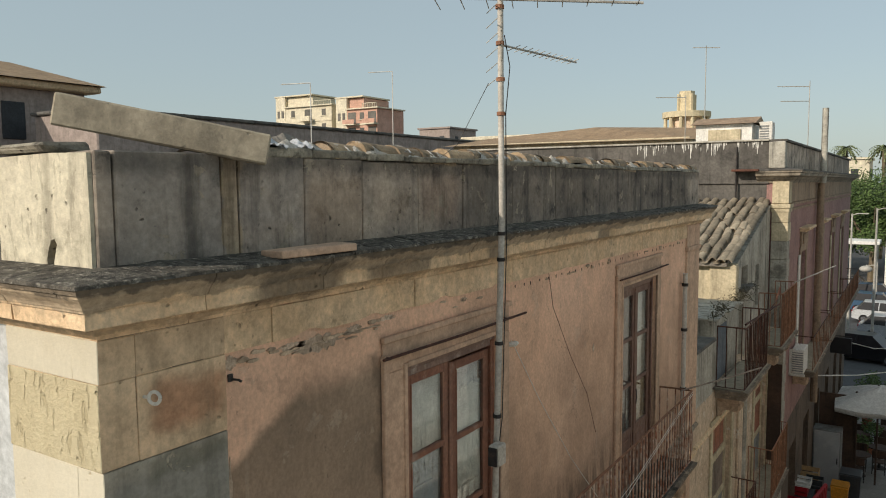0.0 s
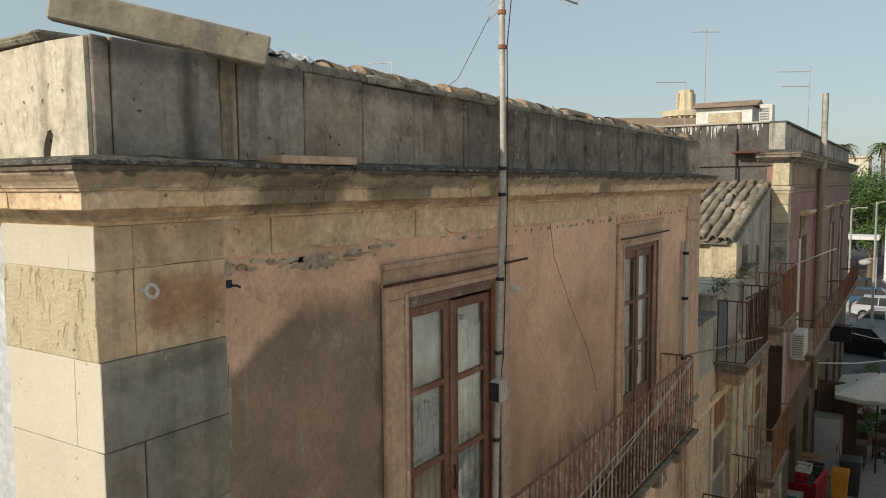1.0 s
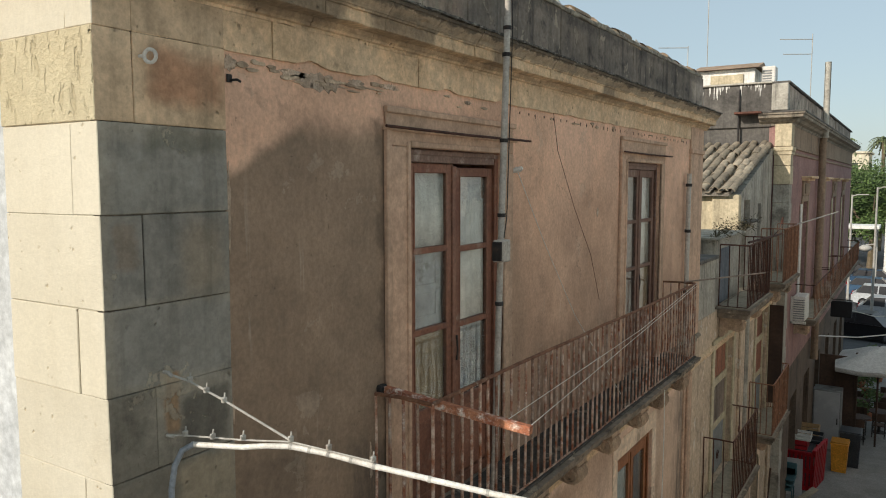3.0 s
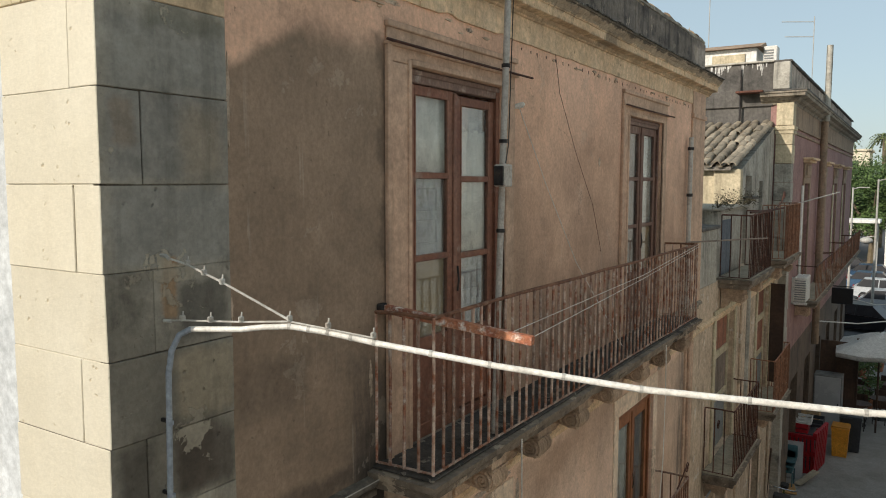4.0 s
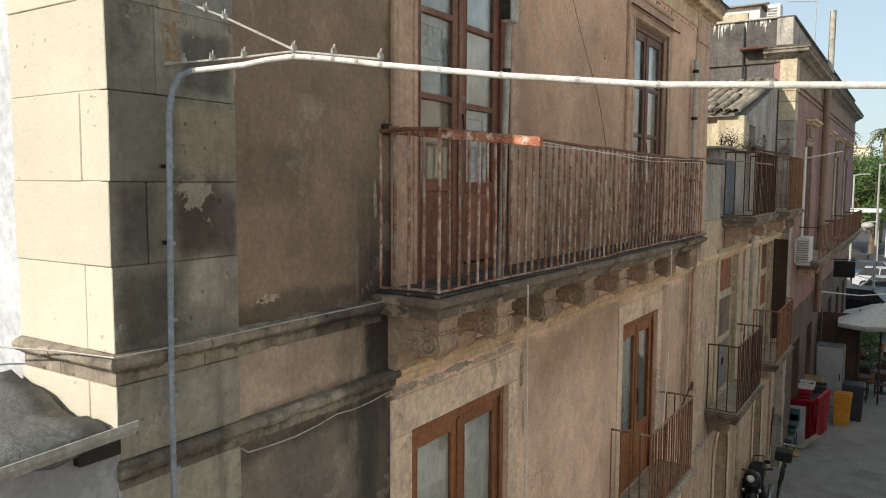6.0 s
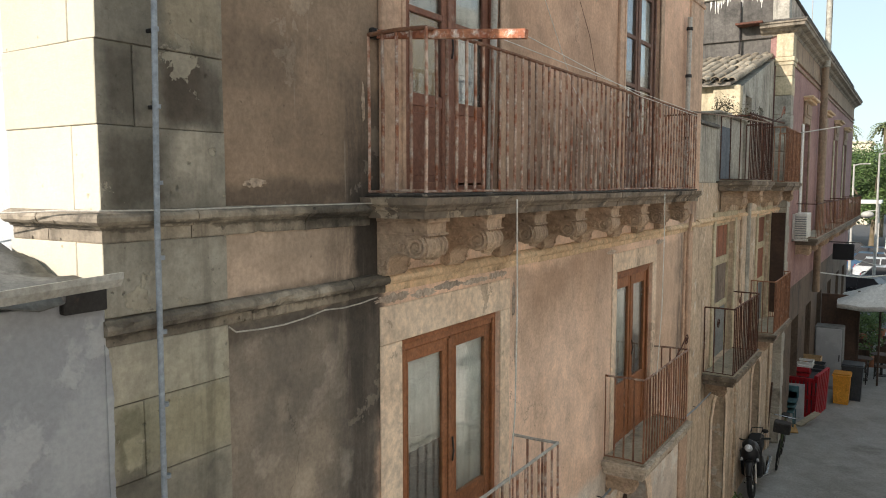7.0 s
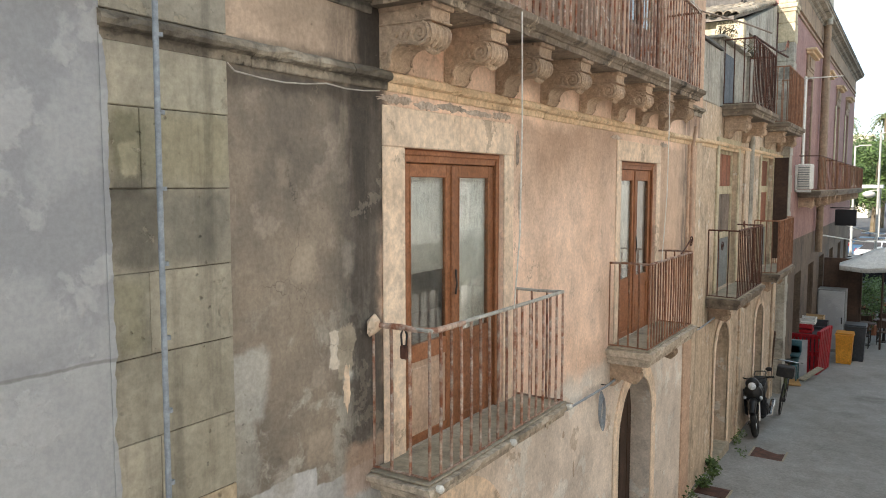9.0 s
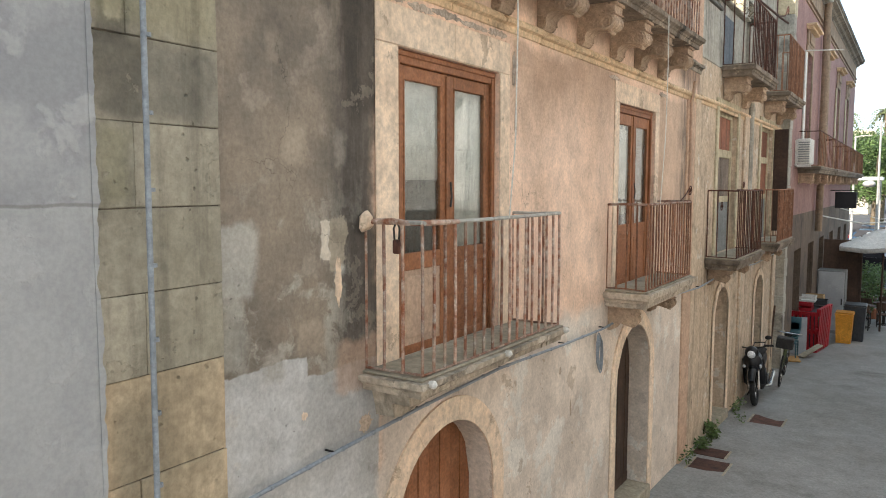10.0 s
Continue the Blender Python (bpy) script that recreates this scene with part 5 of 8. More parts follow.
part("bar", bar.turned(Matrix.Translation(a) @ pose(0, 0, 0, 0, 0, math.degrees(math.atan2(-d.x, d.y))) @ pose(0, 0, 0, math.degrees(math.asin(d.z / d.length)), 0, 0)), FLAKE, t)
part("wall_plate", Build().box(-0.01, 0.03, 1.88, 1.95, 6.41, 6.47, 0.008), IRON, t)

# ---- pole and aerials ----
def mast_x(z):
    return 0.31 - 0.0133 * (z - 7.2)


def mast_y(z):
    return min(2.80 + 0.077 * (z - 7.2), 2.92)


pole = thing("aerial_mast", (0.24, 2.93, 5.54), "pale painted steel mast with two television aerials", "aerial mast")
part("mast", Build().tube([(0.32, 2.70, 5.54), (0.31, 2.80, 7.2), (0.29, 2.915, 8.7)], 0.022, 10), MASTPAINT, pole, smooth=True)
part("mast_top", Build().tube([(0.29, 2.915, 8.68), (0.28, 2.92, 9.5), (0.27, 2.93, 10.3)], 0.02, 10), MASTPAINT, pole, smooth=True)
for z in (6.85, 7.42, 7.9, 8.45, 8.62, 9.4, 9.62, 9.85, 10.08):
    part("clamp", Build().tube([(mast_x(z), mast_y(z), z - 0.012), (mast_x(z), mast_y(z), z + 0.012)], 0.029, 10), RUST if z > 9 else IRON, pole)
part("junction_box", Build().box(0.325, 0.40, 2.66, 2.77, 7.13, 7.27, 0.008), MASTPAINT, pole)
part("junction_box_lid", Build().box(0.33, 0.395, 2.645, 2.662, 7.14, 7.26, 0.004), IRON, pole)
side, ahead = Vector((0.843, 0.537, 0)), Vector((-0.537, 0.843, 0))
top = Vector((0.27, 2.93, 10.125))
boom = part("boom", Build().tube([top - side * 0.45 + Vector((0, 0, 0.02)), top + side * 0.95 + ahead * 0.1], 0.009, 6), ZINC, pole)
for k in range(9):
    c = top + side * (-0.42 + k * 0.165)
    e = (ahead * 0.9 + side * 0.12).normalized() * (0.26 - 0.012 * k)
    part("rod", Build().tube([c - e, c + e], 0.0035, 5), ZINC, boom)
c0 = Vector((0.28, 2.93, 9.84))
boom = part("boom", Build().tube([c0, c0 + Vector((0.13, 0.93, 0.0))], 0.008, 6), ZINC, pole)
for k in range(11):
    c = c0 + Vector((0.13, 0.93, 0)) * (0.15 + 0.08 * k)
    part("rod", Build().tube([c - Vector((0.05, -0.007, 0.012)), c + Vector((0.05, -0.007, 0.012))], 0.003, 5), ZINC, boom)
for k in range(6):
    z = 9.62 + k * 0.095
    part("rod", Build().tube([(0.14, 2.98, z - 0.03), (0.30, 2.90, z + 0.03)], 0.003, 5), ZINC, pole)
part("guy_wire", Build().tube([(0.2, 2.9, 9.6), (0.05, 2.75, 9.2), (-0.05, 2.7, 9.12)], 0.002, 4), IRON, pole)
part("guy_wire", Build().tube([(0.28, 2.95, 9.6), (0.2, 3.1, 9.0), (0.02, 3.35, 8.62)], 0.002, 4), IRON, pole)
part("aerial_lead", Build().tube([(0.3, 2.93, 9.9), (0.33, 2.95, 9.7), (0.305, 2.94, 9.4), (0.318, 2.93, 8.6), (0.337, 2.83, 7.4), (0.36, 2.75, 7.28)], 0.0035, 5), IRON, pole)

# ---- conduit, cables, wires ----
con = thing("conduit", (0.045, 0.42, 0.0), "grey plastic conduit running down the corner stones", "conduit")
line = [(0.085, 0.385, 0.3), (0.085, 0.387, 2.5), (0.085, 0.393, 4.5), (0.085, 0.40, 5.45), (0.085, 0.412, 6.0), (0.085, 0.42, 6.40), (0.088, 0.435, 6.49), (0.10, 0.465, 6.55), (0.13, 0.50, 6.572)]
part("pipe", Build().tube(line, 0.012, 10), PVC, con, smooth=True)
for k in range(20):
    z = 0.5 + 0.3 * k
    y = 0.385 + 0.035 * z / 6.4
    part("clamp", Build().tube([(0.085, y, z - 0.008), (0.085, y, z + 0.008)], 0.0152, 8), PVC, con)
    if z > 5.6:
        part("clip", Build().box(0.016, 0.078, y + 0.004, y + 0.018, z - 0.008, z + 0.008, 0.003), IRON, con)
cab = thing("overhead_cable", (0.1, 0.5, 6.57), "thick white sheathed cable crossing the street", "cable")
pts = [(0.12, 0.497, 6.570), (0.22, 0.525, 6.575), (0.35, 0.56, 6.583), (0.45, 0.59, 6.598), (0.55, 0.62, 6.606), (0.70, 0.67, 6.590), (0.88, 0.72, 6.563), (1.3, 0.845, 6.51), (1.8, 0.995, 6.462), (2.45, 1.19, 6.44), (3.4, 1.47, 6.46), (4.5, 1.8, 6.53), (5.6, 2.12, 6.65)]
part("sheath", Build().tube(pts, 0.0115, 10), CABLE, cab, smooth=True)
part("messenger_wire", Build().tube([(0.03, 0.46, 6.60), (0.09, 0.49, 6.603), (0.35, 0.56, 6.612), (0.55, 0.62, 6.625), (0.88, 0.715, 6.582)], 0.004, 6), ZINC, cab)
part("messenger_wire", Build().tube([(0.03, 0.455, 6.86), (0.11, 0.50, 6.83), (0.27, 0.54, 6.765), (0.55, 0.62, 6.63)], 0.005, 6), ZINC, cab)
part("hook", Build().tube([(-0.01, 0.45, 6.865), (0.04, 0.455, 6.865), (0.06, 0.46, 6.85)], 0.008, 6), ZINC, cab)
part("hook", Build().tube([(-0.01, 0.45, 6.60), (0.05, 0.465, 6.60)], 0.008, 6), ZINC, cab)
for x, y, z in ((0.09, 0.49, 6.612), (0.22, 0.52, 6.615), (0.35, 0.56, 6.622), (0.55, 0.62, 6.637), (0.70, 0.67, 6.617), (0.88, 0.715, 6.592), (0.11, 0.505, 6.835), (0.19, 0.52, 6.80), (0.27, 0.54, 6.767)):
    part("clamp", Build().box(x - 0.008, x + 0.008, y - 0.012, y + 0.012, z - 0.012, z + 0.012, 0.004).tube([(x, y, z), (x, y + 0.004, z + 0.028)], 0.004, 5).tube([(x + 0.006, y - 0.012, z), (x + 0.012, y - 0.02, z + 0.014)], 0.0035, 5), ZINC, cab)
for (x0, y0, z0), (x1, y1, z1) in zip(pts[4:], pts[5:]):
    for u in (0.0, 0.5):
        p = Vector((x0, y0, z0)).lerp(Vector((x1, y1, z1)), u)
        q = (Vector((x1, y1, z1)) - Vector((x0, y0, z0))).normalized() * 0.006
        part("tie", Build().tube([p - q, p + q], 0.0135, 8), ZINC, cab)


def wire(name, pts, r, material, label):
    return tagged(part(name, Build().tube(pts, r, 5), material), label, "wire")


wire("hanging_wire", [(0.01, 4.25, 8.3), (0.02, 4.35, 7.9), (0.015, 4.75, 7.4), (0.02, 5.15, 6.95), (0.015, 5.4, 6.5)], 0.0022, RUST_DARK, "thin dark wire hanging down the stained plaster")
wire("hanging_wire", [(0.01, 3.6, 7.75), (0.02, 4.1, 7.15), (0.03, 4.75, 6.45), (0.25, 5.4, 5.6)], 0.003, CABLE, "thin pale wire slung down to the balcony")
wire("wall_cable", [(0.03, 0.80, 4.95), (0.03, 0.84, 4.92), (0.03, 1.0, 4.908), (0.03, 1.15, 4.905), (0.03, 1.3, 4.915), (0.03, 1.45, 4.935), (0.03, 1.6, 4.925), (0.03, 1.75, 4.93), (0.03, 1.9, 4.945)], 0.004, MASTPAINT, "grey cable under the string course")
STRUNG = [(0.05, 0.7, 2.33), (0.055, 1.5, 2.38), (0.055, 2.3, 2.42), (0.055, 3.4, 2.45), (0.055, 4.6, 2.41), (0.055, 5.6, 2.39), (0.07, 6.8, 2.46), (0.07, 8.0, 2.42), (0.07, 9.4, 2.36), (0.12, 11.0, 2.44), (0.12, 13.5, 2.34), (0.19, 17.0, 2.42)]
strung = thing("wall_cable", STRUNG[0], "thick grey cable strung along the house front with ties", "cable")
part("sheath", Build().tube(STRUNG, 0.0115, 8), PVC, strung, smooth=True)
for (x0, y0, z0), (x1, y1, z1) in zip(STRUNG[:9], STRUNG[1:]):
    for k in range(3):
        u = (k + 0.3) / 3
        x, y, z = x0 + (x1 - x0) * u, y0 + (y1 - y0) * u, z0 + (z1 - z0) * u
        part("tie", Build().tube([(x, y - 0.008, z), (x, y + 0.008, z)], 0.0145, 8), PVC, strung)
    part("bracket", Build().tube([(0.0, y1, z1 + 0.012), (x1, y1, z1 + 0.012)], 0.006, 6), IRON, strung)
wire("drop_wire", [(0.47, 2.80, 5.50), (0.475, 2.805, 4.8), (0.468, 2.80, 4.1), (0.43, 2.80, 3.61)], 0.005, CABLE, "pale cable hanging from the long balcony")
wire("drop_wire", [(0.47, 6.12, 5.50), (0.475, 6.12, 5.0), (0.472, 6.11, 4.3), (0.44, 6.1, 3.63)], 0.005, CABLE, "pale cable hanging from the long balcony")
for dz in (0.0, 0.03):
    wire("washing_line", [(0.91 - 5 * dz, 1.97, 6.355), (0.62, 4.8, 6.34 + dz), (0.41, 7.6, 6.40 + dz)], 0.0025, CABLE, "pale washing line along the balcony railing")
wire("ledge_cable", [(-2.2, -0.25, 5.40), (-0.9, 0.02, 5.46), (-0.2, 0.13, 5.49), (0.075, 0.16, 5.495), (0.085, 0.5, 5.49), (0.08, 1.0, 5.492), (0.08, 1.8, 5.49)], 0.0035, MASTPAINT, "pale cable laid along the string course")
coil = thing("cable_coil", (0.05, 5.5, 2.0), "coil of grey cable hanging on the wall", "cable coil")
for k in range(4):
    part("loop", Build().tube([(0.04 + 0.008 * k, 5.5 + 0.06 * math.cos(u), 2.19 - 0.02 * k + 0.17 * math.sin(u)) for u in [i * math.pi / 8 for i in range(17)]], 0.006, 6), PVC, coil)

bolt = thing("eye_bolt", (0, 0.39, 8.11), "white painted iron eye bolt in the corner stone", "eye bolt")
part("shank", Build().tube([(0.0, 0.386, 8.112), (0.045, 0.397, 8.111)], 0.007, 8), CABLE, bolt)
part("ring", Build().tube([(0.066 + 0.022 * math.cos(u), 0.404 + 0.010 * math.cos(u), 8.110 + 0.025 * math.sin(u)) for u in [i * math.pi / 8 for i in range(17)]], 0.0075, 8), CABLE, bolt, smooth=True)
t = thing("iron_bracket", (0, 0.84, 8.1), "small dark iron bracket under the stone course", "bracket")
part("plate", Build().box(0.0, 0.010, 0.83, 0.86, 8.065, 8.10, 0.003), IRON, t)
part("hook", Build().tube([(0.01, 0.85, 8.075), (0.04, 0.86, 8.075), (0.05, 0.87, 8.065)], 0.006, 6), IRON, t)
t = thing("hole_patch", (0, 3.55, 7.72), "small white porcelain insulator on the wall", "insulator")
part("insulator", Build().tube([(0.0, 3.58, 7.72), (0.05, 3.59, 7.73), (0.07, 3.59, 7.74)], [0.02, 0.022, 0.012], 10), CABLE, t, smooth=True)
dp = thing("downpipe", (0.06, 8.5, 5.5), "grey downpipe at the corner of the house", "downpipe")
part("pipe", Build().tube([(0.06, 8.5, 5.5), (0.06, 8.5, 7.75)], 0.03, 10), MASTPAINT, dp, smooth=True)
part("pipe", Build().tube([(0.04, 8.82, 2.9), (0.04, 8.8, 4.9), (0.08, 8.8, 5.2)], 0.022, 10), SURROUND_UP, dp, smooth=True)
for z in (6.2, 7.0, 7.6):
    part("clamp", Build().tube([(0.06, 8.5, z - 0.02), (0.06, 8.5, z + 0.02)], 0.041, 10), IRON, dp)

# ---- low neighbour beside the corner ----
tagged(part("wall_neighbour", Build().box(-0.4, 0.026, -9.0, 0.199, -0.6, 5.16, 0.004), GREYWALL), "new grey cement render on the low neighbouring house", "wall", kind="structure")
r = random.Random(21)
lip = [(0.19, -0.3)] + [(0.212 + 0.02 * noise.noise((k * 0.06, 1, 0)) + 0.012 * noise.noise((k * 0.31, 2, 0)) + r.uniform(-0.003, 0.003), -0.3 + 0.024 * k) for k in range(220)] + [(0.19, 4.98)]
tagged(part("render_edge", Build().prism(lip, 0.0, 0.031), GREYWALL), "ragged edge of the new cement render over the stones", "render", kind="structure")
b = Build()
for i in range(41):
    for j in range(19):
        x, y = 0.06 - 0.09 * j, 0.17 - 0.12 * i
        b.v.append((x, y, 5.20 + 0.10 * min(1, j / 6) + 0.05 * noise.noise((x * 4, y * 4, 1)) + 0.03 * noise.noise((x * 11, y * 9, 2)) - 0.02 * (j == 0)))
b.f = [(i * 19 + j, i * 19 + j + 1, (i + 1) * 19 + j + 1, (i + 1) * 19 + j) for i in range(40) for j in range(18)]
ob = tagged(part("roof_sheet", b, worn("grey_roof_felt", "74746f", "62625e", "45433f", 3.0, 30.0, 0.4, rough=0.7, bump=0.7, depth=0.01, vary=0.0), smooth=True), "crumpled grey roofing felt on the low roof", "roofing felt", kind="structure")
ob.modifiers.new("thickness", "SOLIDIFY").thickness = 0.008
t = thing("gutter", (0.12, 0.18, 5.25), "white painted metal gutter of the low roof", "gutter")
prof = [(0.0, 0.0), (0.05, 0.0), (0.07, 0.03), (0.075, 0.055), (0.068, 0.055), (0.062, 0.033), (0.046, 0.008), (0.0, 0.008)]
part("channel", Build().sweep([(o + 0.04, z + 5.215) for o, z in prof], [(0.04, -6.0), (0.055, 0.19)]).turned(pose(0, 0.19, 5.24, 2.5, 0, 0) @ pose(0, -0.19, -5.24)), ZINC, t)
part("end_box", Build().box(0.0, 0.06, 0.02, 0.19, 5.12, 5.21, 0.005), IRON, t)
tagged(part("roof_neighbour", Build().box(-8, -0.4, -9, 0.19, 5.0, 5.2), SLATE), "flat roof of the low neighbouring house", "roof", kind="structure")

# ---- the house across the street ----
HOLES_O = [(y, y + 1.1, z, z + 2.2) for y in (-6.0, -2.5, 1.0, 4.5, 11.5, 18.0) for z in (0.2, 3.5, 6.9)]
tagged(part("wall_opposite", pierced(-12, 26, -1.6, 9.4, 5.6, 6.0, HOLES_O), WHITEWALL), "white plastered house front across the street", "wall", kind="structure")
tagged(part("wall_opposite_back", Build().box(9, 9.3, -12, 26, -1.6, 9.4), INSIDE), "plain back wall of the house across", "wall", kind="structure")
tagged(part("roof_opposite", Build().box(6, 9, -12, 26, 9.2, 9.4), SLATE), "flat roof of the house across", "roof", kind="structure")
for y0, y1 in ((8.5, 16.5), (-1.0, 6.5)):
    t = thing("balcony", (5.6, y0, 3.4), "balcony with a dark iron railing across the street", "balcony", "balconies across the street")
    part("slab", Build().box(4.75, 5.62, y0, y1, 3.36, 3.5, 0.01), WHITEWALL, t)
    railing(t, [(5.6, y0 + 0.05), (4.8, y0 + 0.05), (4.8, y1 - 0.05), (5.6, y1 - 0.05)], 3.5, 4.5, 0.12, IRON, 0.008, seed=5)

# scars where the plaster has come away
SCAR = worn("bare_rubble", "d2b79c", "b39a80", "5a4c3e", 9.0, 40.0, 0.8, bump=1.0, depth=0.012, pits=0.9, vary=0.15)
q = random.Random(91)
for y, z, w, h in ((0.825, 7.52, 0.03, 0.42), (0.85, 8.15, 0.09, 0.07), (1.45, 8.13, 0.42, 0.10), (1.25, 8.15, 0.2, 0.05), (1.72, 8.155, 0.16, 0.05), (2.02, 8.17, 0.2, 0.035), (0.822, 6.6, 0.02, 0.12), (1.82, 6.05, 0.03, 0.25), (2.9, 8.16, 0.1, 0.03), (1.0, 5.60, 0.16, 0.05), (5.35, 7.35, 0.05, 0.09), (4.65, 2.15, 0.05, 0.07), (4.9, 1.75, 0.03, 0.16), (1.85, 2.45, 0.14, 0.12), (1.34, 2.62, 0.05, 0.05), (1.62, 3.3, 0.07, 0.28)):
    n = 34
    pts = [(y + w * 0.5 * math.cos(2 * math.pi * k / n) * q.uniform(0.55, 1.1), z + h * 0.5 * math.sin(2 * math.pi * k / n) * q.uniform(0.55, 1.1)) for k in range(n)]
    mat = SURROUND if z < 3.4 and y < 1.7 else SCAR
    tagged(part("plaster_scar", Build().prism(pts, -0.002, 0.0035), mat), "scar of bare rubble where plaster has fallen", "plaster scar", "plaster scars", kind="structure")
PATCHY = worn("patched_broken_plaster", "c9b7a4", "b09a86", "75655a", 8.0, 40.0, 0.6, bump=1.0, depth=0.01, pits=0.5, vary=0.2)
for y, z, w, h in ((2.1, 4.915, 0.36, 0.06), (2.42, 4.905, 0.3, 0.05), (2.72, 4.92, 0.36, 0.06), (3.08, 4.91, 0.4, 0.05), (3.42, 4.92, 0.3, 0.06), (3.68, 4.70, 0.06, 0.3), (3.72, 4.3, 0.05, 0.26), (5.9, 4.9, 0.3, 0.05), (7.6, 4.9, 0.3, 0.06)):
    n = 40
    pts = [(y + w * 0.5 * math.cos(2 * math.pi * k / n) * q.uniform(0.7, 1.15), z + h * 0.5 * math.sin(2 * math.pi * k / n) * q.uniform(0.5, 1.2)) for k in range(n)]
    tagged(part("plaster_scar", Build().prism(pts, -0.002, 0.0035 + 0.002 * q.random()), PATCHY), "pale patch of broken plaster under the moulding", "plaster scar", "plaster scars", kind="structure")
for k in range(34):
    y = 3.7 + 5.0 * k / 34 + q.uniform(-0.05, 0.05)
    tagged(part("nail_hole", Build().prism([(y - 0.007, 8.163), (y + 0.007, 8.166), (y + 0.005, 8.148 - q.uniform(0, 0.02)), (y - 0.004, 8.15)], -0.002, 0.003), DARKWOOD), "row of small holes under the stone course", "hole", "holes", kind="structure")


OCHRE = worn("ochre_plaster", "d3b899", "bfa486", "6a5e4d", 1.6, 22.0, 0.75, 0.55, bump=0.5, pits=0.3, vary=0.0, chips="d8cdbb")
PALEGREY = worn("flaking_pale_plaster", "b9b3a3", "9c9485", "4f4a42", 1.3, 22.0, 0.7, 0.7, bump=0.6, pits=0.5, vary=0.0)
ROSE = worn("rose_plaster", "a87d74", "9a7068", "6b5550", 0.9, 22.0, 0.35, 0.35, bump=0.35, vary=0.0)
CREAM = worn("cream_stucco", "ccbc98", "baa986", "756850", 1.2, 22.0, 0.55, 0.45, bump=0.4, vary=0.05)
SOOTWALL = worn("soot_black_render", "6a655e", "55514b", "2c2a28", 0.8, 16.0, 0.8, 0.6, bump=0.6, pits=0.4, vary=0.0)
DRIP = worn("white_lime_drips", "d8d5cc", "c6c2b8", "a09a90", 6.0, 30.0, 0.3, vary=0.1)
GREYBOARD = worn("weathered_boards", "8f7c6c", "7b6a5d", "50463d", 2.0, 30.0, 0.5, 0.6, bump=0.4, vary=0.2)
SHUT_RED = worn("faded_red_boards", "a8674a", "925a44", "6a4a3a", 2.0, 30.0, 0.5, 0.6, bump=0.4, vary=0.2)


# ---- middle house ----
HOLES_B = [(10.6, 12.05, 2.72, 5.02), (14.3, 15.75, 2.72, 5.02), (10.75, 11.75, -0.8, 2.15, 0.45), (14.25, 15.15, -0.9, 2.0, 0.42)]
tagged(part("wall_middle_house", pierced(9.38, 16.9, -1.2, 5.62, -0.4, -0.012, HOLES_B).mesh("wall_middle_house", OCHRE, weld=True), None), "ochre plastered front of the middle house", "wall", kind="structure")
tagged(part("terrace_floor", Build().box(-6, -0.4, 9.38, 16.9, 5.4, 5.62), SLATE), "cement terrace over the middle house", "terrace", kind="structure")
tagged(part("wall_middle_inner", Build().box(-2.2, -2.0, 9.4, 16.9, -1.0, 5.4), INSIDE), "plain room wall behind the windows", "wall", kind="structure")
moulding("string_course", [(o - 0.01, z + 0.02) for o, z in STR2], 9.42, 16.85, "worn ochre string course of the middle house", CORNICE, (0.6, 1.1), corner=False)
t = thing("terrace_wall", (0, 9.4, 5.62), "flaking pale terrace wall with black streaks", "wall", kind="structure")
part("pier", Build().box(-0.28, 0.0, 9.42, 10.55, 5.62, 6.46, 0.012, 0.006), PALEGREY, t)
part("coping", Build().box(-0.3, 0.03, 9.40, 10.57, 6.462, 6.51, 0.01, 0.005), SLATE, t)
part("door_pier", Build().box(-1.2, -0.1, 10.9, 12.9, 5.62, 6.72, 0.012, 0.006), PALEGREY, t)
for k in range(7):
    part("slab", Build().box(-1.3 + 0.01 * k, 0.0 - 0.02 * (k % 3), 10.8 + 0.3 * k, 11.12 + 0.3 * k, 6.73 + 0.006 * (k % 3), 6.755 + 0.012 * (k % 3), 0.006, 0.01), PALEGREY, t)
part("side_pier", Build().box(-0.9, -0.12, 13.6, 14.4, 5.62, 6.85, 0.012, 0.006), PALEGREY, t)
part("pier_cap", Build().box(-0.95, -0.06, 13.5, 14.5, 6.852, 6.9, 0.01, 0.006), SLATE, t)
part("door_board", Build().box(-0.13, -0.095, 11.25, 11.95, 5.64, 6.55, 0.004), worn("blue_grey_boards", "737b84", "646c75", "484b50", 2.0, 30.0, 0.4, 0.5), t)

# penthouse with the tiled roof
t = thing("roof_room", (-1.5, 13.0, 5.62), "small cream roof room with a sunlit end wall", "roof room", kind="structure")
part("wall", Build().box(-4.0, -0.18, 13.0, 13.25, 5.62, 7.42, 0.01), CREAM, t)
part("wall", pierced(13.25, 16.88, 5.62, 7.4, -0.42, -0.2, [(13.7, 14.35, 5.7, 7.3), (15.2, 15.6, 6.3, 7.2)]), PALEGREY, t)
part("gable", Build().prism([(13.25, 7.4), (16.88, 7.4), (16.88, 8.42)], -0.42, -0.2), PALEGREY, t)
part("door", Build().box(-0.34, -0.3, 13.7, 14.35, 5.7, 7.3, 0.004), GREYBOARD, t)
part("window_pane", Build().box(-0.34, -0.32, 15.2, 15.6, 6.3, 7.2), GLASS, t)
part("corner_pier", Build().box(-0.62, -0.14, 12.92, 13.1, 5.62, 7.40, 0.012, 0.004), CREAM, t)
part("sill_shelf", Build().box(-0.6, -0.2, 16.2, 16.4, 6.6, 6.66, 0.01), CREAM, t)
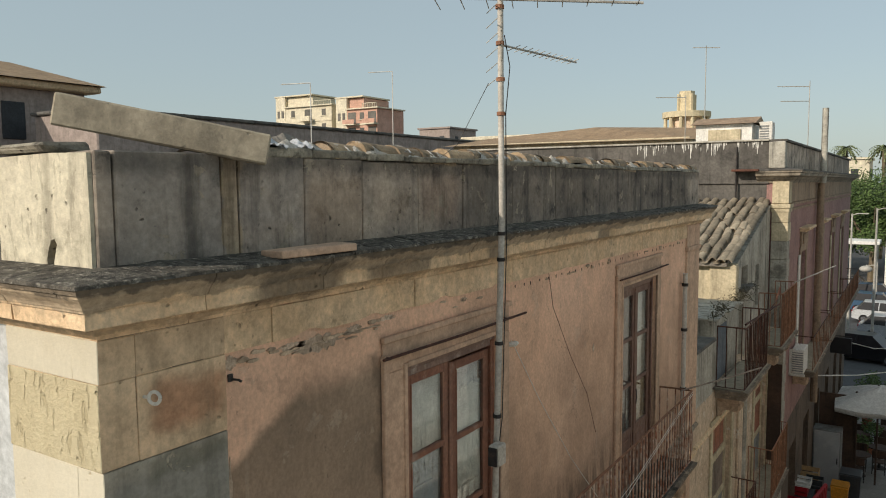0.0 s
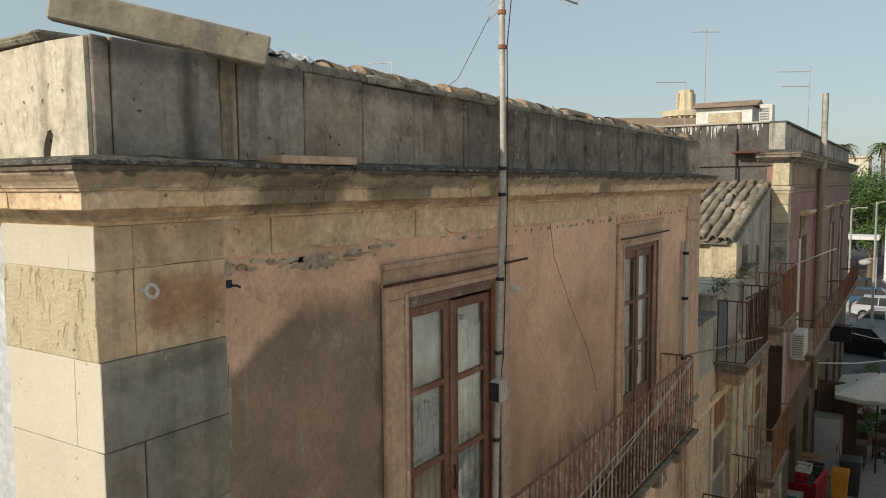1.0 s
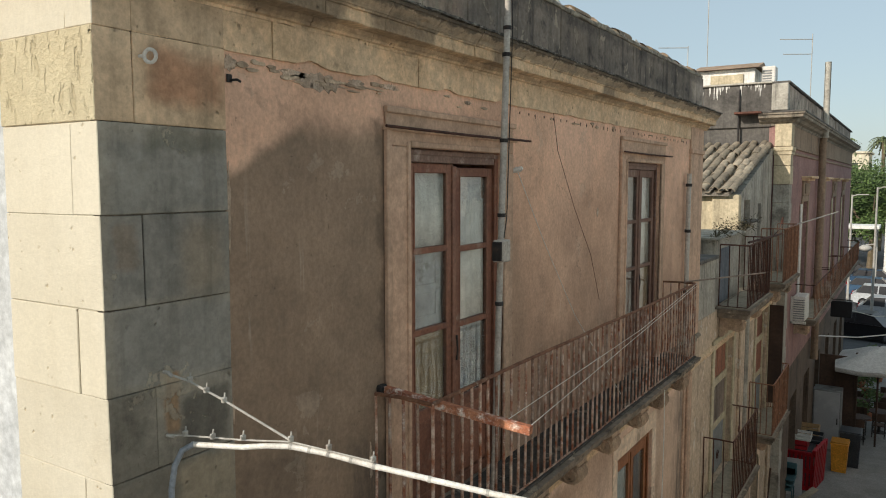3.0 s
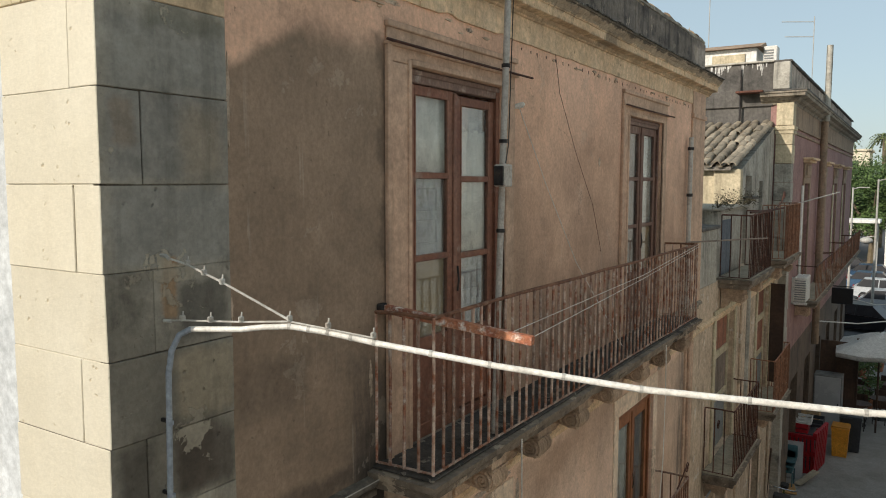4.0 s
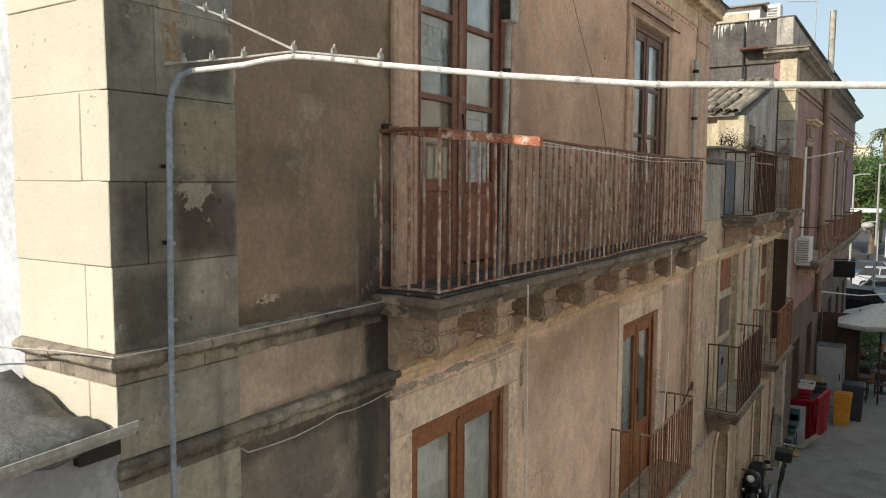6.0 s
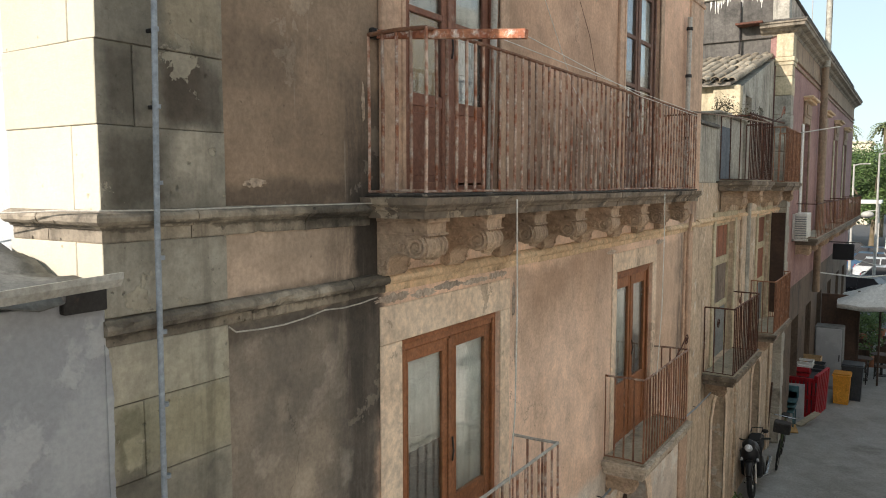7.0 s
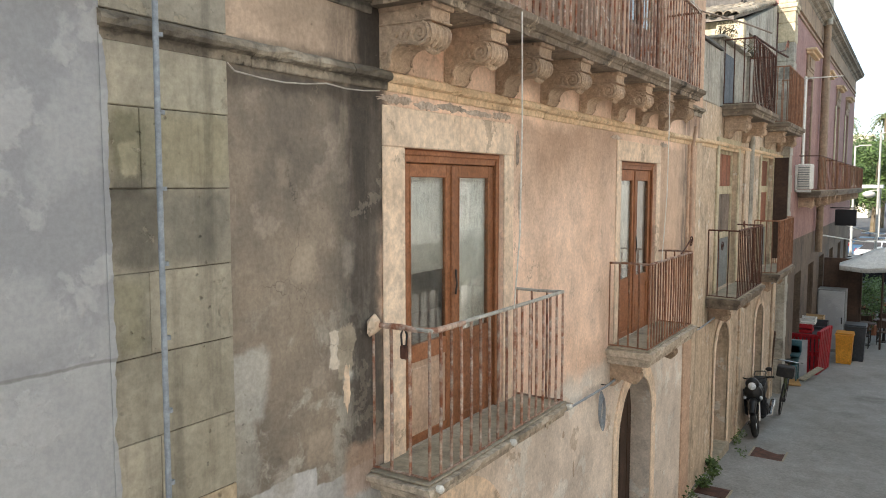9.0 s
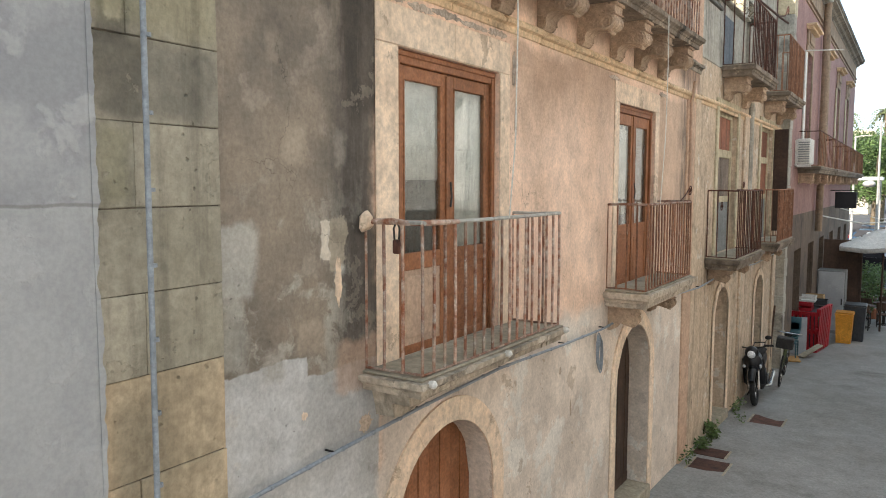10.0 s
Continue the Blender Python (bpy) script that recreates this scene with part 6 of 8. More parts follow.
for k in range(6):
    part("brick", Build().box(-0.66 + 0.0, -0.625, 12.93, 13.0, 6.3 + 0.07 * k, 6.36 + 0.07 * k, 0.006, 0.004), worn("bare_brick", "a8653f", "96583a", "6b4a38", 8.0, 40.0, 0.5, vary=0.2) if k == 0 else bpy.data.materials["bare_brick"], t)

SLOPE = math.atan2(8.50 - 7.48, 16.9 - 12.85)
roof = thing("tiled_roof", (-1.5, 13, 7.45), "old weathered clay barrel tile roof, lichened", "tiled roof", kind="structure")
part("roof_bed", Build().box(-4.2, -0.3, -0.05, 4.2, -0.06, 0.0).turned(pose(0, 12.85, 7.46, math.degrees(SLOPE))), MORTAR, roof)
tl = Build()
ring = 7
for e, rad in ((0.0, 0.088), (0.46, 0.07)):
    for rr in (rad, rad - 0.016):
        tl.v += [(rr * math.cos(math.pi * k / ring), e, rr * 0.72 * math.sin(math.pi * k / ring)) for k in range(ring + 1)]
q = ring + 1
for k in range(ring):
    tl.f += [(k, k + 1, 2 * q + k + 1, 2 * q + k), (q + k, 3 * q + k, 3 * q + k + 1, q + k + 1), (k, q + k, q + k + 1, k + 1), (2 * q + k, 2 * q + k + 1, 3 * q + k + 1, 3 * q + k)]
tl.f += [(0, 2 * q, 3 * q, q), (ring, q + ring, 3 * q + ring, 2 * q + ring)]
tile_mesh = tl.mesh("roof_tile", TILE, True)
r = random.Random(31)
for i in range(14):
    for j in range(11):
        ob = part("roof_tile", tile_mesh, None, roof)
        ob.matrix_basis = pose(0, 12.85, 7.46, math.degrees(SLOPE)) @ pose(-0.38 - 0.205 * i + r.uniform(-0.02, 0.02), -0.06 + 0.375 * j + r.uniform(-0.045, 0.045), 0.032 + r.uniform(0, 0.022), 2.2 + r.uniform(-2, 2), r.uniform(-9, 9), r.uniform(-5, 5))
ch = Build()
for i in range(14):
    for j in range(11):
        x, y = -0.48 - 0.205 * i, 0.375 * j - 0.1
        pts = [(x + 0.075 * math.cos(math.pi + math.pi * k / 5), -0.0 + 0.03 + 0.045 * math.sin(math.pi + math.pi * k / 5)) for k in range(6)]
        n = len(ch.v)
        ch.v += [(a, y, c + 0.02) for a, c in pts] + [(a, y + 0.44, c) for a, c in pts]
        ch.f += [(n + k, n + k + 1, n + 7 + k, n + 6 + k) for k in range(5)]
part("channel_tiles", ch.turned(pose(0, 12.85, 7.46, math.degrees(SLOPE))), TILE, roof, smooth=True)
for i in range(12):
    ob = part("verge_tile", tile_mesh, None, roof)
    ob.matrix_basis = pose(0, 12.85, 7.46, math.degrees(SLOPE)) @ pose(-0.29, -0.02 + 0.34 * i, 0.02, 2, 8, r.uniform(-2, 2))


def boarded_window(name, y0, y1, z0, z1, label, frame_mat, boards):
    t = thing(name, (-0.1, (y0 + y1) / 2, z0), label, "window", kind="structure")
    x = -0.08
    part("window_frame", Build().box(x - 0.06, x, y0, y0 + 0.1, z0, z1, 0.006).box(x - 0.06, x, y1 - 0.1, y1, z0, z1, 0.006).box(x - 0.06, x, y0 + 0.1, y1 - 0.1, z1 - 0.1, z1, 0.006).box(x - 0.06, x, y0 + 0.1, y1 - 0.1, z0 + 1.55, z0 + 1.68, 0.006).box(x - 0.06, x, y0 + 0.1, y1 - 0.1, z0 + 0.82, z0 + 0.92, 0.006), frame_mat, t)
    for (lo, hi), m in zip(((z0 + 1.68, z1 - 0.1), (z0 + 0.92, z0 + 1.55), (z0, z0 + 0.82)), boards):
        n = 4
        w = (y1 - y0 - 0.2) / n
        for k in range(n):
            part("board", Build().box(x - 0.045, x - 0.02 - 0.004 * (k % 2), y0 + 0.1 + w * k + 0.003, y0 + 0.1 + w * (k + 1) - 0.003, lo, hi, 0.003), m, t)
    part("jamb_moulding", Build().box(-0.012, 0.02, y0 - 0.14, y0, z0, z1 + 0.14, 0.008).box(-0.012, 0.02, y1, y1 + 0.14, z0, z1 + 0.14, 0.008).box(-0.012, 0.022, y0, y1, z1, z1 + 0.14, 0.008), CREAM, t)


GREYPANE = worn("grey_painted_panel", "8f918f", "7e807f", "5c5a56", 2.0, 30.0, 0.4, 0.4, vary=0.1)
boarded_window("window_1", 10.6, 12.05, 2.72, 5.02, "tall cream framed window boarded in faded red", CREAM, (SHUT_RED, GREYBOARD, GREYPANE))
boarded_window("window_2", 14.3, 15.75, 2.72, 5.02, "tall cream framed window boarded in faded red", CREAM, (SHUT_RED, SHUT_RED, GREYPANE))
tagged(part("open_shutter", Build().box(-0.02, 0.30, 15.78, 15.83, 2.85, 5.0, 0.006), DARKWOOD), "dark wooden shutter standing open", "shutter")
dp = thing("downpipe", (0.03, 13.1, 0.0), "pale downpipe between the boarded windows", "downpipe")
part("pipe", Build().tube([(0.03, 13.1, 2.4), (0.03, 13.1, 5.3)], 0.05, 8), PALEGREY, dp)
arch_door("door_7", 10.75, 11.75, 2.15, 0.45, 0.13, GREYBOARD, "grey boarded arched street door", -0.1, -0.3)
arch_door("door_8", 14.25, 15.15, 2.0, 0.42, 0.13, GREYPANE, "pale grey arched street door", -0.3, -0.3)
for ys in ((9.1, 9.38), (12.6, 13.0), (16.2, 16.6)):
    tagged(part("wall_pilaster", Build().box(-0.012, 0.03, ys[0], ys[1], -0.5, 5.05, 0.01), OCHRE), "shallow ochre wall pilaster", "pilaster", kind="structure")
balcony("stone balcony with a dark rusty railing and scrolls", 10.75, 12.85, 0.44, 5.66, EDGE_LOW, [11.05, 12.5], 0.3, 0.36, 0.34, 1.0, 0.13, RUST_DARK, RUST_DARK, 41, 0.0, "balconies of the middle house")
balcony("stone balcony with a rusty railing beside the rose house", 14.45, 16.6, 0.44, 5.64, EDGE_LOW, [14.75, 16.3], 0.3, 0.36, 0.34, 1.08, 0.12, RUST, RUST, 42, 0.0, "balconies of the middle house")
b3 = balcony("small balcony with a dark rusty iron railing", 10.05, 12.1, 0.44, 2.72, EDGE_LOW, [10.3, 11.8], 0.22, 0.3, 0.26, 1.02, 0.13, RUST_DARK, RUST_DARK, 43, 0.0, "balconies of the middle house")
b4 = balcony("small balcony with a brown rusty iron railing", 13.8, 15.85, 0.44, 2.72, EDGE_LOW, [14.1, 15.5], 0.22, 0.3, 0.26, 1.02, 0.12, RUST, RUST, 44, 0.0, "balconies of the middle house")
scroll(b3, 0.2, 10.08, 3.5, 0.08, RUST_DARK)
scroll(b3, 0.42, 10.5, 3.82, 0.06, RUST_DARK)
t = thing("sign_bracket", (0.4, 12.8, 6.7), "dark iron arm with a scroll above the balcony", "iron arm")
part("arm", Build().tube([(0.40, 10.9, 6.70), (0.50, 12.6, 6.70), (0.55, 13.3, 6.71)], 0.018, 6), RUST_DARK, t)
scroll(t, 0.54, 13.35, 6.93, 0.09, RUST_DARK)
part("stem", Build().tube([(0.5, 12.7, 6.72), (0.53, 13.1, 6.8), (0.54, 13.3, 7.0)], 0.01, 6), RUST_DARK, t)
t = thing("drying_pole", (0.3, 7.7, 6.44), "weathered pale pole resting on the railing end", "pole")
part("pole", Build().tube([(0.30, 7.45, 6.46), (0.7, 8.6, 6.44), (0.9, 9.3, 6.42)], 0.010, 6), GREYBOARD, t)
tagged(part("drying_pole", Build().tube([(0.4, 16.5, 6.72), (1.05, 18.3, 6.95)], 0.014, 6), MASTPAINT), "white pole reaching out from the balcony", "pole")

# ---- rose house ----
CX = 0.15
TANWASH = worn("tan_wash", "a88c70", "957a60", "5f5042", 0.8, 22.0, 0.6, 0.6, bump=0.4, vary=0.0)
HOLES_C = [(y, y + 1.05, 4.35, 7.15) for y in (19.35, 23.6, 27.5, 31.4)] + [(y, y + 1.3, -1.4, 2.2) for y in (18.6, 21.4, 24.2, 27.4, 30.6, 33.4)]
SHOPWALL = worn("dark_shop_front", "75614f", "5f4f42", "352d26", 1.0, 24.0, 0.7, 0.6, bump=0.5, vary=0.0)
tagged(part("wall_rose_shops", pierced(16.92, 36.0, -1.6, 3.1, -0.3, CX, [h for h in HOLES_C if h[2] < 0]), SHOPWALL), "dark grimy shop level of the rose house", "wall", kind="structure")
tagged(part("wall_rose_house", pierced(16.92, 36.0, 3.1, 8.95, -0.3, CX, [h for h in HOLES_C if h[2] > 0]), ROSE), "rose plastered front of the tall corner house", "wall", kind="structure")
tagged(part("wall_rose_side", Build().box(-12, -0.3, 16.92, 17.3, -1.6, 9.0), SOOTWALL), "soot-black rendered side wall above the tiled roof", "wall", kind="structure")
tagged(part("wall_rose_end", Build().box(-12, CX - 0.01, 35.7, 36.0, -1.6, 8.95), ROSE), "plain end wall of the rose house", "wall", kind="structure")
tagged(part("roof_rose", Build().box(-12, -0.0, 17.0, 36.0, 8.95, 9.1), SLATE), "flat roof of the rose house", "roof", kind="structure")
tagged(part("wall_rose_inner", Build().box(-1.8, -1.6, 17.3, 35.7, -1.4, 8.9), INSIDE), "plain room wall inside the rose house", "wall", kind="structure")
t = thing("corner_pilaster", (CX, 16.9, 0), "cream corner pilaster of the rose house", "pilaster", kind="structure")
for k in range(22):
    z = -0.8 + 0.42 * k
    if z < 8.1:
        # lower blocks take the greyer plaster: shade on the pilaster put in colour
        part("block", Build().box(-0.17, CX + 0.03, 16.86, 17.2 if k % 2 else 17.3, z, z + 0.413, 0.008), CREAM if z > 7.3 else PALEGREY, t)
part("shaft", Build().box(-0.17, CX + 0.03, 16.86, 17.3, 8.45, 9.0, 0.008), CREAM, t)
part("capital", Build().box(-0.21, CX + 0.07, 16.82, 17.34, 8.34, 8.44, 0.015).box(-0.19, CX + 0.05, 16.84, 17.32, 8.26, 8.34, 0.01), CREAM, t)
prof = [(-0.05, 8.92), (0.02, 8.92), (0.05, 8.97), (0.12, 9.0), (0.16, 9.05), (0.27, 9.08), (0.28, 9.14), (0.31, 9.15), (0.31, 9.19), (-0.05, 9.23)]
t = thing("cornice", (CX, 17, 8.9), "heavy dark moulded cornice of the rose house", "cornice", kind="structure")
part("corner_stone", Build().sweep(prof, [(-0.5, 16.9), (CX, 16.9), (CX, 18.2)]), SOOTSTONE, t)
part("ledge", Build().sweep([(-0.05, 9.2), (0.325, 9.192), (0.325, 9.22), (-0.05, 9.26)], [(-0.5, 16.9), (CX, 16.9), (CX, 36.1)]), SLATE, t)
for k in range(18):
    part("moulded_stone", Build().sweep(prof, [(CX, 18.205 + k), (CX, 19.2 + k)] if k < 17 else [(CX, 35.205), (CX, 36.1)]), SOOTSTONE, t)
t = thing("architrave", (CX, 17.7, 8.4), "ochre double moulding under the cornice", "moulding", kind="structure")
part("band", Build().sweep([(0, 8.40), (0.05, 8.41), (0.05, 8.46), (0.0, 8.47)], [(CX, 17.3), (CX, 36.0)]), TANWASH, t)
part("band", Build().sweep([(0, 8.27), (0.035, 8.28), (0.035, 8.33), (0.0, 8.34)], [(CX, 17.3), (CX, 36.0)]), TANWASH, t)
part("frieze_face", Build().box(CX, CX + 0.012, 17.3, 36.0, 8.475, 8.92), TANWASH, t)
t = thing("parapet", (0, 17, 9.2), "blackened roof parapet of the rose house", "parapet", kind="structure")
y = 17.0
r = random.Random(8)
while y < 36:
    w = min(r.uniform(0.8, 1.6), 36 - y)
    part("panel", Build().box(-0.2, 0.06 + r.uniform(-0.01, 0.01), y + 0.01, y + w, 9.2, 9.84, 0.01, 0.004), PARAPET, t)
    y += w
part("coping", Build().box(-0.25, 0.12, 16.8, 36.05, 9.845, 9.9, 0.012, 0.004), SLATE, t)
part("corner_pier", Build().box(-0.25, 0.09, 16.74, 17.02, 9.25, 9.843, 0.015, 0.006), PALEGREY, t)
part("side_wall", Build().box(-12, -0.26, 16.86, 17.2, 8.9, 9.86, 0.01, 0.004), SOOTWALL, t)
part("side_coping", Build().box(-12, -0.25, 16.8, 17.25, 9.862, 9.91, 0.01, 0.006), PALEGREY, t)
for k in range(75):
    x = -0.2 - r.random() * 3.2
    w, l = r.uniform(0.008, 0.022), r.uniform(0.05, 0.32) * r.random() + 0.05
    part("lime_drip", Build().prism([(-w, 0), (w, 0), (w * 0.4, -l), (-w * 0.2, -l * 1.1)], 0, 0.006).turned(pose(x, 16.852, 9.88) @ pose(0, 0, 0, 0, 0, -90)), DRIP, t)
part("drain_spout", Build().box(-1.0, -0.42, 16.5, 16.86, 9.18, 9.23, 0.01), RUST_DARK, t)
part("drain_pipe", Build().tube([(-0.95, 16.82, 9.2), (-0.95, 16.82, 8.45)], 0.025, 6), IRON, t)
part("drain_pipe", Build().tube([(-0.95, 16.82, 9.75), (-0.95, 16.82, 9.25)], 0.02, 6), IRON, t)

for i, y in enumerate((19.35, 23.6, 27.5, 31.4)):
    t = thing(f"window_{i + 3}", (CX, y + 0.5, 4.3), "tall window with a bracketed hood on the rose front", "window", kind="structure")
    part("surround", Build().box(CX, CX + 0.04, y - 0.16, y, 4.35, 7.3, 0.01).box(CX, CX + 0.04, y + 1.05, y + 1.21, 4.35, 7.3, 0.01).box(CX, CX + 0.04, y, y + 1.05, 7.15, 7.3, 0.01), TANWASH, t)
    part("head_panel", Build().box(CX, CX + 0.05, y - 0.1, y + 1.15, 7.3, 7.68, 0.01).box(CX + 0.05, CX + 0.08, y + 0.1, y + 0.95, 7.36, 7.62, 0.02), TANWASH, t)
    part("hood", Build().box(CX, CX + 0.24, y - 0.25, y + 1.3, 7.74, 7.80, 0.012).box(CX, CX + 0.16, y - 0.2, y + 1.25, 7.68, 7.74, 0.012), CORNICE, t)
    part("window_leaf", Build().box(CX - 0.15, CX - 0.11, y + 0.02, y + 0.5, 4.4, 7.13, 0.006), CREAM, t)
    part("window_leaf", Build().box(CX - 0.15, CX - 0.11, y + 0.55, y + 1.03, 4.4, 7.13, 0.006), GREYPANE, t)
    part("white_shutter", Build().box(CX + 0.01, CX + 0.045, y - 0.42, y - 0.17, 4.4, 7.1, 0.006), CABLE if i == 0 else CREAM, t)
dp = thing("downpipe", (CX, 22.4, -0.5), "wide ochre painted downpipe up to the roof", "downpipe")
part("pipe", Build().tube([(CX + 0.14, 22.4, 2.5), (CX + 0.14, 22.4, 8.9)], 0.10, 12), TANWASH, dp, smooth=True)
part("flue", Build().tube([(CX + 0.2, 22.2, 8.9), (CX + 0.2, 22.2, 11.0)], 0.085, 12), PALEGREY, dp, smooth=True)
for z in (4.4, 6.0, 7.5):
    part("collar", Build().tube([(CX + 0.14, 22.4, z - 0.03), (CX + 0.14, 22.4, z + 0.03)], 0.112, 12), TANWASH, dp)
for y0, y1 in ((18.6, 22.6), (23.0, 27.0), (27.3, 31.2), (31.5, 35.4)):
    balcony("stone balcony with a thin rusty railing on the rose house", y0, y1, 0.62, 4.28, EDGE_LOW, [y0 + 0.3, y0 + 1.8, y1 - 0.3], 0.26, 0.5, 0.4, 0.85, 0.32, RUST, RUST_DARK, int(y0), 0.0, "balconies of the rose house")
ac = thing("air_conditioner", (0.3, 18.2, 4.2), "white outdoor air conditioning unit with grilles", "air conditioner", "air conditioners")
part("casing", Build().box(0.2, 0.48, 18.0, 18.75, 4.32, 4.92, 0.02), CABLE, ac)
for k in range(9):
    part("grille_slat", Build().box(0.22, 0.46, 17.985, 18.0, 4.38 + 0.055 * k, 4.40 + 0.055 * k), GREYPANE, ac)
part("bracket", Build().box(0.15, 0.5, 18.0, 18.06, 4.25, 4.31, 0.005).box(0.15, 0.2, 18.0, 18.06, 4.25, 4.9, 0.005), CABLE, ac)

# roof things of the rose house
hut = thing("roof_hut", (-1.4, 17.7, 9.1), "white roof hut with a low grey gable roof", "roof hut")
part("body", Build().box(-2.05, -0.75, 17.5, 18.6, 9.1, 10.33, 0.01), WHITEWALL, hut)
part("shutter_panel", Build().box(-1.75, -1.0, 17.46, 17.5, 9.7, 10.2, 0.006), CREAM, hut)
part("roof", Build().prism([(17.35, 10.33), (18.05, 10.52), (18.75, 10.33), (18.05, 10.36)], -2.15, -0.65), TANWASH, hut)
ac = thing("air_conditioner", (-0.45, 17.9, 9.1), "white outdoor air conditioning unit on the roof", "air conditioner", "air conditioners")
part("casing", Build().box(-0.62, -0.32, 17.6, 17.95, 9.75, 10.36, 0.02), CABLE, ac)
part("stand", Build().box(-0.6, -0.34, 17.62, 17.9, 9.1, 9.75, 0.01), IRON, ac)
for k in range(8):
    part("grille_slat", Build().box(-0.60, -0.40, 17.585, 17.6, 9.82 + 0.06 * k, 9.85 + 0.06 * k), GREYPANE, ac)
for x, y, z0, z1, booms in ((-2.2, 19.0, 9.1, 12.5, ((12.45, 0.3, 0.0),)), (0.0, 21.5, 9.9, 11.7, ((11.55, 0.9, -1), (11.15, 0.8, -1))), (-2.7, 19.0, 9.1, 11.25, ((11.2, 0.8, -1),))):
    m = thing("roof_aerial", (x, y, z0), "thin television aerial on the roof", "aerial", "roof aerials")
    part("mast", Build().tube([(x, y, z0), (x, y, z1)], 0.012, 6), ZINC, m)
    for z, l, s in booms:
        part("boom", Build().tube([(x + (0.84 * l * s if s else -0.3), y + (0.5 * l * s if s else -0.2), z), (x + (0 if s else 0.3), y + (0 if s else 0.2), z)], 0.011, 6), ZINC, m)

# shop level of the rose house
for i, y in enumerate((18.6, 21.4, 24.2, 27.4, 30.6, 33.4)):
    t = thing(f"door_{i + 9}", (0.0, y + 0.6, -0.6), "dark shop opening with grey slatted shutter", "door", kind="structure")
    for k in range(14):
        part("slat", Build().box(-0.12, -0.09, y, y + 1.3, -1.0 + 0.23 * k, -0.79 + 0.23 * k, 0.01), DARKWOOD if i != 2 else CABLE, t)
t = thing("sign_box", (0.5, 26, 3.4), "black hanging sign box, blank", "sign")
part("sign", Build().box(0.3, 0.95, 27.0, 27.15, 3.05, 3.6, 0.02), worn("black_lacquer", "26262a", "1e1e21", "38383a", 4.0, 30.0, 0.2, rough=0.4), t)
part("sign_arm", Build().tube([(0.15, 27.08, 3.65), (0.95, 27.08, 3.65)], 0.02, 6), IRON, t)


# ---- street things ----
BLACKPAINT = worn("black_lacquer_paint", "1c1c1f", "242427", "3a3a3c", 4.0, 40.0, 0.2, rough=0.3, bump=0.05, vary=0.0)
RUBBER = worn("tyre_rubber", "1f1f1f", "282726", "3a3835", 8.0, 40.0, 0.3, rough=0.85)
CHROME = Shade("bright_steel", 0.25, 0.9)
CHROME = CHROME.done(CHROME.gain(srgb("b8b8b8"), CHROME.span(CHROME.noise(CHROME.pos(), 30.0), 0.3, 0.7, 0.85, 1.1)))
LAMP_GLASS = worn("clear_lamp_lens", "d8dade", "c6c9ce", "9a9da2", 8.0, 40.0, 0.2, rough=0.15, bump=0.1)
REDPLASTIC = worn("red_plastic", "b8101c", "a50c18", "6e0c14", 3.0, 30.0, 0.3, rough=0.5, bump=0.1, vary=0.15)
ORANGEPLASTIC = worn("orange_plastic", "e0901a", "d48412", "a06a1a", 3.0, 30.0, 0.2, rough=0.5, bump=0.1)
DARKPLASTIC = worn("dark_grey_plastic", "3b3e42", "33363a", "55585c", 3.0, 30.0, 0.2, rough=0.5, bump=0.1)
TEAL = worn("teal_paint", "3d6a72", "335a62", "28444a", 3.0, 30.0, 0.4, rough=0.7)
CANVAS = worn("white_canvas", "d5d4cf", "c8c7c1", "a8a69f", 1.5, 40.0, 0.25, rough=0.9, bump=0.2, vary=0.0)


def ring(c, r0, r1, axis="x", n=20, m=8):
    """A torus round the axis through c."""
    b = Build()
    for i in range(n):
        u = 2 * math.pi * i / n
        for j in range(m):
            v = 2 * math.pi * j / m
            a, h = r0 + r1 * math.cos(v), r1 * math.sin(v)
            b.v.append((c[0] + h, c[1] + a * math.cos(u), c[2] + a * math.sin(u)) if axis == "x" else (c[0] + a * math.cos(u), c[1] + h, c[2] + a * math.sin(u)))
    b.f = [(i * m + j, i * m + (j + 1) % m, ((i + 1) % n) * m + (j + 1) % m, ((i + 1) % n) * m + j) for i in range(n) for j in range(m)]
    return b


def wheel(t, c, r, w, spokes, m):
    k = part("wheel", ring(c, r - w, w).turned(m), RUBBER, t, smooth=True)
    part("rim", ring(c, r - 2 * w, w * 0.35).turned(m), CHROME, k, smooth=True)
    part("hub", Build().tube([(c[0] - 0.04, c[1], c[2]), (c[0] + 0.04, c[1], c[2])], 0.045, 10).turned(m), IRON, k)
    for i in range(spokes):
        u = 2 * math.pi * i / spokes
        part("spoke", Build().tube([c, (c[0], c[1] + (r - 2 * w) * math.cos(u), c[2] + (r - 2 * w) * math.sin(u))], 0.007, 4).turned(m), CHROME, k)


def blob(b, c, rx, ry, rz, n=12, k=8):
    base = len(b.v)
    for i in range(k + 1):
        th = math.pi * i / k
        for j in range(n):
            ph = 2 * math.pi * j / n
            b.v.append((c[0] + rx * math.sin(th) * math.cos(ph), c[1] + ry * math.sin(th) * math.sin(ph), c[2] + rz * math.cos(th)))
    b.f += [(base + i * n + j, base + i * n + (j + 1) % n, base + (i + 1) * n + (j + 1) % n, base + (i + 1) * n + j) for i in range(k) for j in range(n)]
    return b


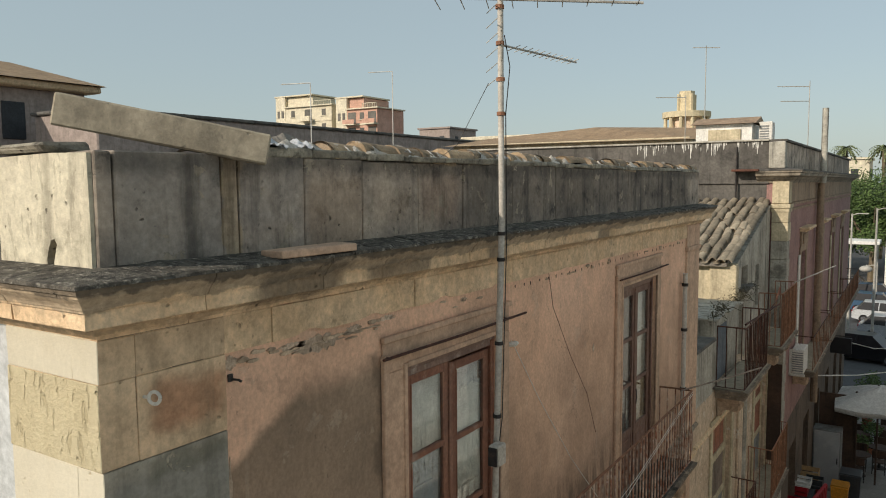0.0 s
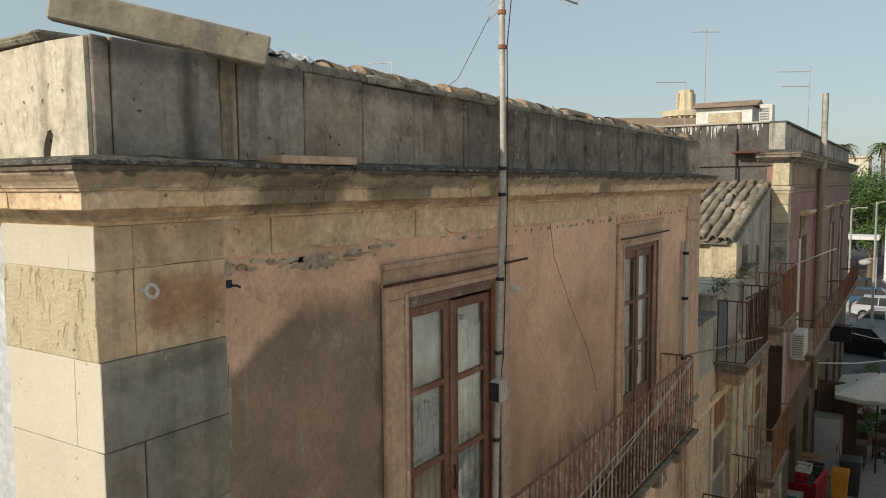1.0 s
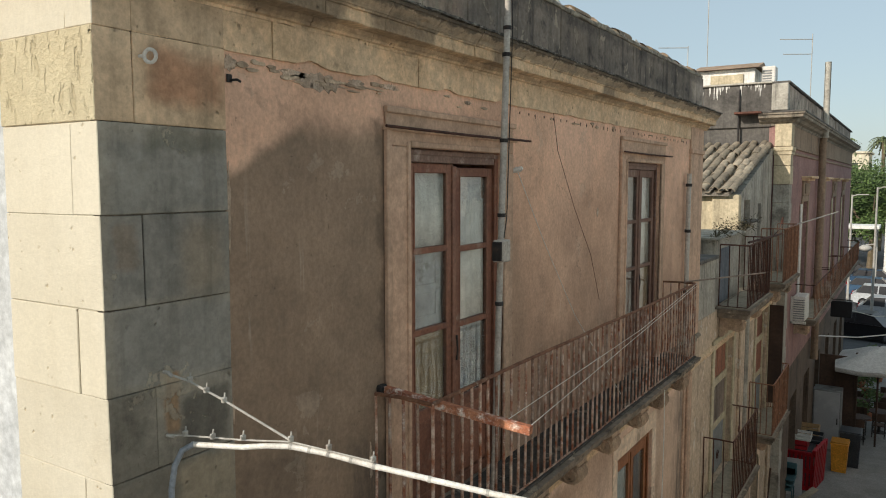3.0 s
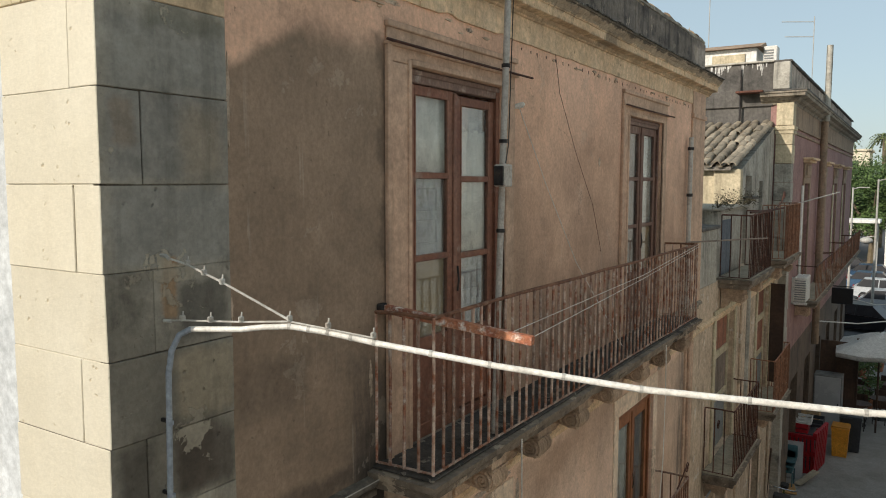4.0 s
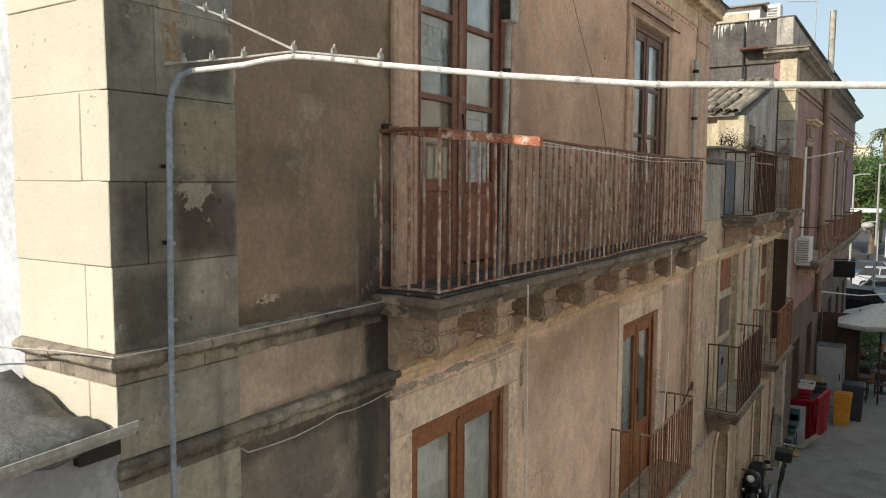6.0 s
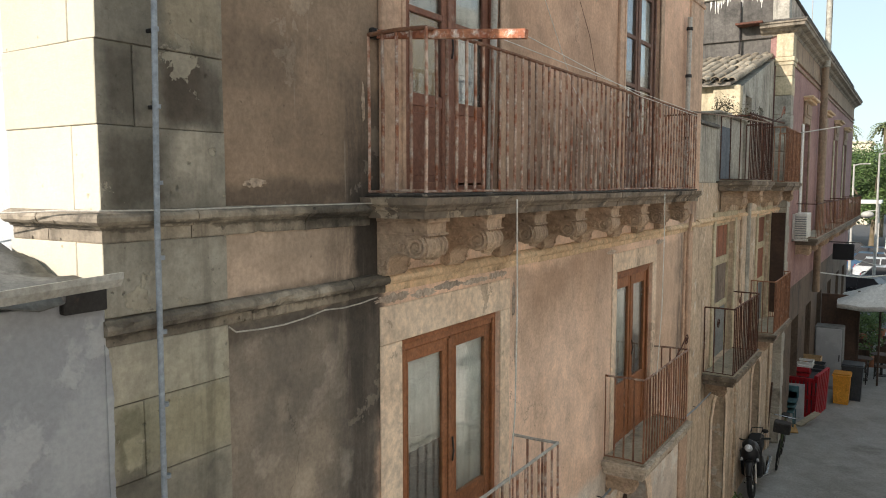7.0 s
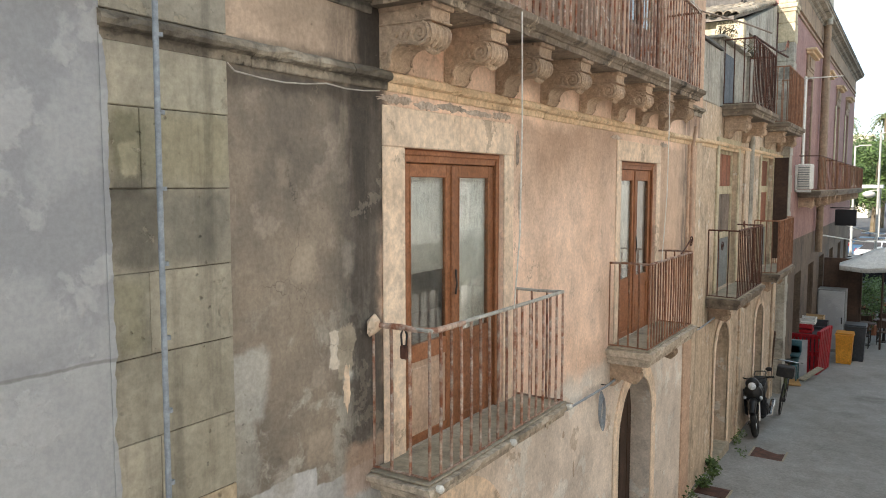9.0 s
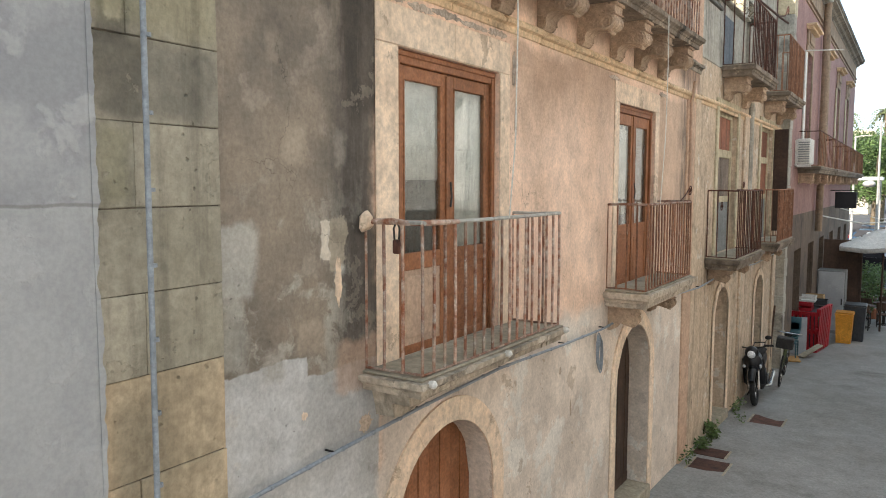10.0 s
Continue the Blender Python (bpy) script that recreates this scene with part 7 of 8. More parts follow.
def motorcycle(x, y, turn):
    """Front wheel at y 0, the machine lies along +y."""
    z = ground_z(y)
    m = pose(x, y, z, 0, -6, turn)
    t = thing("motorcycle", (x, y + 0.6, z), "black motorcycle parked on its stand by the wall", "motorcycle")
    wheel(t, (0, 0.3, 0.3), 0.3, 0.05, 10, m)
    wheel(t, (0, 1.55, 0.3), 0.3, 0.055, 10, m)
    P = lambda name, b, mat, label="": part(name, b.turned(m), mat, t, label, True)
    for s in (-1, 1):
        P("fork_leg", Build().tube([(s * 0.085, 0.3, 0.3), (s * 0.085, 0.44, 0.7), (s * 0.07, 0.52, 0.95)], [0.024, 0.022, 0.02], 8), CHROME)
    P("front_fender", Build().tube([(0, 0.02, 0.5), (0, 0.15, 0.63), (0, 0.33, 0.665), (0, 0.52, 0.6)], [0.05, 0.07, 0.075, 0.05], 10), BLACKPAINT)
    b = blob(Build(), (0, 0.42, 0.78), 0.17, 0.13, 0.2)
    P("front_fairing", b, BLACKPAINT)
    P("headlamp", blob(Build(), (0, 0.335, 0.94), 0.075, 0.07, 0.075), LAMP_GLASS, "bright round headlamp")
    P("lamp_shell", blob(Build(), (0, 0.40, 0.96), 0.125, 0.1, 0.125), BLACKPAINT)
    for s in (-1, 1):
        P("indicator", blob(Build(), (s * 0.14, 0.33, 0.72), 0.03, 0.03, 0.035), LAMP_GLASS)
        P("grip", Build().tube([(s * 0.22, 0.55, 1.06), (s * 0.36, 0.6, 1.05)], 0.02, 8), RUBBER)
        mirror = P("mirror_stem", Build().tube([(s * 0.2, 0.54, 1.06), (s * 0.27, 0.5, 1.2)], 0.008, 6), CHROME)
        part("mirror", blob(Build(), (s * 0.29, 0.5, 1.22), 0.06, 0.02, 0.04).turned(m), BLACKPAINT, mirror)
    P("handlebar", Build().tube([(-0.3, 0.58, 1.06), (-0.1, 0.5, 1.03), (0.1, 0.5, 1.03), (0.3, 0.58, 1.06)], 0.013, 8), IRON)
    P("leg_shield", Build().box(-0.19, 0.19, 0.50, 0.60, 0.32, 0.86, 0.06), BLACKPAINT)
    P("tank", blob(Build(), (0, 0.86, 0.74), 0.13, 0.26, 0.15), BLACKPAINT)
    P("seat", Build().box(-0.14, 0.14, 1.0, 1.66, 0.74, 0.84, 0.045), RUBBER)
    P("tail", Build().box(-0.12, 0.12, 1.2, 1.78, 0.52, 0.74, 0.05), BLACKPAINT)
    P("engine", Build().box(-0.15, 0.15, 0.75, 1.2, 0.22, 0.55, 0.04).tube([(-0.18, 0.95, 0.36), (0.18, 0.95, 0.36)], 0.11, 12), IRON)
    P("exhaust", Build().tube([(0.12, 0.8, 0.25), (0.19, 1.1, 0.2), (0.2, 1.7, 0.32)], [0.02, 0.04, 0.05], 8), CHROME)
    P("rear_rack", Build().tube([(-0.1, 1.6, 0.86), (-0.1, 1.85, 0.88), (0.1, 1.85, 0.88), (0.1, 1.6, 0.86)], 0.01, 6), IRON)
    P("stand", Build().tube([(-0.1, 1.0, 0.2), (-0.22, 1.05, 0.0)], 0.012, 6), IRON)


motorcycle(0.34, 12.55, 4)


def bicycle(x, y, turn):
    z = ground_z(y)
    m = pose(x, y, z, 0, 5, turn)
    t = thing("bicycle", (x, y + 0.5, z), "green city bicycle leaning by the wall", "bicycle")
    wheel(t, (0, 0.33, 0.33), 0.33, 0.02, 14, m)
    wheel(t, (0, 1.38, 0.33), 0.33, 0.02, 14, m)
    GREEN = worn("green_enamel", "5c6a3a", "4e5a32", "3a3a2a", 6.0, 40.0, 0.3, rough=0.5)
    part("bicycle_frame", Build().tube([(0, 0.33, 0.33), (0, 0.5, 0.9), (0, 0.52, 1.0)], 0.016, 6).tube([(0, 0.5, 0.85), (0, 0.85, 0.3)], 0.016, 6).tube([(0, 0.85, 0.3), (0, 1.05, 0.95)], 0.016, 6).tube([(0, 0.85, 0.3), (0, 1.38, 0.33), (0, 1.02, 0.82)], 0.012, 6).tube([(0, 0.51, 0.8), (0, 1.0, 0.78)], 0.014, 6).turned(m), GREEN, t)
    part("handlebar", Build().tube([(-0.28, 0.68, 1.08), (-0.2, 0.52, 1.1), (0.2, 0.52, 1.1), (0.28, 0.68, 1.08)], 0.012, 6).turned(m), CHROME, t)
    part("saddle", Build().box(-0.08, 0.08, 0.92, 1.18, 0.95, 1.01, 0.025).turned(m), RUBBER, t)
    part("basket", Build().box(-0.16, 0.16, 0.18, 0.44, 0.82, 1.04, 0.02).turned(m), IRON, t)


bicycle(0.46, 14.5, 3)


def upright_pallet(x, y, turn, tilt, w=1.15, h=1.05, mat=REDPLASTIC):
    z = ground_z(y)
    m = pose(x, y, z + 0.005, tilt, 0, turn)
    t = thing("plastic_pallet", (x, y, z), "red slatted pallet standing on edge", "pallet", "red pallets")
    for k in range(7):
        a = w * k / 7
        part("slat", Build().box(a, a + w / 7 * 0.72, 0, 0.02, 0.0, h, 0.006).turned(m), mat, t)
    for zz in (0.0, h * 0.46, h - 0.1):
        part("crosspiece", Build().box(0, w, 0.02, 0.1, zz, zz + 0.1, 0.008).turned(m), mat, t)


upright_pallet(-0.02, 19.85, 0, 3, 0.68)
upright_pallet(0.64, 19.75, 82, 3, 1.25, 1.15)
upright_pallet(0.05, 20.9, 0, 2, 0.6, 1.0)
for k, (x, y, w, d, h, mat, lab) in enumerate(((0.05, 20.0, 0.4, 0.55, 0.24, REDPLASTIC, "red plastic crate stacked on the pallets"), (0.18, 20.05, 0.42, 0.5, 0.14, CANVAS, "white plastic crate stacked on the pallets"), (0.3, 20.7, 0.45, 0.5, 0.2, DARKPLASTIC, "dark plastic crate stacked on the pallets"), (0.1, 21.2, 0.5, 0.5, 0.26, BEIGEWOOD, "cardboard box stacked behind the pallets"))):
    z = ground_z(20) + 1.06 + (0.24 if k == 1 else 0)
    if k == 1:
        x, y = 0.1, 20.02
    t = thing("crate", (x, y, z), lab, "crate", "crates")
    part("floor_panel", Build().box(x, x + w, y, y + d, z, z + 0.015), mat, t)
    for a, c, e, f in ((x, x + w, y, y + 0.015), (x, x + w, y + d - 0.015, y + d), (x, x + 0.015, y + 0.015, y + d - 0.015), (x + w - 0.015, x + w, y + 0.015, y + d - 0.015)):
        part("side_panel", Build().box(a, c, e, f, z + 0.015, z + h * 0.35, 0.003).box(a, c, e, f, z + h * 0.5, z + h, 0.003), mat, t)
t = thing("stacked_box", (0.3, 20.4, ground_z(20)), "dark crates filling the space between the pallets", "crate", "crates")
part("body", Build().box(0.02, 0.58, 20.0, 20.85, ground_z(20), ground_z(20) + 1.05, 0.02), DARKPLASTIC, t)
tagged(part("leaning_panel", Build().box(0, 0.42, -0.015, 0.015, 0, 0.95, 0.004).turned(pose(0.02, 19.3, ground_z(19.3), -10, 0, 8)), GREYWALL), "grey board leaning against the red pallets", "board")
tagged(part("loose_plank", Build().box(-0.09, 0.09, 0, 0.75, 0, 0.03, 0.004).turned(pose(0.38, 18.75, ground_z(18.8) + 0.02, 18, 0, -32)), CONCRETE), "loose grey plank propped on the street", "plank")
tagged(part("floor_mat", Build().box(-0.25, 0.25, -0.35, 0.35, 0.0, 0.03, 0.01, 0.01).turned(pose(0.16, 18.3, ground_z(18.3) + 0.012, -2.6, 0, 12)), worn("orange_straw_mat", "b98a4a", "a87a40", "7a5a30", 6.0, 40.0, 0.4)), "orange straw mat lying on the street", "mat")
t = thing("garden_chair", (0.05, 18.6, ground_z(18.6)), "stacked teal garden chairs by the wall", "chair")
g = ground_z(18.6)
for k in range(3):
    part("seat", Build().box(-0.12 + 0.03 * k, 0.3 + 0.03 * k, 18.4, 18.8, g + 0.4 + 0.13 * k, g + 0.44 + 0.13 * k, 0.015), TEAL, t)
    part("backrest", Build().box(-0.12 + 0.03 * k, 0.3 + 0.03 * k, 18.8, 18.84, g + 0.44 + 0.13 * k, g + 0.75 + 0.13 * k, 0.015), TEAL, t)
for x in (-0.1, 0.3):
    for y in (18.43, 18.8):
        part("leg", Build().tube([(x, y, g), (x, y, g + 0.42)], 0.018, 6), TEAL, t)
tagged(part("stick", Build().tube([(-0.0, 16.3, ground_z(16.3)), (0.06, 16.5, ground_z(16.3) + 1.5)], 0.022, 6), DARKWOOD), "dark pole leaning on the wall", "pole")


def bin_(x, y, mat, label, w, d, h, lid):
    z = ground_z(y)
    t = thing("waste_bin", (x, y, z), label, "waste bin", "waste bins")
    b = Build()
    b.v = [(x - w * 0.42, y - d * 0.42, z + 0.02), (x + w * 0.42, y - d * 0.42, z + 0.02), (x + w * 0.42, y + d * 0.42, z + 0.02), (x - w * 0.42, y + d * 0.42, z + 0.02), (x - w / 2, y - d / 2, z + h), (x + w / 2, y - d / 2, z + h), (x + w / 2, y + d / 2, z + h), (x - w / 2, y + d / 2, z + h)]
    b.f = [(0, 1, 2, 3), (4, 5, 6, 7), (0, 1, 5, 4), (1, 2, 6, 5), (2, 3, 7, 6), (3, 0, 4, 7)]
    part("tub", b, mat, t)
    part("rim", Build().box(x - w / 2 - 0.02, x + w / 2 + 0.02, y - d / 2 - 0.02, y + d / 2 + 0.02, z + h, z + h + 0.035, 0.01), mat, t)
    part("lid", Build().box(x - w / 2 - 0.01, x + w / 2 + 0.01, y - d / 2, y + d / 2 + 0.04, z + h + 0.036, z + h + 0.075, 0.018), lid, t)
    for s in (-1, 1):
        part("wheel", Build().tube([(x + s * w * 0.42, y + d * 0.45, z + 0.09), (x + s * w * 0.36, y + d * 0.45, z + 0.09)], 0.09, 12), RUBBER, t)


bin_(1.08, 22.2, ORANGEPLASTIC, "orange plastic wheeled bin on the street", 0.44, 0.48, 0.82, ORANGEPLASTIC)
bin_(1.30, 22.95, DARKPLASTIC, "dark grey wheeled bin behind the orange one", 0.55, 0.6, 1.0, DARKPLASTIC)
cab2 = thing("metal_cabinet", (0.5, 24.2, ground_z(24)), "grey metal cabinet standing against the front", "cabinet")
g = ground_z(24)
part("body", Build().box(0.16, 0.95, 24.0, 24.6, g, g + 1.95, 0.015), GREYPANE, cab2)
part("cabinet_door", Build().box(0.2, 0.91, 23.975, 24.0, g + 0.1, g + 1.9, 0.01), GREYWALL, cab2)
part("handle", Build().box(0.84, 0.87, 23.95, 23.975, g + 0.9, g + 1.1, 0.005), IRON, cab2)
t = thing("brown_screen", (1.05, 25.2, ground_z(25)), "dark brown wooden screen beside the cabinet", "screen")
part("panel", Build().box(0.2, 1.25, 25.2, 25.26, ground_z(25), 2.1, 0.01), DARKWOOD, t)
part("post", Build().box(1.22, 1.3, 25.18, 25.28, ground_z(25), 2.25, 0.01), DARKWOOD, t)

for k, (x0, x1, y0, y1) in enumerate(((0.42, 0.92, 11.65, 12.25), (0.16, 0.62, 8.6, 9.2), (0.05, 0.5, 9.35, 9.75))):
    t = thing("manhole_cover", (x0, y0, ground_z(y0)), "rusty brown iron cover let into the street", "manhole cover", "covers")
    g = ground_z((y0 + y1) / 2) + 0.014
    part("plate", Build().box(x0, x1, y0, y1, g - 0.02, g, 0.004).turned(pose(0, y0, g, -2.6) @ pose(0, -y0, -g)), RUST_DARK, t)
    for a in (x0 - 0.03, x1):
        part("rim", Build().box(a, a + 0.03, y0, y1, g - 0.02, g + 0.004).turned(pose(0, y0, g, -2.6) @ pose(0, -y0, -g)), CONCRETE, t)
for y, w in ((6.73, 1.2), (11.25, 1.05), (14.7, 0.95), (2.75, 1.3)):
    tagged(part("door_step", Build().box(-0.28, 0.06, y - w / 2, y + w / 2, ground_z(y) - 0.2, ground_z(y) + 0.13, 0.015, 0.005), CONCRETE), "worn stone step at the street door", "step", kind="structure")

LEAF = Shade("leaf_green", 0.6)
LEAF = LEAF.done(LEAF.gain(LEAF.mix(LEAF.noise(LEAF.pos(), 0.6), srgb("3f5526"), srgb("5a7432")), LEAF.span(LEAF.island(), 0.0, 1.0, 0.45, 1.35)))
FROND = Shade("palm_green", 0.6)
FROND = FROND.done(FROND.gain(FROND.mix(FROND.noise(FROND.pos(), 0.8), srgb("5f7040"), srgb("7d8450")), FROND.span(FROND.island(), 0.0, 1.0, 0.5, 1.3)))
BARK = worn("bark", "7a6a56", "65583a", "40382e", 3.0, 20.0, 0.5, 0.4, bump=0.8, depth=0.02)


def leaves(b, c, rad, n, size, r, squash=0.8):
    for _ in range(n):
        d = Vector((r.gauss(0, 1), r.gauss(0, 1), r.gauss(0, 1) * squash)).normalized() * rad * (r.random() ** 0.45)
        p = Vector(c) + d
        u = Vector((r.gauss(0, 1), r.gauss(0, 1), r.gauss(0, 0.6))).normalized() * size * r.uniform(0.6, 1.2)
        w = u.orthogonal().normalized() * size * 0.45
        n0 = len(b.v)
        b.v += [tuple(p - u), tuple(p + w), tuple(p + u), tuple(p - w)]
        b.f.append((n0, n0 + 1, n0 + 2, n0 + 3))


def raw(name, b, mat, parent, label=""):
    me = bpy.data.meshes.new(name)
    me.from_pydata(b.v, [], b.f)
    me.materials.append(mat)
    return part(name, me, None, parent, label)


r = random.Random(77)
for x, y, n, s in ((0.08, 10.35, 200, 0.035), (0.12, 9.5, 130, 0.03), (0.12, 9.85, 120, 0.035), (0.10, 12.2, 90, 0.03), (0.1, 8.8, 60, 0.03), (0.3, 11.4, 40, 0.025)):
    b = Build()
    for k in range(3):
        leaves(b, (x + r.uniform(-0.05, 0.1), y + r.uniform(-0.12, 0.12), ground_z(y) + s * 2 * (1 + k)), s * 3.2, n // 3, s, r)
    ob = raw("weeds", b, LEAF, None)
    tagged(ob, "green weeds growing at the foot of the wall", "weeds", kind="stuff")
for x, y, h in ((1.15, 27.6, 0.9), (1.5, 29.0, 1.1), (0.9, 31.0, 1.3), (1.3, 32.5, 1.2), (1.0, 34.0, 1.4), (1.6, 35.5, 1.2), (1.2, 37.0, 1.4)):
    g = ground_z(y)
    t = thing("potted_plant", (x, y, g), "leafy green plant in a clay pot by the tables", "potted plant", "potted plants")
    part("pot", Build().tube([(x, y, g), (x, y, g + 0.25), (x, y, g + 0.36)], [0.14, 0.19, 0.2], 12), worn("terracotta", "a8623f", "96563a", "6b4030", 3.0, 30.0, 0.4) if "terracotta" not in bpy.data.materials else bpy.data.materials["terracotta"], t)
    part("stem", Build().tube([(x, y, g + 0.3), (x + 0.03, y, g + h * 0.7)], 0.02, 6), BARK, t)
    b = Build()
    for k in range(7):
        leaves(b, (x + r.uniform(-0.22, 0.22), y + r.uniform(-0.3, 0.3), g + 0.45 + (h - 0.4) * r.random()), 0.28, 60, 0.07, r)
    raw("foliage", b, LEAF, t)

u = thing("parasol", (1.75, 25.2, ground_z(25)), "large off-white canvas parasol over the cafe tables", "parasol")
part("pole", Build().tube([(1.85, 25.4, ground_z(25)), (1.85, 25.4, 2.5)], 0.03, 8), DARKWOOD, u)
b = Build()
cx, cy, n = 1.95, 25.4, 32
for i, (f, z) in enumerate(((0.0, 2.52), (0.35, 2.36), (0.7, 2.14), (1.0, 1.98), (1.0, 1.84))):
    for k in range(n):
        a = 2 * math.pi * k / n
        sq = 1.0 / max(abs(math.cos(a)), abs(math.sin(a))) ** 0.8
        sag = -0.05 * math.sin(4 * a) ** 2 * f
        b.v.append((cx + 1.3 * f * sq * math.cos(a), cy + 1.5 * f * sq * math.sin(a), z + sag))
b.f = [(i * n + k, i * n + (k + 1) % n, (i + 1) * n + (k + 1) % n, (i + 1) * n + k) for i in range(4) for k in range(n)]
ob = part("canopy", b, CANVAS, u, smooth=True)
ob.modifiers.new("thickness", "SOLIDIFY").thickness = 0.01
for k in range(4):
    a = math.pi / 4 + k * math.pi / 2
    part("rib", Build().tube([(cx, cy, 2.48), (cx + 1.7 * math.cos(a), cy + 1.9 * math.sin(a), 1.96)], 0.012, 5), DARKWOOD, u)
wire("street_cable", [(0.15, 24.0, 2.9), (1.2, 26.0, 2.6), (3.5, 28.0, 2.75)], 0.02, CABLE, "pale cable slung across the street")
wire("street_cable", [(0.15, 30.0, 3.0), (1.5, 31.0, 2.55), (4.0, 32.0, 2.8)], 0.015, CABLE, "pale cable slung across the street")

# cafe tables and chairs in the shade
for k, (x, y) in enumerate(((1.35, 26.2), (1.9, 27.4), (1.2, 28.9), (2.0, 30.2))):
    g = ground_z(y)
    t = thing("cafe_table", (x, y, g), "dark round cafe table on a pedestal", "table", "cafe tables")
    part("tabletop", Build().tube([(x, y, g + 0.72), (x, y, g + 0.75)], 0.35, 16), DARKWOOD, t)
    part("pedestal", Build().tube([(x, y, g), (x, y, g + 0.72)], [0.05, 0.035], 8), IRON, t)
    part("foot", Build().tube([(x, y, g), (x, y, g + 0.03)], 0.22, 12), IRON, t)
    for s2, dy in ((1, 0.6), (-1, -0.6)):
        c = thing("cafe_chair", (x, y + dy, g), "dark slatted cafe chair at the table", "chair", "cafe chairs")
        part("seat", Build().box(x - 0.2, x + 0.2, y + dy - 0.2, y + dy + 0.2, g + 0.43, g + 0.46, 0.01), DARKWOOD, c)
        part("backrest", Build().box(x - 0.2, x + 0.2, y + dy + s2 * 0.19 - 0.015, y + dy + s2 * 0.19 + 0.015, g + 0.6, g + 0.86, 0.01), DARKWOOD, c)
        for ax in (-0.18, 0.18):
            part("leg", Build().tube([(x + ax, y + dy + s2 * 0.19, g), (x + ax, y + dy + s2 * 0.19, g + 0.86)], 0.014, 6), IRON, c)
            part("leg", Build().tube([(x + ax, y + dy - s2 * 0.18, g), (x + ax, y + dy - s2 * 0.18, g + 0.43)], 0.014, 6), IRON, c)

# ---- square at the end of the street ----
def car(x, y, turn, colour, label, length=4.0, high=1.48):
    z = ground_z(y)
    m = pose(x, y, z, 0, 0, turn)
    t = thing("car", (x, y, z), label, "car", "parked cars")
    name = "car_paint_" + colour
    paint = bpy.data.materials[name] if name in bpy.data.materials else worn(name, colour, colour, "6a6a68", 2.0, 30.0, 0.12, rough=0.3, bump=0.03, vary=0.0)
    L, W = length, 0.84
    side = [(0.0, 0.35), (0.05, 0.72), (0.95, 0.92), (L - 0.25, 0.98), (L, 0.8), (L, 0.35), (L - 0.5, 0.22), (0.4, 0.22)]
    b = Build()
    k = len(side)
    for s, q in ((-1, 0.96), (-1, 1.0), (1, 1.0), (1, 0.96)):
        b.v += [(s * W * (q if zz > 0.9 else 1.0), yy, zz) for yy, zz in side]
    b.f = [tuple(range(k)), tuple(range(3 * k, 4 * k))] + [(i * k + j, i * k + (j + 1) % k, (i + 1) * k + (j + 1) % k, (i + 1) * k + j) for i in range(3) for j in range(k)]
    part("body", b.turned(m), paint, t)
    cab = Build()
    lo, hi = [(0.95, 0.92), (L - 0.3, 0.98)], [(1.6, high), (L - 0.75, high)]
    cab.v = [(s * 0.80, a, c) for s in (-1, 1) for a, c in lo] + [(s * 0.62, a, c) for s in (-1, 1) for a, c in hi]
    cab.f = [(0, 1, 5, 4), (2, 3, 7, 6), (0, 2, 6, 4), (1, 3, 7, 5), (4, 5, 7, 6)]
    part("cabin_glass", cab.turned(m), BLACKPAINT, t, "dark car windows")
    part("roof", Build().box(-0.63, 0.63, 1.58, L - 0.72, high - 0.02, high + 0.03, 0.02).turned(m), paint, t)
    for s in (-1, 1):
        part("pillar", Build().tube([(s * 0.79, L * 0.57, 0.95), (s * 0.63, L * 0.56, high)], 0.04, 6).turned(m), paint, t)
    for yy in (0.75, L - 0.75):
        for s in (-1, 1):
            w = part("wheel", Build().tube([(s * 0.68, yy, 0.3), (s * 0.86, yy, 0.3)], 0.31, 16).turned(m), RUBBER, t)
            part("hub_cap", Build().tube([(s * 0.86, yy, 0.3), (s * 0.875, yy, 0.3)], 0.18, 12).turned(m), CHROME, w)
    for s in (-1, 1):
        part("headlight", Build().box(s * 0.6 - 0.14, s * 0.6 + 0.14, -0.005, 0.1, 0.62, 0.74, 0.02).turned(m), LAMP_GLASS, t)
        part("tail_light", Build().box(s * 0.7 - 0.08, s * 0.7 + 0.08, L - 0.06, L + 0.01, 0.68, 0.9, 0.02).turned(m), REDPLASTIC, t)


# the pale cars' paint is darkened for the shade on the square
car(3.4, 52.5, 90, "9a9fa4", "silver white small car parked across the street's end", 3.6)
car(2.6, 45.0, 78, "17181b", "black car parked at the street's end", 4.2)
car(2.9, 58.5, 90, "b9bcbd", "white hatchback parked on the square", 3.8)
car(2.4, 63.0, 90, "3a5a78", "blue car parked on the square", 4.0)
car(-1.5, 66.5, 90, "8a1c20", "dark red car parked on the square", 3.8)
car(2.2, 69.0, 90, "2c4a68", "blue car parked on the square", 4.0)
car(0.2, 74.0, 90, "24262a", "black car parked by the trees", 4.0)
tagged(part("kiosk", Build().box(0.5, 5.5, 76.0, 80.0, -1.0, 4.4, 0.03), WHITEWALL), "plain white kiosk by the square", "kiosk")
tagged(part("kiosk_poster", Build().box(1.1, 1.9, 75.93, 75.99, 1.8, 3.4, 0.01), DARKPLASTIC), "dark blank poster board on the kiosk", "poster")
t = thing("canopy_roof", (-1.5, 62, -1), "flat white canopy roof on posts", "canopy")
part("roof_slab", Build().box(-3.4, 0.5, 62.0, 65.0, 4.2, 4.45, 0.03), WHITEWALL, t)
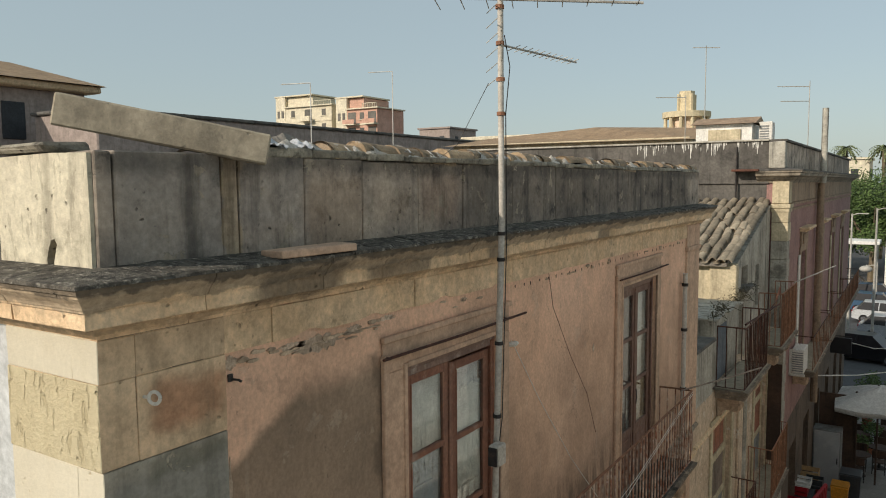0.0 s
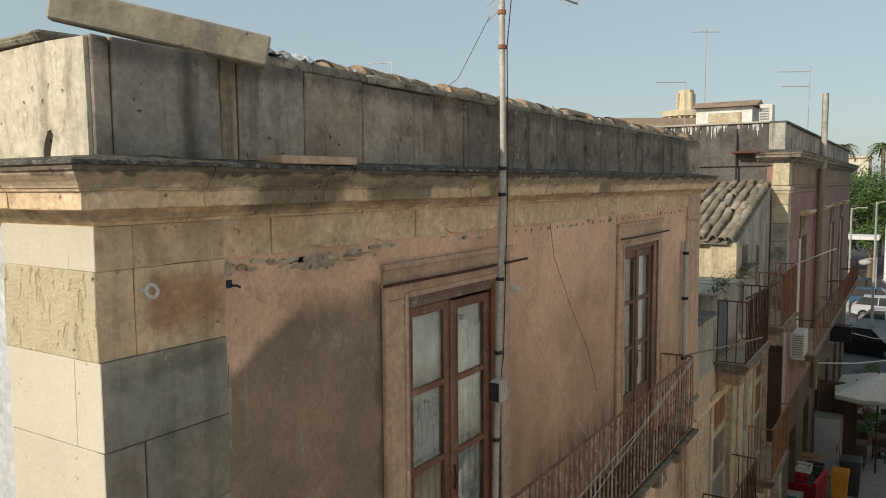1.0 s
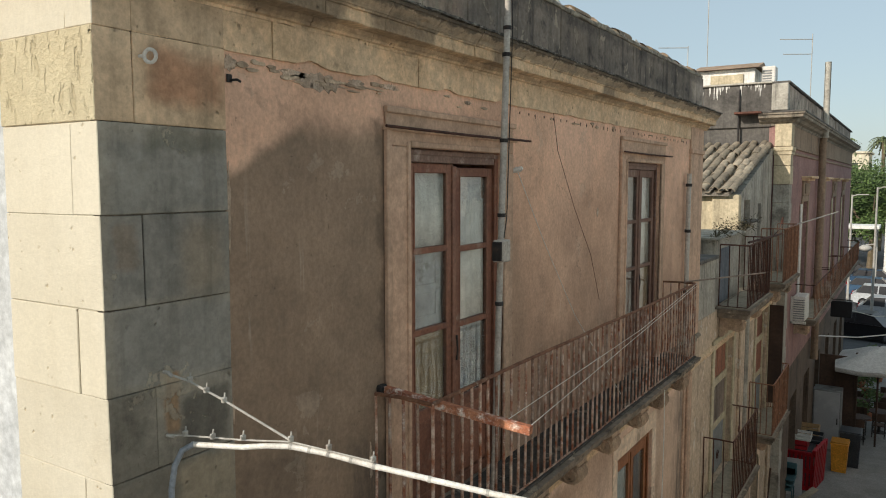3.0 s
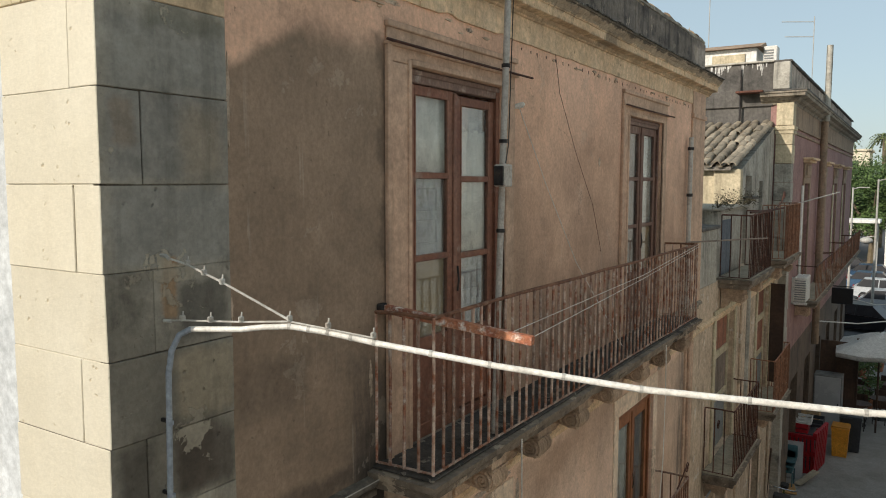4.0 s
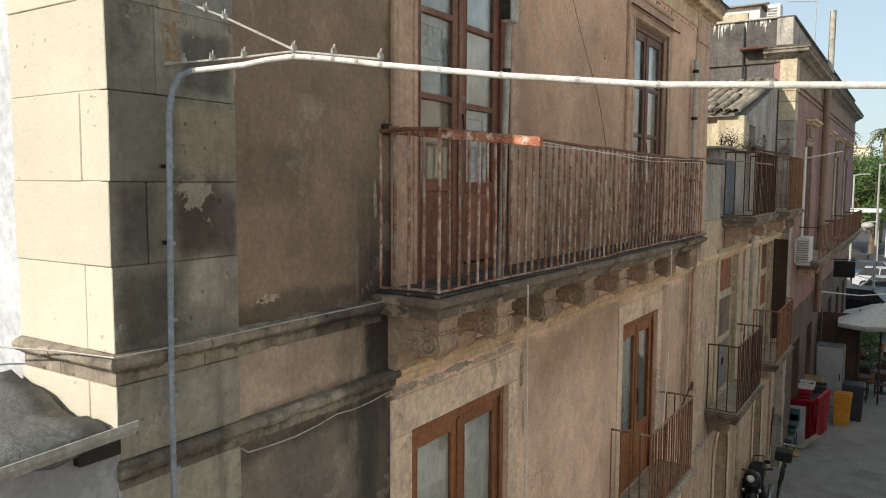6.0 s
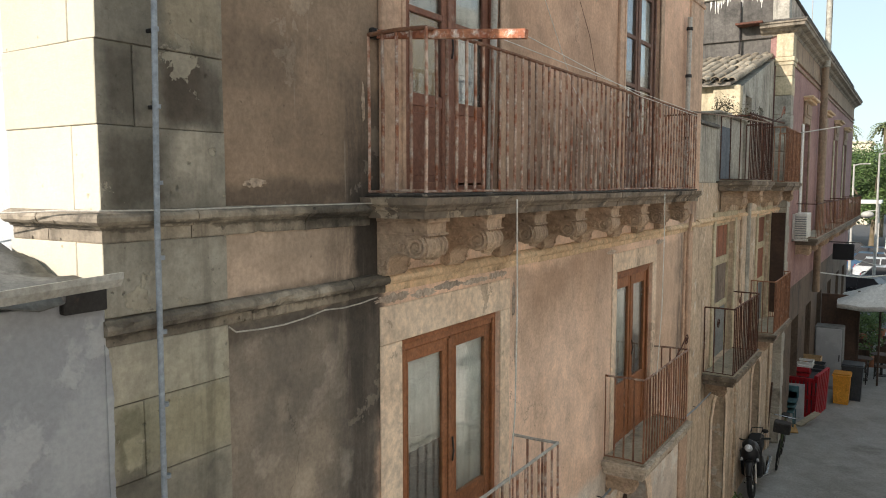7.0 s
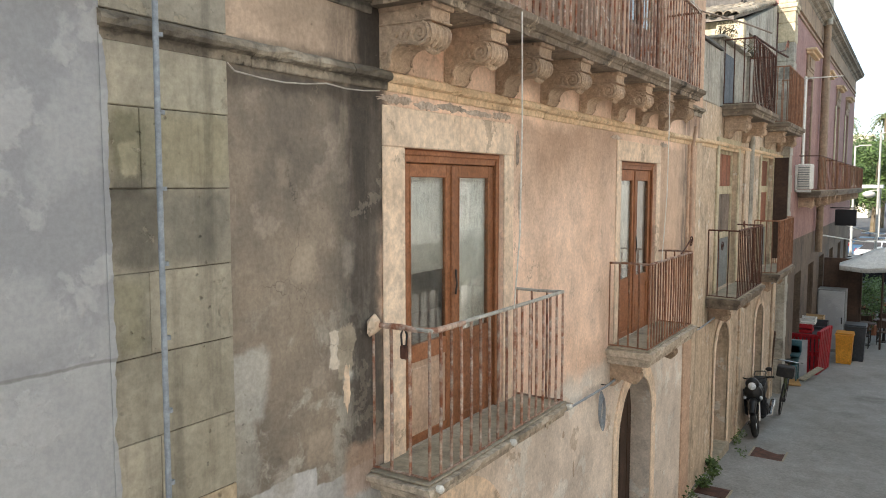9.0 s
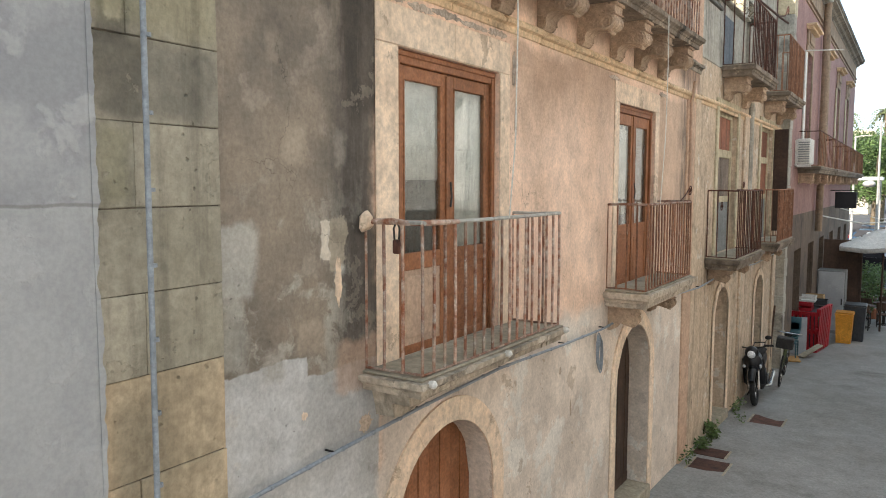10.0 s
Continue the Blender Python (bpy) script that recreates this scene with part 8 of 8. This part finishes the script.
for x, y in ((-3.2, 62.2), (0.3, 62.2), (-3.2, 64.8), (0.3, 64.8)):
    part("post", Build().tube([(x, y, -1), (x, y, 4.2)], 0.05, 6), ZINC, t)
for x, y, h, s in ((0.78, 47.4, 8.4, 1), (-0.75, 52.0, 7.9, 1), (2.0, 56, 8.4, -1)):
    t = thing("street_lamp", (x, y, -1), "tall grey street lamp with a dome shade", "street lamp", "street lamps")
    part("post", Build().tube([(x, y, -1), (x, y, 2.0), (x, y, h - 1)], [0.1, 0.07, 0.05], 8), ZINC, t, smooth=True)
    part("arm", Build().tube([(x, y, h - 1.1), (x + s * 0.3, y, h - 1.0), (x + s * 0.9, y, h - 1.0)], 0.035, 6), ZINC, t)
    part("shade", blob(Build(), (x - s * 0.45, y, 3.9), 0.34, 0.34, 0.2), ZINC, t, smooth=True)
    part("lower_arm", Build().tube([(x, y, 4.15), (x - s * 0.45, y, 4.1)], 0.03, 6), ZINC, t)


def tree(x, y, h, rad, seed, n=2600):
    q = random.Random(seed)
    z = -1.0
    t = thing("tree", (x, y, z), "dense dark green broadleaf tree on the square", "tree", "trees on the square")
    part("trunk", Build().tube([(x, y, z), (x + 0.1, y, z + h * 0.3), (x, y + 0.1, z + h * 0.55)], [0.32, 0.24, 0.15], 8), BARK, t)
    for k in range(5):
        a = q.uniform(0, 6.28)
        part("limb", Build().tube([(x, y, z + h * 0.35), (x + rad * 0.35 * math.cos(a), y + rad * 0.35 * math.sin(a), z + h * 0.55), (x + rad * 0.6 * math.cos(a), y + rad * 0.6 * math.sin(a), z + h * 0.75)], [0.14, 0.09, 0.04], 6), BARK, t)
    b = Build()
    for k in range(26):
        a, e = q.uniform(0, 6.28), q.random()
        d = rad * math.sqrt(q.random()) * 0.85
        leaves(b, (x + d * math.cos(a), y + d * math.sin(a), z + h * (0.36 + 0.54 * e * (1 - 0.35 * (d / rad) ** 2))), rad * q.uniform(0.25, 0.4), n // 26, 0.165, q, 0.8)
    raw("crown", b, LEAF, t)


for k, (x, y, h, rad) in enumerate(((-3.8, 84, 10.4, 4.8), (1.5, 88, 11.4, 5.2), (-8.5, 90, 10.8, 5.0), (5.5, 90, 11.0, 4.6), (-1.2, 97, 11.8, 5.4), (-13, 95, 11.0, 5.4), (-0.8, 81, 10.0, 3.9))):
    tree(x, y, h, rad, 50 + k, 9000)


def palm(x, y, h, seed, dead=False):
    q = random.Random(seed)
    t = thing("palm_tree", (x, y, -1), "tall palm with a rough trunk and drooping fronds", "palm", "palms")
    part("trunk", Build().tube([(x, y, -1), (x + 0.1, y, h * 0.5), (x, y, h)], [0.3, 0.24, 0.22], 8), BARK, t)
    b = Build()
    for k in range(46):
        a, up = q.uniform(0, 6.28), q.uniform(-0.5, 1.0)
        prev = Vector((x, y, h))
        d = Vector((math.cos(a), math.sin(a), 0))
        for s in range(7):
            u = (s + 1) / 7
            p = Vector((x, y, h)) + d * (2.1 * u) + Vector((0, 0, up * 1.5 * u - 1.7 * u * u))
            side = Vector((-d.y, d.x, -0.5)).normalized()
            for sg in (-1, 1):
                w = Vector((-d.y * sg, d.x * sg, -0.45)) * 0.42 * (1 - u * 0.7)
                n0 = len(b.v)
                b.v += [tuple(prev), tuple(p), tuple(prev.lerp(p, 0.8) + w)]
                b.f.append((n0, n0 + 1, n0 + 2))
            prev = p
    raw("fronds", b, FROND, t)


palm(-6.0, 118, 13.6, 3)
palm(-1.0, 108, 13.2, 4)
palm(3.0, 112, 15.6, 5)

# ---- far houses ----
def block(name, x0, x1, y0, y1, z1, mat, label, floors, cols, win=(1.1, 1.5), roof_mat=None, balconies=False, face="y", z0=-1.0):
    t = thing(name, ((x0 + x1) / 2, y0, z0), label, "house", "far houses")
    part("wall", Build().box(x0, x1, y0, y1, z0, z1, 0.05), mat, t)
    part("roof", Build().box(x0 - 0.3, x1 + 0.3, y0 - 0.3, y1 + 0.3, z1, z1 + 0.35, 0.05), roof_mat or mat, t)
    fh = (z1 - max(z0, 0)) / floors
    for f in range(floors):
        for c in range(cols):
            zc = z1 - fh * (f + 0.55)
            cx = x0 + (x1 - x0) * (c + 0.5) / cols
            w = part("window", Build().box(cx - win[0] / 2, cx + win[0] / 2, y0 - 0.06, y0 + 0.02, zc - win[1] / 2, zc + win[1] / 2, 0.02), DARKPLASTIC, t)
            part("sill", Build().box(cx - win[0] / 2 - 0.1, cx + win[0] / 2 + 0.1, y0 - 0.15, y0, zc - win[1] / 2 - 0.12, zc - win[1] / 2, 0.02), mat, w)
            if balconies and c % 2:
                part("balcony", Build().box(cx - 1.6, cx + 1.6, y0 - 1.3, y0, zc - win[1] / 2 - 0.35, zc - win[1] / 2 - 0.12, 0.02).box(cx - 1.6, cx + 1.6, y0 - 1.3, y0 - 1.22, zc - win[1] / 2 - 0.12, zc - win[1] / 2 + 0.7, 0.02), CREAM, t)
            cy = y0 + (y1 - y0) * (c + 0.5) / cols
            part("window", Build().box(x1 - 0.02, x1 + 0.06, cy - win[0] / 2, cy + win[0] / 2, zc - win[1] / 2, zc + win[1] / 2, 0.02), DARKPLASTIC, t)
    return t


PALEFAR = worn("far_cream_render", "d9cdb0", "cfc3a6", "a89c82", 0.2, 4.0, 0.3, vary=0.0)
REDFAR = worn("far_red_render", "cf9f88", "c49078", "8a5a48", 0.2, 4.0, 0.3, vary=0.0)
MAUVE = worn("mauve_grey_render", "a8968c", "9b8a80", "6f645c", 0.4, 6.0, 0.5, 0.5, vary=0.0)
ROOFTILES = worn("far_clay_tiles", "a88a68", "94785a", "5f5244", 2.5, 14.0, 0.6, bump=0.8, depth=0.03, vary=0.0)
FARGLASS = worn("far_shuttered_window", "6a655c", "57534c", "8a8276", 0.5, 6.0, 0.3, rough=0.4, vary=0.35)


def apartments(x0, x1, y0, y1, z1, front, trim, label, bays):
    """A block of flats: floor bands, windows, loggias with parapets, a set-back top storey."""
    t = thing("apartment_block", ((x0 + x1) / 2, y0, -1), label, "house", "far houses")
    part("wall", Build().box(x0, x1, y0, y1, -1, z1, 0.05), front, t)
    part("side_wall", Build().box(x0 - 0.08, x0 + 2.8, y0 - 0.08, y1, -1, z1 + 2.4, 0.05), PALEFAR, t)
    part("top_storey", Build().box(x0 + 2.8, x1 - (x1 - x0) * 0.36, y0 + 0.6, y1, z1, z1 + 2.3, 0.05), front, t)
    part("top_roof", Build().box(x0 - 0.3, x1 - (x1 - x0) * 0.33, y0 - 0.2, y1, z1 + 2.4, z1 + 2.7, 0.04), trim, t)
    part("roof", Build().box(x0 + 2.7, x1 + 0.5, y0 - 0.5, y1, z1, z1 + 0.25, 0.04), trim, t)
    rail = Build()
    for k in range(9):
        u = x1 - (x1 - x0) * 0.33 * k / 8
        rail.box(u - 0.04, u + 0.04, y0 - 0.3, y0 - 0.22, z1 + 0.25, z1 + 1.1)
    part("roof_rail", rail.box(x1 - (x1 - x0) * 0.33, x1, y0 - 0.3, y0 - 0.22, z1 + 1.05, z1 + 1.15), trim, t)
    for f in range(6):
        z = z1 - 3.05 * (f + 1)
        part("floor_band", Build().box(x0 + 2.7, x1 + 0.06, y0 - 0.12, y0 + 0.3, z - 0.15, z + 0.2, 0.02), trim, t)
        for k, kind in enumerate(bays):
            cx = x0 + 2.8 + (x1 - x0 - 2.8) * (k + 0.5) / len(bays)
            if kind == "w":
                w = part("window", Build().box(cx - 0.55, cx + 0.55, y0 - 0.05, y0 + 0.02, z + 1.0, z + 2.4, 0.02), FARGLASS, t)
                part("sill", Build().box(cx - 0.7, cx + 0.7, y0 - 0.2, y0, z + 0.88, z + 1.0, 0.02), trim, w)
            else:
                part("window", Build().box(cx - 1.0, cx + 1.0, y0 - 0.05, y0 + 0.02, z + 0.25, z + 2.5, 0.02), FARGLASS, t)
                bal = part("balcony", Build().box(cx - 1.5, cx + 1.5, y0 - 1.3, y0, z - 0.1, z + 0.12, 0.02), trim, t)
                part("balcony_front", Build().box(cx - 1.5, cx + 1.5, y0 - 1.3, y0 - 1.2, z + 0.12, z + 1.0, 0.02), front, bal)
        for c in (0.8, 2.0):
            part("window", Build().box(x0 + c - 0.35, x0 + c + 0.35, y0 - 0.14, y0 - 0.06, z + 1.0, z + 2.5, 0.02), FARGLASS, t)


apartments(-117.5, -101.5, 119, 127, 25.6, PALEFAR, PALEFAR, "cream apartment block with balconies far off", "wbw")
apartments(-98.5, -88, 117, 126, 24.0, REDFAR, PALEFAR, "red and white apartment block with balconies far off", "bwb")
block("far_house", -80, -73, 120, 130, 19.5, MAUVE, "low grey house beside the apartments", 5, 2)
# rows behind the parapet
t = thing("row_house", (-26, 12, -1), "long mauve house with a tiled eave and small windows", "house", "far houses")
part("wall", Build().box(-36, -24, 4, 15.3, -1, 12.4, 0.05), MAUVE, t)
part("eave", Build().box(-36.5, -23.4, 3.5, 15.6, 12.4, 12.65, 0.05), CORNICE, t)
part("roof", Build().add([(-23.2, 3.3, 12.65), (-23.2, 15.7, 12.65), (-30, 15.7, 14.2), (-30, 3.3, 14.2), (-36.8, 15.7, 12.65), (-36.8, 3.3, 12.65)], [(0, 1, 2, 3), (3, 2, 4, 5), (0, 3, 5), (1, 4, 2)]), ROOFTILES, t)
for y in (6.5, 9.5, 12.6, 14.4):
    part("window", Build().box(-24.02, -23.95, y - 0.4, y + 0.4, 10.6, 11.9, 0.02), DARKPLASTIC, t)
tagged(part("wall_terrace_far", Build().box(-22.5, -19.0, 12.5, 36, -1, 11.3, 0.05), MAUVE), "long rendered terrace wall behind the roof", "wall", kind="structure")
tagged(part("coping_far", Build().box(-22.6, -18.9, 12.4, 36.1, 11.3, 11.42, 0.03), SLATE), "dark coping of the far terrace wall", "coping", kind="structure")
tagged(part("roof_middle", Build().box(-19.0, -12.1, -9, 36, 6.5, 6.8), SLATE), "low flat roofs between the houses", "roof", kind="structure")
for x, y, z0, z1 in ((-16.5, 19.5, 6.8, 12.7), (-17.5, 26, 6.8, 14.0)):
    m = thing("roof_aerial", (x, y, z0), "white television aerial on a far roof", "aerial", "roof aerials")
    part("mast", Build().tube([(x, y, z0), (x, y, z1)], 0.02, 6), CABLE, m)
    part("boom", Build().tube([(x - 0.9, y - 0.6, z1 - 0.05), (x, y, z1)], 0.02, 6), CABLE, m)
t = thing("shed_roof_house", (-8, 26, 9), "cream roof house with a shallow clay tile roof", "house", "far houses")
part("wall", Build().box(-14.0, -4.2, 25.5, 32, 9.1, 10.55, 0.03), CREAM, t)
part("roof", Build().add([(-14.3, 25.2, 10.5), (-3.9, 25.2, 10.45), (-3.9, 29, 11.05), (-9, 29, 11.3), (-14.3, 29, 11.0), (-14.3, 33, 10.5), (-3.9, 33, 10.4)], [(0, 1, 2, 3, 4), (4, 3, 2, 6, 5)]), ROOFTILES, t)
block("far_house", -34, -16, 60, 66, 13.0, PALEFAR, "pale low house beyond the roofs", 3, 5)
tw = thing("tower", (-36.5, 150, -1), "yellow round lookout tower with a lantern", "tower", "far houses")
YEL = worn("yellow_render", "d2c19a", "c6b48c", "a8946a", 0.3, 6.0, 0.3, vary=0.0)
c = (-36.4, 150)
part("drum", Build().tube([(*c, -1), (*c, 16.8)], 6.2, 24), YEL, tw)
part("gallery", Build().tube([(*c, 21.6), (*c, 22.7)], 4.6, 24), YEL, tw)
part("core", Build().tube([(*c, 16.8), (*c, 21.6)], 3.2, 20), SURROUND, tw)
for k in range(12):
    a = 2 * math.pi * k / 12
    part("column", Build().tube([(c[0] + 4.1 * math.cos(a), c[1] + 4.1 * math.sin(a), 16.8), (c[0] + 4.1 * math.cos(a), c[1] + 4.1 * math.sin(a), 21.6)], 0.35, 8), YEL, tw)
part("lantern", Build().tube([(*c, 22.7), (*c, 26.8)], [1.7, 1.5], 8), YEL, tw)
for k in range(4):
    a = math.pi / 4 + k * math.pi / 2
    part("fin", Build().box(-0.25, 0.25, 1.2, 2.0, 22.7, 26.2, 0.05).turned(pose(c[0], c[1], 0, 0, 0, math.degrees(a))), YEL, tw)
block("far_house", 0, 30, 150, 160, 14.5, PALEFAR, "long pale building beyond the trees", 3, 8)
block("far_house", -30, -4, 140, 150, 12.5, PALEFAR, "pale building behind the trees", 3, 6)

# dry creepers tangled over the terrace wall of the middle house
r = random.Random(63)
DRYLEAF = worn("dry_leaves", "5a5136", "463f2b", "2e2a20", 4.0, 30.0, 0.4, vary=0.0)
for y in (10.9, 11.6, 12.9, 13.5):
    b = Build()
    for k in range(4):
        leaves(b, (-0.05 + r.uniform(-0.15, 0.15), y + r.uniform(-0.25, 0.25), 6.80 + 0.05 * k), 0.15, 40, 0.018, r)
    for k in range(6):
        p = Vector((-0.1, y, 6.76))
        q = p + Vector((r.uniform(-0.1, 0.35), r.uniform(-0.5, 0.5), r.uniform(-0.05, 0.12)))
        b.tube([tuple(p), tuple(p.lerp(q, 0.5) + Vector((0, 0, 0.08))), tuple(q)], 0.006, 4)
    tagged(raw("creeper", b, DRYLEAF, None), "dry brown creeper tangled over the terrace wall", "creeper", kind="stuff")
